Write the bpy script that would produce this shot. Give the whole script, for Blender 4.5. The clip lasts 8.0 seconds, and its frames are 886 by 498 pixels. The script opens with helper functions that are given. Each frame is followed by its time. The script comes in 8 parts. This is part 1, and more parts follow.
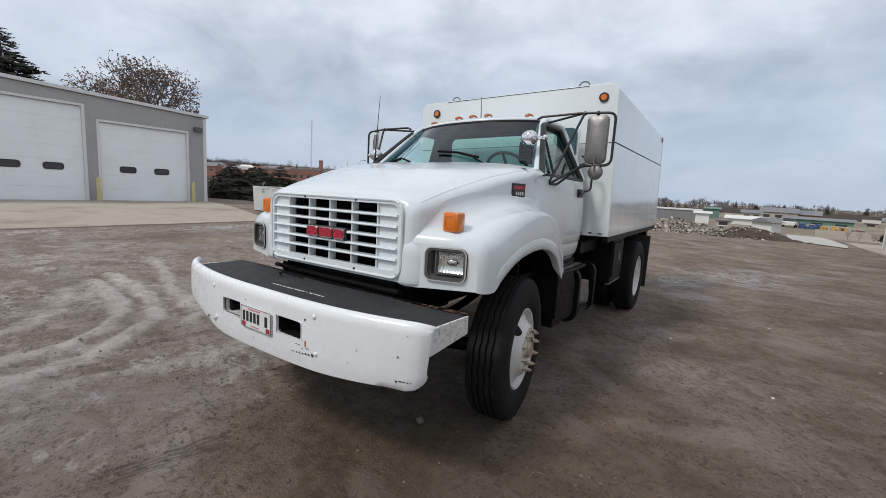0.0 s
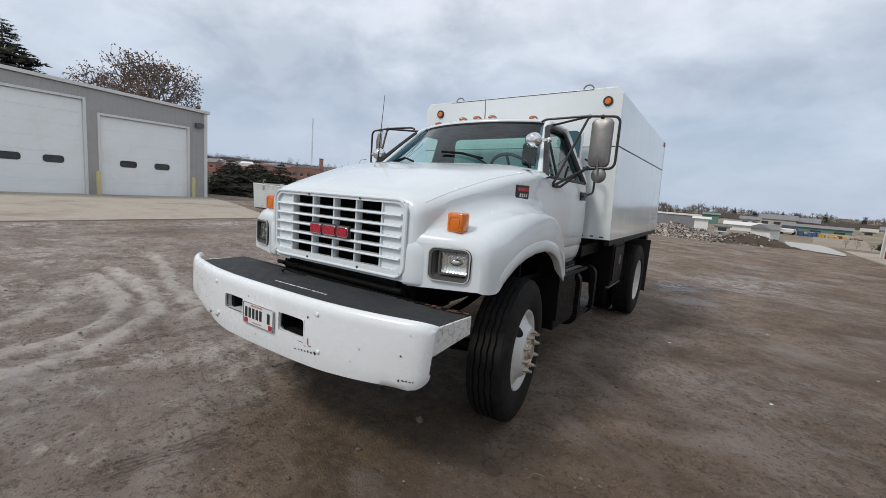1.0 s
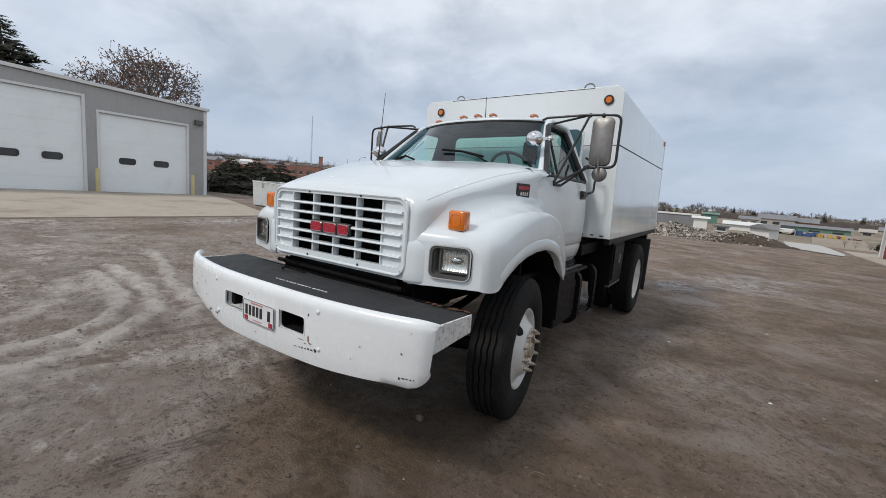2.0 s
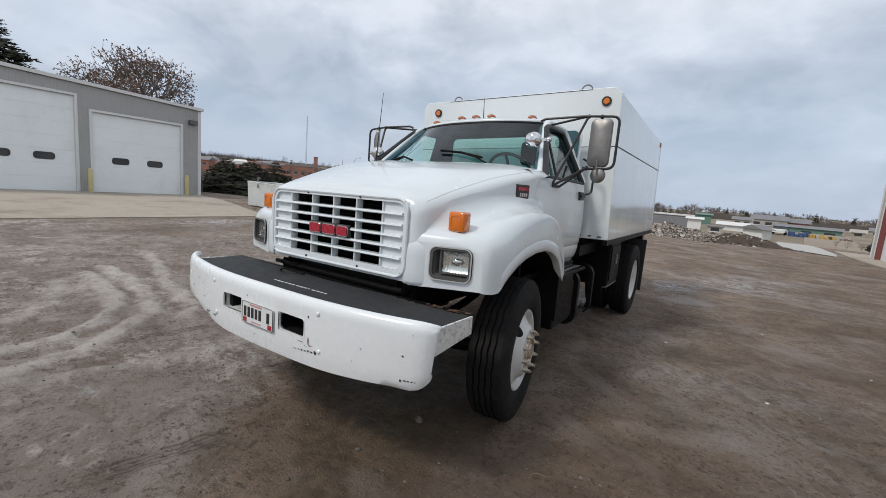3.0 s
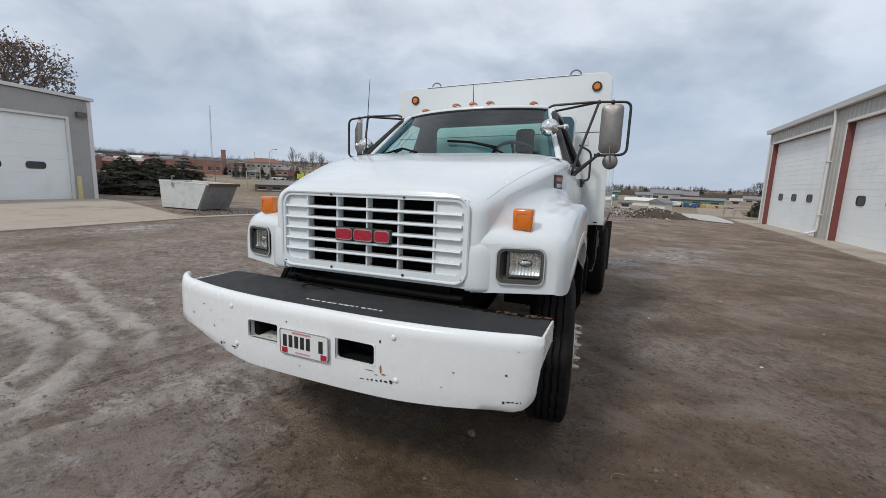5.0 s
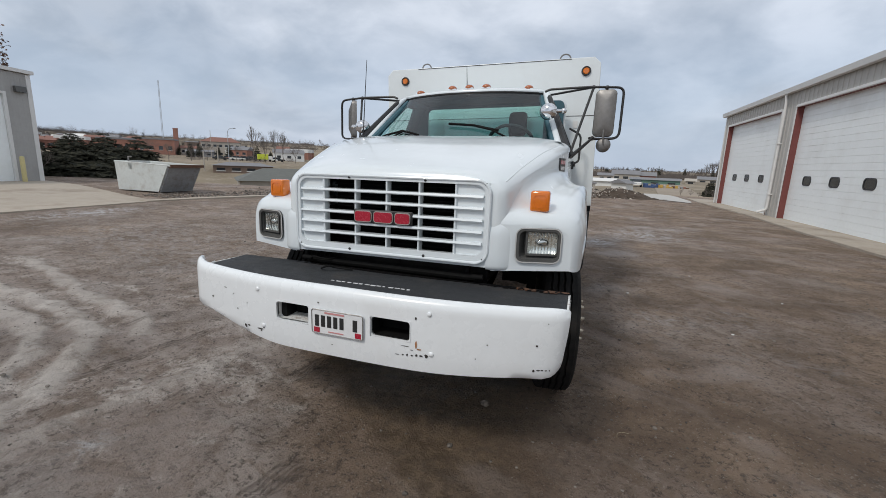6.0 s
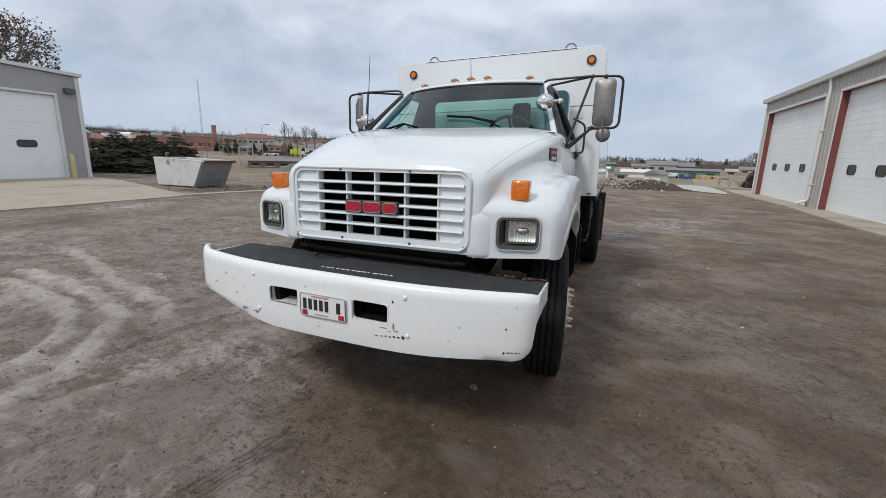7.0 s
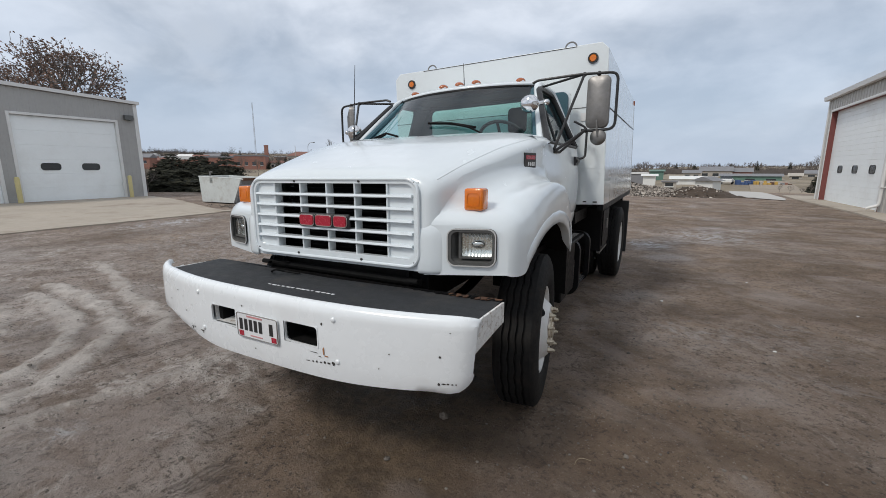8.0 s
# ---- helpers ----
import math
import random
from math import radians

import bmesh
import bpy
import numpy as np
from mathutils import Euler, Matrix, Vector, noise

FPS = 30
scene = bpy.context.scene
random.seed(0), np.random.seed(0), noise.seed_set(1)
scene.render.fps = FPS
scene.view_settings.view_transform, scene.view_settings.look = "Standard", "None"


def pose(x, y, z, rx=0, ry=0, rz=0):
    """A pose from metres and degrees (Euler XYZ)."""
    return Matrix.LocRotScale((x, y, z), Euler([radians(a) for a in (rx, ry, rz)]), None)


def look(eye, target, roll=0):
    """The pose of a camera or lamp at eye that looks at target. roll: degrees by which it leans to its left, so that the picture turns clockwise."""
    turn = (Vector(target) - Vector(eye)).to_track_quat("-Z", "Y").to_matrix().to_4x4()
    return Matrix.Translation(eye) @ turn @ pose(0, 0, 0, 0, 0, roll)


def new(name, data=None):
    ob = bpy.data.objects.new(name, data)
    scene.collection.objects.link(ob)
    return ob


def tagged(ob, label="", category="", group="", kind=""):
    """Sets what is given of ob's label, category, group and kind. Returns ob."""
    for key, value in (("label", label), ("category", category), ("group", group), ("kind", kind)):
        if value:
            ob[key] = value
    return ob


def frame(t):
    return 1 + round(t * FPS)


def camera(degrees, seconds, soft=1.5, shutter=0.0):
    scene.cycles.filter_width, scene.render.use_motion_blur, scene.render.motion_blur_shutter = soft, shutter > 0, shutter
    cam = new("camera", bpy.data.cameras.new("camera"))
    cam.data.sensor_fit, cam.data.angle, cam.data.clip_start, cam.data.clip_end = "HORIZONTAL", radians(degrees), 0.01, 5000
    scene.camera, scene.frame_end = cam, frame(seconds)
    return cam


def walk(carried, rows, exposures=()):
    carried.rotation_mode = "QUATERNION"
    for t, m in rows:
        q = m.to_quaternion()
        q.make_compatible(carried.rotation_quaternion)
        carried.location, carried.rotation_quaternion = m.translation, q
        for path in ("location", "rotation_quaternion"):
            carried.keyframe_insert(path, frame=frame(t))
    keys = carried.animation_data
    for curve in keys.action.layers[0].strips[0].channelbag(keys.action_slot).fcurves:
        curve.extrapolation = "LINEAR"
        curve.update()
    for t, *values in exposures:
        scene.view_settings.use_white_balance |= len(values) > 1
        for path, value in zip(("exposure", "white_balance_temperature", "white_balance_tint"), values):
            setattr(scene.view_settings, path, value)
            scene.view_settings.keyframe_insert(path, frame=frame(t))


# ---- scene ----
cam = camera(93.0, 8.0, 0.8)
PATH = [
    (0, (-0.024, -0.016, 1.608), (-1.119, 1.634, 1.33), 3.3),
    (0.5, (-0.036, -0.043, 1.604), (-1.127, 1.612, 1.332), 4.1),
    (1, (-0.047, -0.035, 1.604), (-1.137, 1.618, 1.329), 4.4),
    (1.5, (-0.053, -0.035, 1.599), (-1.142, 1.619, 1.319), 4.6),
    (3, (-0.085, -0.048, 1.601), (-1.153, 1.619, 1.324), 4.7),
    (3.5, (-0.187, -0.018, 1.598), (-1.223, 1.671, 1.328), 4.7),
    (4, (-0.393, 0.012, 1.6), (-1.365, 1.739, 1.332), 4.1),
    (4.2, (-0.490, -0.022, 1.596), (-1.424, 1.725, 1.327), 3.7),
    (5.3, (-1.003, -0.245, 1.607), (-1.694, 1.602, 1.275), 1.9),
    (5.5, (-1.068, -0.284, 1.604), (-1.722, 1.574, 1.26), 1.9),
    (6, (-1.136, -0.392, 1.608), (-1.734, 1.475, 1.214), 2.2),
    (6.5, (-1.085, -0.443, 1.587), (-1.724, 1.399, 1.141), 2.4),
    (7, (-0.845, -0.395, 1.606), (-1.571, 1.419, 1.176), 1.5),
    (7.5, (-0.622, -0.262, 1.602), (-1.429, 1.524, 1.204), 0.3),
    (8, (-0.467, 0.028, 1.583), (-1.383, 1.766, 1.207), -0.1),
]
walk(cam, [(t, look(eye, target, roll)) for t, eye, target, roll in PATH],
     [(0, 0.0), (4.2, -0.01), (5.4, -0.06), (6.1, -0.06), (6.9, 0.02), (8, 0.0)])

# ---- world and sun ----
SUN_AZ, SUN_EL = 204.0, 48.0      # the sun's compass turn from +y towards +x, and its height, in degrees
world = bpy.data.worlds.new("sky")
scene.world = world
world.use_nodes = True


def build_sky():
    nt = world.node_tree
    nt.nodes.clear()
    n = nt.nodes.new
    out, bg = n("ShaderNodeOutputWorld"), n("ShaderNodeBackground")
    sky = n("ShaderNodeTexSky")
    sky.sky_type, sky.sun_disc = "NISHITA", False
    sky.sun_elevation, sky.sun_rotation = radians(SUN_EL), radians(SUN_AZ)
    sky.air_density, sky.dust_density, sky.ozone_density = 1.2, 2.0, 1.5
    co = n("ShaderNodeTexCoord")
    sep = n("ShaderNodeSeparateXYZ")
    nt.links.new(co.outputs["Generated"], sep.inputs[0])
    # project the sky's direction on a flat cloud deck, so that the clouds crowd together towards the horizon
    add = n("ShaderNodeMath"); add.operation = "ADD"; add.inputs[1].default_value = 0.42
    mx = n("ShaderNodeMath"); mx.operation = "MAXIMUM"; mx.inputs[1].default_value = 0.0
    nt.links.new(sep.outputs["Z"], mx.inputs[0]); nt.links.new(mx.outputs[0], add.inputs[0])
    div = n("ShaderNodeVectorMath"); div.operation = "DIVIDE"
    comb = n("ShaderNodeCombineXYZ")
    for i in range(3):
        nt.links.new(add.outputs[0], comb.inputs[i])
    nt.links.new(co.outputs["Generated"], div.inputs[0]); nt.links.new(comb.outputs[0], div.inputs[1])
    def cloud(scale, detail, rough, distort, lo, hi):
        t = n("ShaderNodeTexNoise")
        t.inputs["Scale"].default_value, t.inputs["Detail"].default_value = scale, detail
        t.inputs["Roughness"].default_value, t.inputs["Distortion"].default_value = rough, distort
        nt.links.new(div.outputs[0], t.inputs["Vector"])
        r = n("ShaderNodeMapRange"); r.interpolation_type = "SMOOTHSTEP"
        r.inputs["From Min"].default_value, r.inputs["From Max"].default_value = lo, hi
        nt.links.new(t.outputs["Fac"], r.inputs["Value"])
        return r.outputs["Result"]
    big, small = cloud(1.5, 6, 0.52, 0.35, 0.38, 0.60), cloud(4.2, 6, 0.55, 0.3, 0.36, 0.64)
    mixc = n("ShaderNodeMix"); mixc.data_type = "RGBA"
    mixc.inputs["A"].default_value = (*CLOUD_DARK, 1)
    mixc.inputs["B"].default_value = (*CLOUD_LIGHT, 1)
    ave = n("ShaderNodeMath"); ave.operation = "MULTIPLY_ADD"; ave.inputs[1].default_value = 0.65
    nt.links.new(big, ave.inputs[0])
    hs = n("ShaderNodeMath"); hs.operation = "MULTIPLY"; hs.inputs[1].default_value = 0.35
    nt.links.new(small, hs.inputs[0]); nt.links.new(hs.outputs[0], ave.inputs[2])
    nt.links.new(ave.outputs[0], mixc.inputs["Factor"])
    # thin blue gaps where the deck opens towards the horizon
    gap = cloud(0.8, 5, 0.5, 0.2, 0.38, 0.56)
    low = n("ShaderNodeMapRange")
    low.inputs["From Min"].default_value, low.inputs["From Max"].default_value = 0.0, 0.45
    low.inputs["To Min"].default_value, low.inputs["To Max"].default_value = 0.8, 0.08
    nt.links.new(sep.outputs["Z"], low.inputs["Value"])
    inv = n("ShaderNodeMath"); inv.operation = "MULTIPLY"
    nt.links.new(gap, inv.inputs[0]); nt.links.new(low.outputs[0], inv.inputs[1])
    mix2 = n("ShaderNodeMix"); mix2.data_type = "RGBA"
    blue = n("ShaderNodeMix"); blue.data_type = "RGBA"; blue.inputs["Factor"].default_value = 0.6
    blue.inputs["B"].default_value = (*SKY_BLUE, 1)
    nt.links.new(sky.outputs[0], blue.inputs["A"])
    nt.links.new(inv.outputs[0], mix2.inputs["Factor"])
    nt.links.new(mixc.outputs["Result"], mix2.inputs["A"]); nt.links.new(blue.outputs["Result"], mix2.inputs["B"])
    # the deck greys towards the horizon
    hz = n("ShaderNodeMapRange"); hz.interpolation_type = "SMOOTHSTEP"
    for key, val in (("From Min", 0.0), ("From Max", 0.26), ("To Min", 0.62), ("To Max", 0.0)):
        hz.inputs[key].default_value = val
    nt.links.new(sep.outputs["Z"], hz.inputs["Value"])
    mix3 = n("ShaderNodeMix"); mix3.data_type = "RGBA"
    mix3.inputs["B"].default_value = (*HORIZON, 1)
    nt.links.new(hz.outputs["Result"], mix3.inputs["Factor"]); nt.links.new(mix2.outputs["Result"], mix3.inputs["A"])
    nt.links.new(mix3.outputs["Result"], bg.inputs["Color"])
    bg.inputs["Strength"].default_value = 0.1
    nt.links.new(bg.outputs[0], out.inputs[0])


CLOUD_DARK, CLOUD_LIGHT, SKY_BLUE, HORIZON = (4.3, 4.8, 5.5), (9.0, 9.4, 10.1), (4.9, 6.3, 8.6), (5.0, 5.9, 7.3)
build_sky()
sun = new("sun", bpy.data.lights.new("sun", "SUN"))
sun.data.energy, sun.data.angle, sun.data.color = 1.75, radians(11), (1.0, 0.95, 0.88)
sx_, sy_ = math.sin(radians(SUN_AZ)), math.cos(radians(SUN_AZ))
sun.matrix_world = look((sx_ * 60, sy_ * 60, 60 * math.tan(radians(SUN_EL))), (0, 0, 0))


# ---- materials ----
def material(name, base, rough=0.5, metal=0.0, vary=0.12, scale=6.0, bump=0.0, bump_scale=40.0, dirt=None, dirt_amount=0.0,
             dirt_scale=2.0, coat=0.0, spec=0.5, random_vary=0.0, stretch=(1, 1, 1), rough_vary=0.1, metal_dirt=True):
    """A principled material whose colour varies at two scales, with a fine relief and, where named, patches of dirt."""
    m = bpy.data.materials.new(name)
    m.use_nodes = True
    nt = m.node_tree
    n, lk = nt.nodes.new, nt.links.new
    bsdf = nt.nodes["Principled BSDF"]
    co, mp = n("ShaderNodeTexCoord"), n("ShaderNodeMapping")
    mp.inputs["Scale"].default_value = stretch
    lk(co.outputs["Object"], mp.inputs["Vector"])
    def noise_(s, d=5.0, r=0.6):
        t = n("ShaderNodeTexNoise")
        t.inputs["Scale"].default_value, t.inputs["Detail"].default_value, t.inputs["Roughness"].default_value = s, d, r
        lk(mp.outputs[0], t.inputs["Vector"])
        return t.outputs["Fac"]
    a, b = noise_(scale), noise_(scale * 9.0)
    mul = n("ShaderNodeMath"); mul.operation = "ADD"
    lk(a, mul.inputs[0]); lk(b, mul.inputs[1])
    rg = n("ShaderNodeMapRange")
    rg.inputs["From Min"].default_value, rg.inputs["From Max"].default_value = 0.6, 1.4
    rg.inputs["To Min"].default_value, rg.inputs["To Max"].default_value = 1 - vary, 1 + vary
    lk(mul.outputs[0], rg.inputs["Value"])
    val = rg.outputs["Result"]
    if random_vary:
        oi = n("ShaderNodeObjectInfo")
        rr = n("ShaderNodeMapRange")
        rr.inputs["To Min"].default_value, rr.inputs["To Max"].default_value = 1 - random_vary, 1 + random_vary
        lk(oi.outputs["Random"], rr.inputs["Value"])
        pm = n("ShaderNodeMath"); pm.operation = "MULTIPLY"
        lk(val, pm.inputs[0]); lk(rr.outputs["Result"], pm.inputs[1])
        val = pm.outputs[0]
    sc = n("ShaderNodeVectorMath"); sc.operation = "SCALE"
    sc.inputs[0].default_value = base
    lk(val, sc.inputs["Scale"])
    col = sc.outputs[0]
    mask = None
    if dirt:
        dn = noise_(dirt_scale, 8.0, 0.68)
        dr = n("ShaderNodeMapRange"); dr.interpolation_type = "SMOOTHSTEP"
        dr.inputs["From Min"].default_value, dr.inputs["From Max"].default_value = 0.48, 0.72
        dr.inputs["To Max"].default_value = dirt_amount
        lk(dn, dr.inputs["Value"])
        mask = dr.outputs["Result"]
        mx = n("ShaderNodeMix"); mx.data_type = "RGBA"
        mx.inputs["B"].default_value = (*dirt, 1)
        lk(mask, mx.inputs["Factor"]); lk(col, mx.inputs["A"])
        col = mx.outputs["Result"]
    lk(col, bsdf.inputs["Base Color"])
    rv = n("ShaderNodeMapRange")
    rv.inputs["From Min"].default_value, rv.inputs["From Max"].default_value = 0.3, 0.7
    rv.inputs["To Min"].default_value, rv.inputs["To Max"].default_value = max(0.02, rough - rough_vary), min(1.0, rough + rough_vary)
    lk(noise_(scale * 3.0), rv.inputs["Value"])
    lk(rv.outputs["Result"], bsdf.inputs["Roughness"])
    bsdf.inputs["Metallic"].default_value = metal
    bsdf.inputs["Coat Weight"].default_value = coat
    bsdf.inputs["Coat Roughness"].default_value = 0.08
    bsdf.inputs["Specular IOR Level"].default_value = spec
    if bump:
        bp = n("ShaderNodeBump")
        bp.inputs["Strength"].default_value, bp.inputs["Distance"].default_value = 1.0, bump
        lk(noise_(bump_scale, 4.0), bp.inputs["Height"]); lk(bp.outputs[0], bsdf.inputs["Normal"])
    return m


def glass(name, tint, rough=0.0, band=None):
    """A thin pane: tinted see-through with the gloss of glass; band: heights between which the tint deepens, and its colour."""
    m = bpy.data.materials.new(name)
    m.use_nodes = True
    nt = m.node_tree
    nt.nodes.clear()
    n, lk = nt.nodes.new, nt.links.new
    out, mix, tr, gl, fr = n("ShaderNodeOutputMaterial"), n("ShaderNodeMixShader"), n("ShaderNodeBsdfTransparent"), n("ShaderNodeBsdfGlossy"), n("ShaderNodeLayerWeight")
    tr.inputs["Color"].default_value = (*tint, 1)
    gl.inputs["Roughness"].default_value = rough
    if band:
        geo, sep, rng, tone = n("ShaderNodeNewGeometry"), n("ShaderNodeSeparateXYZ"), n("ShaderNodeMapRange"), n("ShaderNodeMix")
        rng.interpolation_type, tone.data_type = "SMOOTHSTEP", "RGBA"
        rng.inputs["From Min"].default_value, rng.inputs["From Max"].default_value = band[:2]
        tone.inputs["A"].default_value, tone.inputs["B"].default_value = (*tint, 1), (*band[2], 1)
        lk(geo.outputs["Position"], sep.inputs[0]); lk(sep.outputs["Z"], rng.inputs["Value"])
        lk(rng.outputs["Result"], tone.inputs["Factor"]); lk(tone.outputs["Result"], tr.inputs["Color"])
    # the gloss of a thin sheet, alike from both sides
    fr.inputs["Blend"].default_value = 0.5
    pw, ad = n("ShaderNodeMath"), n("ShaderNodeMath")
    pw.operation, ad.operation = "POWER", "MULTIPLY_ADD"
    pw.inputs[1].default_value, ad.inputs[1].default_value, ad.inputs[2].default_value = 4.0, 0.9, 0.06
    lk(fr.outputs["Facing"], pw.inputs[0]); lk(pw.outputs[0], ad.inputs[0])
    lk(ad.outputs[0], mix.inputs["Fac"]); lk(tr.outputs[0], mix.inputs[1]); lk(gl.outputs[0], mix.inputs[2])
    lk(mix.outputs[0], out.inputs["Surface"])
    return m


M_WHITE = material("white_truck_paint", (0.705, 0.758, 0.785), 0.22, vary=0.02, scale=1.5, coat=0.6, bump=0.0001, bump_scale=5, dirt=(0.45, 0.42, 0.38), dirt_amount=0.10, dirt_scale=1.3, rough_vary=0.06)
M_BOX = material("white_box_paint", (0.74, 0.785, 0.797), 0.16, vary=0.02, scale=1.2, coat=0.7, bump=0.0006, bump_scale=0.9, dirt=(0.5, 0.46, 0.4), dirt_amount=0.14, dirt_scale=1.1)
M_BUMPER = material("white_bumper_paint", (0.78, 0.81, 0.825), 0.28, vary=0.03, scale=2.0, coat=0.4, bump=0.0008, bump_scale=5, dirt=(0.5, 0.46, 0.42), dirt_amount=0.12, dirt_scale=3.0)
M_BLACK = material("black_frame_paint", (0.006, 0.006, 0.0065), 0.5, vary=0.3, scale=7, spec=0.16, dirt=(0.014, 0.012, 0.010), dirt_amount=0.3, dirt_scale=5, bump=0.0008, bump_scale=60)
M_DARK = material("near_black", (0.005, 0.005, 0.005), 0.8, vary=0.3, scale=9, spec=0.2)
M_PLASTIC = material("black_plastic", (0.02, 0.02, 0.021), 0.45, vary=0.2, scale=12)
M_RUBBER = material("tyre_rubber", (0.012, 0.012, 0.012), 0.78, vary=0.25, scale=14, spec=0.22, dirt=(0.06, 0.048, 0.038), dirt_amount=0.25, dirt_scale=5, bump=0.001, bump_scale=80)
M_GRIP = material("black_grip_tape", (0.022, 0.024, 0.027), 0.75, vary=0.15, scale=5, dirt=(0.10, 0.085, 0.07), dirt_amount=0.25, dirt_scale=6, bump=0.0012, bump_scale=420)
M_RUSTY = material("rusted_steel", (0.11, 0.052, 0.028), 0.8, vary=0.4, scale=14, dirt=(0.03, 0.025, 0.022), dirt_amount=0.8, dirt_scale=9, bump=0.003, bump_scale=40)
M_TREADPLATE = material("painted_tread_plate", (0.74, 0.75, 0.74), 0.5, vary=0.2, scale=30, dirt=(0.22, 0.14, 0.09), dirt_amount=0.8, dirt_scale=26)
M_CHROME = material("chrome", (0.75, 0.75, 0.76), 0.12, metal=1.0, vary=0.05, scale=6, rough_vary=0.05)
M_STEEL = material("stainless_steel", (0.28, 0.27, 0.26), 0.55, metal=1.0, vary=0.12, scale=5, rough_vary=0.12)
M_RIM = material("white_wheel_paint", (0.66, 0.66, 0.65), 0.42, vary=0.06, scale=6, dirt=(0.3, 0.25, 0.2), dirt_amount=0.35, dirt_scale=7)
M_NUT = material("dull_brass_nut", (0.58, 0.52, 0.42), 0.45, metal=0.7, vary=0.25, scale=30, dirt=(0.14, 0.06, 0.03), dirt_amount=0.85, dirt_scale=32)
M_BEZEL = material("grey_bezel_plastic", (0.085, 0.085, 0.082), 0.4, vary=0.12, scale=14)
M_BEZEL_EDGE = material("pale_bezel_edge", (0.50, 0.50, 0.49), 0.35, vary=0.08, scale=14)
M_REFLECTOR = material("lamp_reflector", (0.90, 0.90, 0.88), 0.25, metal=1.0, vary=0.05, scale=30)
M_LENS = glass("lamp_glass", (0.9, 0.92, 0.9), 0.03)
M_RED = material("red_enamel", (0.38, 0.010, 0.032), 0.25, vary=0.06, scale=20, coat=0.5)
M_SCRATCH = material("bare_scratch", (0.035, 0.03, 0.028), 0.7, vary=0.4, scale=60)
M_RUST = material("rust_streak", (0.33, 0.15, 0.06), 0.8, vary=0.4, scale=60)
M_SEAM = material("seam_shadow_gap", (0.05, 0.05, 0.05), 0.8, vary=0.2, scale=20)
M_TEAL = material("teal_cab_trim", (0.042, 0.108, 0.138), 0.7, vary=0.15, scale=8)
M_SEAT = material("dark_seat_cloth", (0.03, 0.032, 0.036), 0.9, vary=0.2, scale=15, bump=0.001, bump_scale=200)
M_CAB_LINING = material("grey_cab_lining", (0.05, 0.085, 0.10), 0.85, vary=0.1, scale=8)
M_GLASS = glass("tinted_windscreen", (0.70, 0.92, 0.91), band=(2.15, 2.31, (0.12, 0.24, 0.36)))
M_SIDEGLASS = glass("tinted_side_glass", (0.78, 0.95, 0.92))


def amber(name, col, glow=0.0):
    m = material(name, col, 0.16, vary=0.14, scale=40, coat=0.8)
    b = m.node_tree.nodes["Principled BSDF"]
    b.inputs["Transmission Weight"].default_value = 0.15
    b.inputs["Emission Color"].default_value = (*col, 1)
    b.inputs["Emission Strength"].default_value = glow
    return m


M_AMBER = amber("amber_lens", (0.78, 0.19, 0.004))
M_AMBER_DARK = amber("dull_amber_lens", (0.46, 0.125, 0.035))

def island_material(name, lo, hi, rough=0.9):
    """A rough stony material whose colour differs from piece to piece of one mesh."""
    m = material(name, (0.2, 0.2, 0.2), rough, vary=0.2, scale=4, bump=0.004, bump_scale=30)
    nt = m.node_tree
    geo, mx, mul = nt.nodes.new("ShaderNodeNewGeometry"), nt.nodes.new("ShaderNodeMix"), nt.nodes.new("ShaderNodeMix")
    mx.data_type = mul.data_type = "RGBA"
    mul.blend_type = "MULTIPLY"
    mul.inputs["Factor"].default_value = 1.0
    mx.inputs["A"].default_value, mx.inputs["B"].default_value = (*[5 * v for v in lo], 1), (*[5 * v for v in hi], 1)
    nt.links.new(geo.outputs["Random Per Island"], mx.inputs["Factor"])
    b = nt.nodes["Principled BSDF"]
    old = b.inputs["Base Color"].links[0].from_socket
    nt.links.new(old, mul.inputs["A"]); nt.links.new(mx.outputs["Result"], mul.inputs["B"])
    nt.links.new(mul.outputs["Result"], b.inputs["Base Color"])
    return m


M_CONCRETE = material("worn_concrete", (0.385, 0.335, 0.275), 0.85, vary=0.12, scale=0.6, dirt=(0.22, 0.175, 0.135), dirt_amount=0.8, dirt_scale=0.45, bump=0.004, bump_scale=25)
M_SNOWCRETE = material("pale_concrete_drive", (0.47, 0.455, 0.43), 0.85, vary=0.08, scale=0.5, dirt=(0.4, 0.37, 0.32), dirt_amount=0.4, dirt_scale=0.4)
M_SIDING = material("grey_metal_siding", (0.37, 0.368, 0.36), 0.5, vary=0.05, scale=1.0, dirt=(0.24, 0.23, 0.22), dirt_amount=0.3, dirt_scale=0.8)
M_SIDING_TAN = material("warm_grey_metal_siding", (0.44, 0.425, 0.40), 0.5, vary=0.05, scale=1.0, dirt=(0.28, 0.26, 0.23), dirt_amount=0.3, dirt_scale=0.8)
M_TRIM = material("white_metal_trim", (0.68, 0.68, 0.67), 0.45, vary=0.04, scale=2)
M_DOORPANEL = material("white_sectional_door", (0.85, 0.885, 0.89), 0.45, vary=0.03, scale=1.2, bump=0.001, bump_scale=120, dirt=(0.56, 0.54, 0.5), dirt_amount=0.2, dirt_scale=0.7)
M_REDJAMB = material("red_painted_jamb", (0.17, 0.048, 0.042), 0.6, vary=0.12, scale=4)
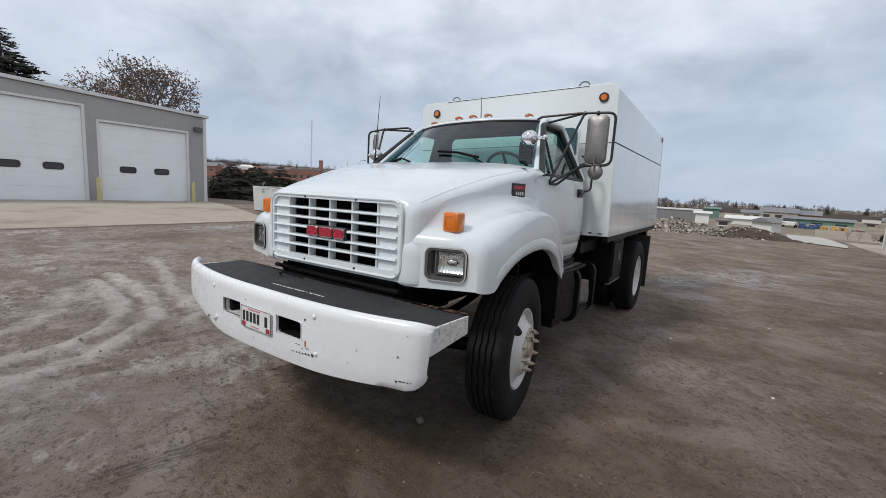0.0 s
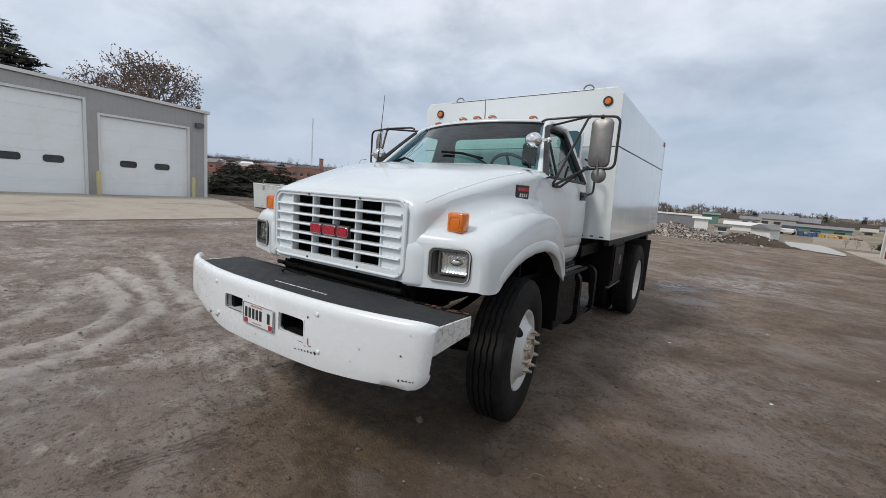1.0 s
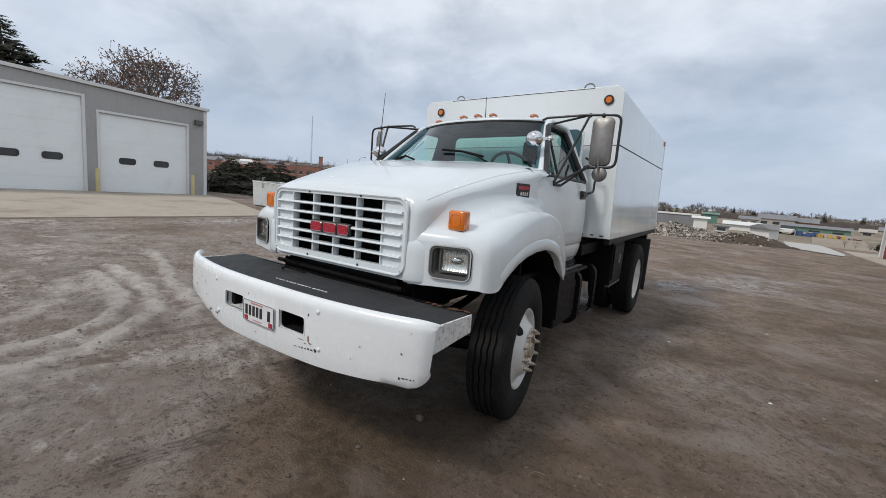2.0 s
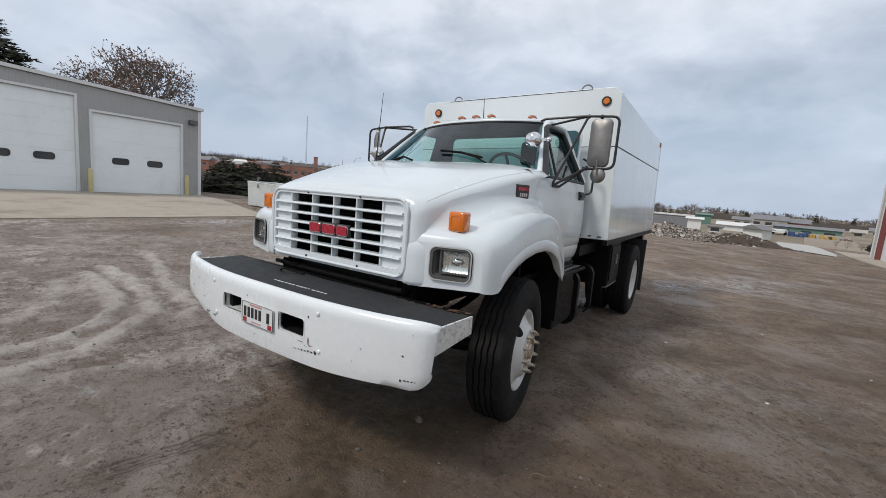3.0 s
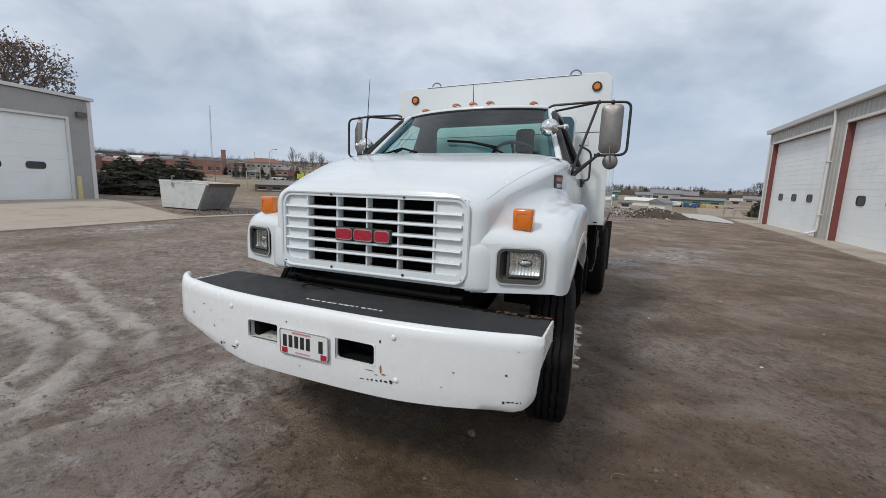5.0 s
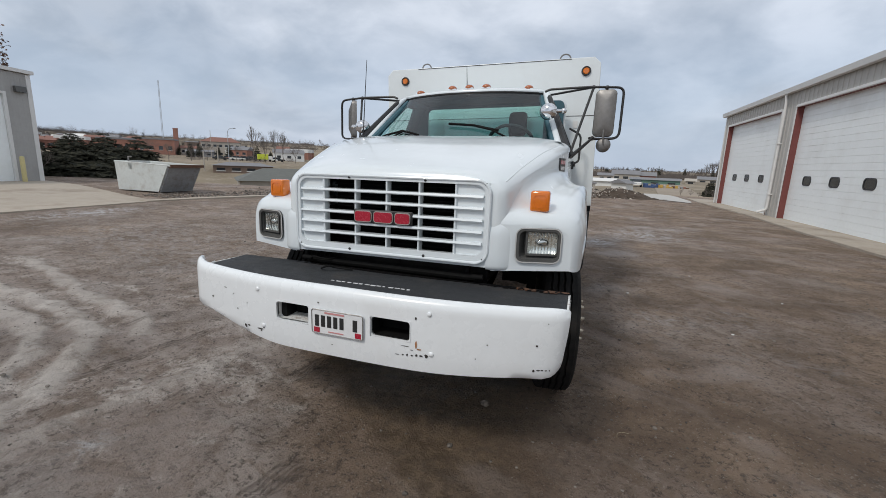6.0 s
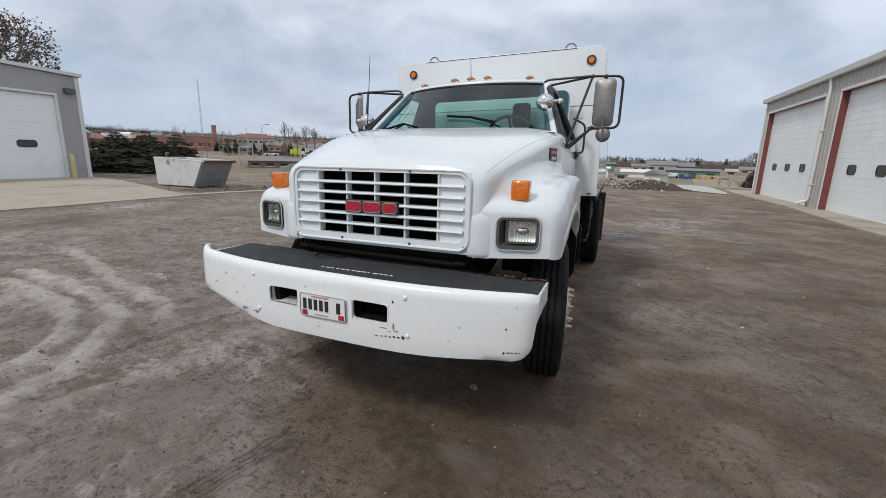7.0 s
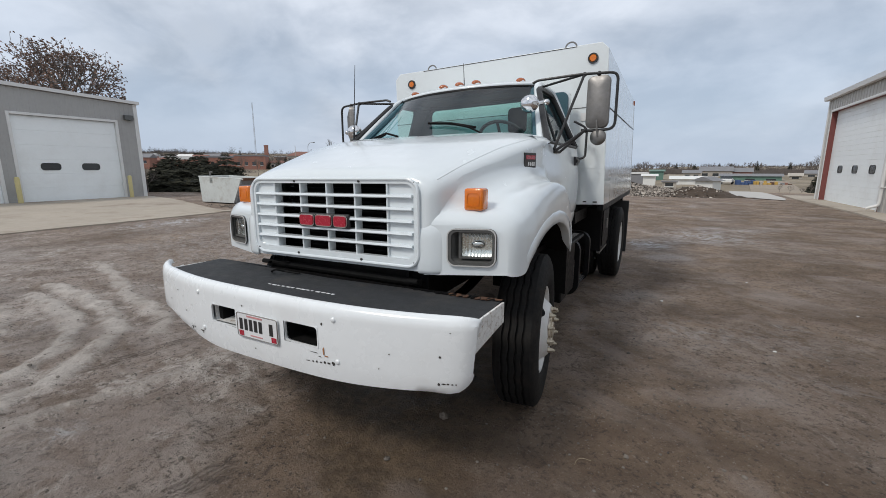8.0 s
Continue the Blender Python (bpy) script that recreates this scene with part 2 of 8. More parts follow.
M_YELLOW = material("faded_yellow_bollard", (0.58, 0.50, 0.24), 0.6, vary=0.15, scale=4, dirt=(0.4, 0.36, 0.26), dirt_amount=0.5, dirt_scale=5)
M_DARKGLASS = material("dark_window_glass", (0.03, 0.035, 0.04), 0.1, vary=0.1, scale=3, spec=0.8)
M_ROOF = material("grey_metal_roof", (0.42, 0.43, 0.44), 0.45, vary=0.06, scale=1)

M_BRICK = material("red_brick", (0.30, 0.145, 0.108), 0.85, vary=0.2, scale=0.5, dirt=(0.16, 0.08, 0.06), dirt_amount=0.4, dirt_scale=0.3)
M_BRICK_ROOF = material("red_brown_roof", (0.22, 0.11, 0.085), 0.85, vary=0.15, scale=0.4)
M_BROWNWALL = material("brown_brick_wall", (0.20, 0.145, 0.115), 0.85, vary=0.15, scale=0.6)
M_TANWALL = material("tan_wall", (0.40, 0.365, 0.32), 0.8, vary=0.1, scale=0.5)
M_WHITEWALL = material("white_siding", (0.68, 0.68, 0.66), 0.7, vary=0.06, scale=0.5)
M_GREYROOF = material("grey_shingle_roof", (0.20, 0.20, 0.21), 0.8, vary=0.15, scale=0.6)
M_OLIVEROOF = material("grey_green_roof", (0.125, 0.13, 0.12), 0.8, vary=0.12, scale=0.8)
M_GREENWALL = material("green_metal_wall", (0.11, 0.20, 0.16), 0.6, vary=0.1, scale=0.5)
M_BLUE = material("blue_plastic", (0.045, 0.085, 0.20), 0.5, vary=0.15, scale=1)
M_MACHINE = material("machine_yellow", (0.46, 0.29, 0.07), 0.5, vary=0.12, scale=2)
M_LIME = material("lime_truck_paint", (0.55, 0.62, 0.05), 0.4, vary=0.1, scale=2)
M_BARK = material("grey_bark", (0.13, 0.11, 0.098), 0.9, vary=0.3, scale=5)
M_MAST = material("pale_galvanised_mast", (0.42, 0.45, 0.48), 0.6, vary=0.1, scale=1)
M_LEAF = material("dry_brown_leaves", (0.17, 0.105, 0.078), 0.8, vary=0.3, scale=3)
M_NEEDLE = island_material("dark_spruce_needles", (0.011, 0.013, 0.008), (0.046, 0.046, 0.028))
M_FARTREE = material("far_bare_woods", (0.118, 0.100, 0.092), 0.9, vary=0.35, scale=0.08)
M_RUBBLE = island_material("broken_concrete", (0.02, 0.015, 0.011), (0.56, 0.50, 0.44))
M_SOIL = material("dark_soil", (0.062, 0.044, 0.031), 0.95, vary=0.5, scale=2, bump=0.08, bump_scale=5, dirt=(0.14, 0.105, 0.078), dirt_amount=0.6, dirt_scale=3)
M_STONE = island_material("wet_pebble", (0.05, 0.042, 0.035), (0.24, 0.21, 0.18), 0.7)
M_PALESTONE = material("pale_stone", (0.17, 0.14, 0.115), 0.85, vary=0.25, scale=14)
M_STRAW = material("dry_straw", (0.30, 0.24, 0.16), 0.8, vary=0.2, scale=30)
M_DUMPSTER = material("weathered_white_steel", (0.54, 0.57, 0.56), 0.6, vary=0.1, scale=1.5, dirt=(0.24, 0.18, 0.13), dirt_amount=0.38, dirt_scale=2.6)
M_DUMPDARK = material("dark_grey_steel", (0.27, 0.28, 0.29), 0.6, vary=0.2, scale=2, dirt=(0.13, 0.08, 0.05), dirt_amount=0.5, dirt_scale=3)
M_GRAVELROAD = material("tan_gravel", (0.29, 0.24, 0.185), 0.95, vary=0.2, scale=0.3, dirt=(0.2, 0.16, 0.11), dirt_amount=0.7, dirt_scale=0.25)


# ---- mesh helpers ----
def mesh_ob(name, bm, mat, smooth=False, angle=None):
    me = bpy.data.meshes.new(name)
    bm.to_mesh(me)
    bm.free()
    me.materials.append(mat)
    if smooth:
        me.shade_smooth()
        if angle:
            me.set_sharp_from_angle(angle=radians(angle))
    return new(name, me)


def part(name, bm, mat, parent, label="", smooth=False, angle=40):
    """Links a bmesh as one mesh object under a thing or a part; the vertices are in the thing's own space."""
    ob = mesh_ob(name, bm, mat, smooth, angle)
    ob.parent = parent
    if label:
        ob["label"] = label
    return ob


def thing(name, label, category, at=(0, 0, 0), turn=0.0, group="", kind=""):
    ob = new(name)
    ob.empty_display_size = 0.2
    ob.matrix_world = pose(*at, 0, 0, turn)
    return tagged(ob, label, category, group, kind)


def bm_box(x0, x1, y0, y1, z0, z1, bevel=0.0, seg=2, bm=None):
    own = bmesh.new()
    bmesh.ops.create_cube(own, size=1.0)
    for v in own.verts:
        v.co = ((x0 + x1) / 2 + v.co.x * abs(x1 - x0), (y0 + y1) / 2 + v.co.y * abs(y1 - y0), (z0 + z1) / 2 + v.co.z * abs(z1 - z0))
    if bevel:
        bmesh.ops.bevel(own, geom=own.edges[:], offset=bevel, segments=seg, profile=0.5, affect="EDGES")
    return join(bm, own)


def join(bm, own):
    if bm is None:
        return own
    me = bpy.data.meshes.new("tmp")
    own.to_mesh(me)
    own.free()
    bm.from_mesh(me)
    bpy.data.meshes.remove(me)
    return bm


def bm_grid(rows, close_u=False, close_v=False, flip=False, bm=None):
    """A sheet of quads through rows of points (all of one length)."""
    bm = bm or bmesh.new()
    vs = [[bm.verts.new(p) for p in row] for row in rows]
    nr, nc = len(vs), len(vs[0])
    for i in range(nr if close_u else nr - 1):
        for j in range(nc if close_v else nc - 1):
            q = [vs[i][j], vs[i][(j + 1) % nc], vs[(i + 1) % nr][(j + 1) % nc], vs[(i + 1) % nr][j]]
            try:
                bm.faces.new(q[::-1] if flip else q)
            except ValueError:
                pass
    return bm


def bm_tube(points, radius, seg=8, bm=None, cap=True, taper=None):
    """A round bar along a line of points."""
    bm = bm or bmesh.new()
    pts = [Vector(p) for p in points]
    rings = []
    side = None
    for i, p in enumerate(pts):
        d = ((pts[min(i + 1, len(pts) - 1)] - pts[max(i - 1, 0)])).normalized()
        if side is None:
            side = d.orthogonal().normalized()
        side = (side - d * side.dot(d)).normalized()
        up = d.cross(side)
        r = radius if taper is None else taper[i]
        rings.append([bm.verts.new(p + (side * math.cos(a) + up * math.sin(a)) * r) for a in (2 * math.pi * k / seg for k in range(seg))])
    for a, b in zip(rings, rings[1:]):
        for k in range(seg):
            bm.faces.new((a[k], a[(k + 1) % seg], b[(k + 1) % seg], b[k]))
    if cap:
        bm.faces.new(rings[0][::-1]); bm.faces.new(rings[-1])
    return bm


def bend(points, radius=0.05, seg=5):
    """Rounds the corners of a line of points."""
    pts = [Vector(p) for p in points]
    out = [pts[0]]
    for a, b, c in zip(pts, pts[1:], pts[2:]):
        r = min(radius, (a - b).length * 0.45, (c - b).length * 0.45)
        p, q = b + (a - b).normalized() * r, b + (c - b).normalized() * r
        out += [p * (1 - t) ** 2 + b * 2 * t * (1 - t) + q * t ** 2 for t in (k / seg for k in range(seg + 1))]
    return out + [pts[-1]]


def bm_lathe(profile, axis="x", centre=(0, 0, 0), seg=48, bm=None, close=False):
    """Turns (along the axis, radius) pairs round an axis through centre."""
    rows = []
    c = Vector(centre)
    for k in range(seg):
        a = 2 * math.pi * k / seg
        row = []
        for s, r in profile:
            u, w = r * math.cos(a), r * math.sin(a)
            row.append(c + Vector({"x": (s, u, w), "y": (w, s, u), "z": (u, w, s)}[axis]))
        rows.append(row)
    own = bm_grid(rows, close_u=True, close_v=close)
    bmesh.ops.remove_doubles(own, verts=own.verts[:], dist=1e-5)
    bmesh.ops.recalc_face_normals(own, faces=own.faces[:])
    return join(bm, own)


def rounded(x0, x1, z0, z1, r, seg=5):
    """The outline of a rectangle with round corners, anticlockwise."""
    out = []
    for cx, cz, a0 in ((x1 - r, z1 - r, 0), (x0 + r, z1 - r, 90), (x0 + r, z0 + r, 180), (x1 - r, z0 + r, 270)):
        out += [(cx + r * math.cos(radians(a0 + 90 * k / seg)), cz + r * math.sin(radians(a0 + 90 * k / seg))) for k in range(seg + 1)]
    return out


def bm_prism(outline, a, b, axis="y", bm=None, bevel=0.0):
    """An outline in two coordinates carried from a to b along an axis."""
    own = bmesh.new()
    put = {"y": lambda p, s: (p[0], s, p[1]), "x": lambda p, s: (s, p[0], p[1]), "z": lambda p, s: (p[0], p[1], s)}[axis]
    lo, hi = [own.verts.new(put(p, a)) for p in outline], [own.verts.new(put(p, b)) for p in outline]
    n = len(outline)
    f1, f2 = own.faces.new(lo), own.faces.new(hi[::-1])
    for k in range(n):
        own.faces.new((lo[k], hi[k], hi[(k + 1) % n], lo[(k + 1) % n]))
    bmesh.ops.recalc_face_normals(own, faces=own.faces[:])
    if bevel:
        bmesh.ops.bevel(own, geom=list(f1.edges) + list(f2.edges), offset=bevel, segments=2, profile=0.5, affect="EDGES")
    return join(bm, own)


def bm_ring(outer, inner, a, b, axis="y", bm=None):
    """A frame between two outlines of one length, from a to b along an axis."""
    own = bmesh.new()
    put = {"y": lambda p, s: (p[0], s, p[1]), "x": lambda p, s: (s, p[0], p[1]), "z": lambda p, s: (p[0], p[1], s)}[axis]
    rows = [[put(p, a) for p in outer], [put(p, a) for p in inner], [put(p, b) for p in inner], [put(p, b) for p in outer]]
    own = bm_grid(rows, close_u=True, close_v=True)
    bmesh.ops.recalc_face_normals(own, faces=own.faces[:])
    return join(bm, own)


def bm_ball(centre, r, scale=(1, 1, 1), seg=20, bm=None):
    own = bmesh.new()
    bmesh.ops.create_uvsphere(own, u_segments=seg, v_segments=seg // 2, radius=r)
    for v in own.verts:
        v.co = Vector(centre) + Vector((v.co.x * scale[0], v.co.y * scale[1], v.co.z * scale[2]))
    return join(bm, own)


def lerp(table, t):
    """Linear interpolation in a short table of (t, value)."""
    return float(np.interp(t, [a for a, _ in table], [b for _, b in table]))


def smooth01(t):
    t = min(1.0, max(0.0, t))
    return t * t * (3 - 2 * t)


# ---- the ground ----
LOT_EDGE = [(-400, 15), (-45, 14), (-30, 14.5), (-17, 17.5), (-10, 24), (-3, 31), (2, 33), (5, 32), (8, 31), (30, 31), (400, 40)]
TRUCK = (-2.25, 4.6, 0.0)
# dried tyre tracks: lines in the plan, half widths and how pale they are
TRACKS = [([(-7.9, 2.5), (-7.1, 2.46), (-6.66, 2.41), (-5.88, 2.28), (-5.21, 2.02), (-4.71, 1.53), (-4.5, 1.23), (-4.35, 0.8), (-4.3, 0.3)], 0.13, 1.0),
          ([(-7.6, 2.15), (-7.1, 2.13), (-6.47, 2.06), (-5.78, 1.91), (-5.2, 1.54), (-4.94, 1.22), (-4.85, 0.8), (-4.8, 0.3)], 0.12, 0.9),
          ([(-8.6, 3.4), (-7.65, 3.15), (-6.59, 2.78), (-5.79, 2.62), (-5.19, 2.46), (-4.8, 2.2)], 0.10, 0.85),
          ([(-4.2, 0.6), (-3.95, 1.2), (-3.8, 1.8), (-3.7, 2.4)], 0.09, 0.45), ([(-5.6, 0.4), (-5.75, 1.0), (-6.3, 1.5), (-7.2, 1.75)], 0.11, 0.6)]
# fresh ruts with the print of the tread: start, end, half width
RUTS = [((-5.22, 2.2), (-5.10, 2.85), 0.06), ((-4.50, 1.40), (-4.32, 2.60), 0.07), ((-2.62, 0.60), (-2.45, 1.40), 0.09), ((-3.10, 1.95), (-2.98, 2.5), 0.08)]


def ground_height(x, y):
    z = 0.20 * smooth01((-x - 5) / 17)
    over = y - lerp(LOT_EDGE, x)
    if over > 0:
        left = smooth01((2 - x) / 25)
        z -= (1.0 + 3.4 * left) * smooth01(over / (26 - 9 * left))
        far = math.hypot(x, y)
        bear = math.degrees(math.atan2(x, y))
        hill = smooth01((-bear - 12) / 25)
        z += hill * (4.6 * smooth01((far - 46) / 60) + 17 * smooth01((far - 200) / 330) + 12 * smooth01((far - 420) / 700)) + (1 - hill) * 4.5 * smooth01((far - 170) / 500)
    return z


def near_line(pts, x, y):
    """The distance from a line of points."""
    best = 9.0
    for (ax, ay), (bx, by) in zip(pts, pts[1:]):
        ex, ey = bx - ax, by - ay
        t = min(1.0, max(0.0, ((x - ax) * ex + (y - ay) * ey) / (ex * ex + ey * ey)))
        best = min(best, math.hypot(x - ax - t * ex, y - ay - t * ey))
    return best


def arc_weight(x, y):
    if not (-9 < x < -3.3 and 0 < y < 4):
        return 0.0
    v = Vector((x, y, 0)) * 4.0
    x, y = x + 0.07 * noise.noise(v), y + 0.07 * noise.noise(v + Vector((7, 3, 1)))
    worn = 1.02 + 0.75 * noise.fractal(v * 0.8 + Vector((1, 5, 9)), 0.8, 2.1, 3)
    return max(0.0, min(1.0, worn)) * max(k * smooth01(1.1 * (1.4 - near_line(pts, x, y) / (half * 0.85))) for pts, half, k in TRACKS)


def rut_depth(x, y):
    """How deep a wheel has pressed, with the cross bars of its tread."""
    z = 0.0
    if -6 < x < -2 and 0 < y < 3.5:
        for (ax, ay), (bx, by), half in RUTS:
            ln = math.hypot(bx - ax, by - ay)
            u = ((x - ax) * (bx - ax) + (y - ay) * (by - ay)) / ln
            v = abs((x - ax) * (by - ay) - (y - ay) * (bx - ax)) / ln
            if 0 < u < ln and v < half * 1.3:
                groove = 0.5 + 0.5 * math.cos(2 * math.pi * v / 0.045)
                z = max(z, smooth01(1.3 - v / half) * smooth01(min(u, ln - u) / 0.15) * (0.006 + 0.012 * groove))
    return z


def pale_weight(x, y):
    """Pale dried patches in the yard."""
    w = 0.0
    for cx, cy, sx, sy, k in ((0.5, 11.6, 1.0, 1.1, 1.0), (-0.8, 9.9, 0.45, 0.6, 1.1), (1.4, 13.2, 0.6, 0.5, 0.6), (0.75, 3.85, 0.6, 0.14, 0.30), (0.35, 4.75, 0.7, 0.35, 0.28), (-0.25, 4.6, 0.35, 0.35, 0.25), (0.75, 5.25, 0.25, 0.1, 0.4), (-3.64, 1.0, 0.10, 0.12, 0.7), (-12.95, 6.9, 0.42, 1.2, 2.2), (-6.0, 4.5, 3.0, 0.8, 0.3), (-9.0, 6.0, 3.0, 1.5, 0.35)):
        w += k * math.exp(-(((x - cx) / sx) ** 2 + ((y - cy) / sy) ** 2))
    return min(1.0, w)


def brown_weight(x, y):
    """The darker, smoother brown patch that runs from before the truck towards the road."""
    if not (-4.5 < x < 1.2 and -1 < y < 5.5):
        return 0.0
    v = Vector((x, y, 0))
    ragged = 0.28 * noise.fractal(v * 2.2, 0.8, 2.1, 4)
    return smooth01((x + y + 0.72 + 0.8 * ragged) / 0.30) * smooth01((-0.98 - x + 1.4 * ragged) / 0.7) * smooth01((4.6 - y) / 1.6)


def grid_line(lo, hi, step, far, grow):
    mid = list(np.arange(lo, hi + step / 2, step))
    for sign in (-1, 1):
        s, p = step, (lo if sign < 0 else hi)
        while abs(p) < far:
            s *= grow
            p += sign * s
            mid.append(p)
    return sorted(mid)


def fine_relief(v):
    """Clods and scrapes, a centimetre or so high."""
    crust = smooth01((-v.x - 2.2) / 1.2)
    return 0.014 * noise.fractal(v * 4.5, 0.75, 2.1, 5) + (0.006 + 0.010 * crust) * max(0.0, noise.noise(v * 11 + Vector((4, 4, 0)))) ** 0.7


def build_ground():
    xs, ys = grid_line(-7.6, 2.6, 0.035, 2600, 1.07), grid_line(0.45, 5.0, 0.035, 2600, 1.07)
    nx, ny = len(xs), len(ys)
    verts, tracks, pales, brown_patches = [], [], [], []
    for y in ys:
        for x in xs:
            z = ground_height(x, y)
            w = 0.0
            if abs(x) < 40 and -20 < y < 40:
                near = 1.0 if (-12 < x < 6 and -3 < y < 14) else 0.6
                v = Vector((x, y, 0))
                z += near * (0.022 * noise.noise(v * 0.55) + 0.010 * noise.noise(v * 1.9 + Vector((9, 2, 5))))
                if -10 < x < 5 and -2 < y < 12:
                    z += fine_relief(v)
                w = arc_weight(x, y)
                z += 0.022 * w - rut_depth(x, y)
                z -= 0.02                                       # the middle of the relief lies a little under the wheels
            verts.append((x, y, z))
            tracks.append(w)
            pales.append(pale_weight(x, y))
            brown_patches.append(brown_weight(x, y))
    faces = [(j * nx + i, j * nx + i + 1, (j + 1) * nx + i + 1, (j + 1) * nx + i) for j in range(ny - 1) for i in range(nx - 1)]
    me = bpy.data.meshes.new("ground")
    me.from_pydata(verts, [], faces)
    me.attributes.new("track", "FLOAT", "POINT").data.foreach_set("value", tracks)
    me.attributes.new("pale", "FLOAT", "POINT").data.foreach_set("value", pales)
    me.attributes.new("brown_patch", "FLOAT", "POINT").data.foreach_set("value", brown_patches)
    me.shade_smooth()
    me.materials.append(ground_material())
    return tagged(new("ground", me), "muddy brown gravel yard with dried tyre tracks and darker brown patches", "ground", kind="structure")


def ground_material():
    m = bpy.data.materials.new("muddy_gravel")
    m.use_nodes = True
    nt = m.node_tree
    n, lk = nt.nodes.new, nt.links.new
    bsdf = nt.nodes["Principled BSDF"]
    geo = n("ShaderNodeNewGeometry")
    def noise_(s, d=6.0, r=0.6, off=0.0, vec=None, dist=0.0):
        t = n("ShaderNodeTexNoise")
        t.inputs["Scale"].default_value, t.inputs["Detail"].default_value, t.inputs["Roughness"].default_value, t.inputs["Distortion"].default_value = s, d, r, dist
        mp = n("ShaderNodeMapping")
        mp.inputs["Location"].default_value = (off, off * 1.7, 0)
        lk(vec or geo.outputs["Position"], mp.inputs["Vector"]); lk(mp.outputs[0], t.inputs["Vector"])
        return t.outputs["Fac"]
    def ramp(v, lo, hi, a=0.0, b=1.0):
        r = n("ShaderNodeMapRange"); r.interpolation_type = "SMOOTHSTEP"
        for key, val in (("From Min", lo), ("From Max", hi), ("To Min", a), ("To Max", b)):
            r.inputs[key].default_value = val
        lk(v, r.inputs["Value"])
        return r.outputs["Result"]
    def mix(f, a, b):
        x = n("ShaderNodeMix"); x.data_type = "RGBA"
        for sock, val in (("A", a), ("B", b)):
            if isinstance(val, tuple):
                x.inputs[sock].default_value = (*val, 1)
            else:
                lk(val, x.inputs[sock])
        if isinstance(f, float):
            x.inputs["Factor"].default_value = f
        else:
            lk(f, x.inputs["Factor"])
        return x.outputs["Result"]
    def math_(op, a, b):
        x = n("ShaderNodeMath"); x.operation = op
        for i, val in enumerate((a, b)):
            if isinstance(val, float):
                x.inputs[i].default_value = val
            else:
                lk(val, x.inputs[i])
        return x.outputs[0]
    att = n("ShaderNodeAttribute"); att.attribute_name = "track"
    sep = n("ShaderNodeSeparateXYZ"); lk(geo.outputs["Position"], sep.inputs[0])
    pal = n("ShaderNodeAttribute"); pal.attribute_name = "pale"
    # streaks follow the way that wheels roll over the yard
    turned, st = n("ShaderNodeMapping"), n("ShaderNodeMapping")
    turned.inputs["Rotation"].default_value, st.inputs["Scale"].default_value = (0, 0, radians(14)), (0.7, 1.0, 1.0)
    lk(geo.outputs["Position"], turned.inputs["Vector"]); lk(turned.outputs[0], st.inputs["Vector"])
    # brown soil about the truck, grey dried crust on the far side of a ragged line
    line = n("ShaderNodeVectorMath"); line.operation = "DOT_PRODUCT"; line.inputs[1].default_value = (0.80, 0.60, 0.0)
    lk(geo.outputs["Position"], line.inputs[0])
    wob = math_("ADD", line.outputs["Value"], math_("MULTIPLY", noise_(1.3, 5, 0.6, 21.0), 0.9))
    side = math_("MULTIPLY", ramp(wob, -1.15, -0.45, 1.0, 0.0), ramp(sep.outputs["Y"], 2.6, 5.2, 1.0, 0.22))
    brown = mix(ramp(noise_(0.8, 7, 0.62), 0.34, 0.68), BROWN_DARK, BROWN_MID)
    grey = mix(ramp(noise_(1.1, 7, 0.66, 2.0), 0.34, 0.66), GREY_DARK, GREY_MID)
    col = mix(side, brown, grey)
    plum = ramp(noise_(0.9, 6, 0.6, 31.0, st.outputs[0], 0.4), 0.46, 0.60)
    col = mix(math_("MULTIPLY", plum, 0.7), col, PLUM)
    dry = ramp(math_("ADD", math_("MULTIPLY", noise_(1.3, 8, 0.68, 3.1, st.outputs[0], 0.8), 0.6), math_("MULTIPLY", noise_(5.0, 7, 0.7, 8.0), 0.4)), 0.52, 0.60)
    dry = math_("MULTIPLY", dry, math_("ADD", math_("MULTIPLY", side, 0.7), 0.18))
    col = mix(math_("MULTIPLY", dry, 0.75), col, CRUST)
    mid = ramp(noise_(3.2, 9, 0.78, 13.0, None, 0.7), 0.48, 0.58)
    col = mix(math_("MULTIPLY", mid, 0.55), col, BROWN_DARK)
    # dark flecks paint the small shade of clods and cracks into the colour
    clod_shade = ramp(noise_(9.0, 8, 0.8, 61.0, None, 0.9), 0.54, 0.62)
    col = mix(math_("MULTIPLY", clod_shade, 0.55), col, (0.060, 0.045, 0.036))
    crumb_shade = ramp(noise_(24.0, 6, 0.8, 1.0), 0.54, 0.60)
    col = mix(math_("MULTIPLY", crumb_shade, 0.72), col, (0.062, 0.048, 0.039))
    pale = ramp(noise_(60.0, 3, 0.6, 4.0), 0.60, 0.68)
    col = mix(math_("MULTIPLY", pale, 0.55), col, (0.42, 0.37, 0.32))
    dm = n("ShaderNodeAttribute"); dm.attribute_name = "brown_patch"
    patch_mix = math_("MULTIPLY", dm.outputs["Fac"], ramp(noise_(2.4, 7, 0.7, 71.0), 0.25, 0.50, 0.70, 1.0))
    patch_col = mix(ramp(noise_(11.0, 7, 0.75, 74.0), 0.40, 0.62), (0.110, 0.075, 0.046), (0.205, 0.146, 0.094))
    col = mix(math_("MULTIPLY", patch_mix, 0.94), col, patch_col)
    tr = math_("MULTIPLY", att.outputs["Fac"], ramp(noise_(8.0, 7, 0.78, 2.0), 0.30, 0.52))
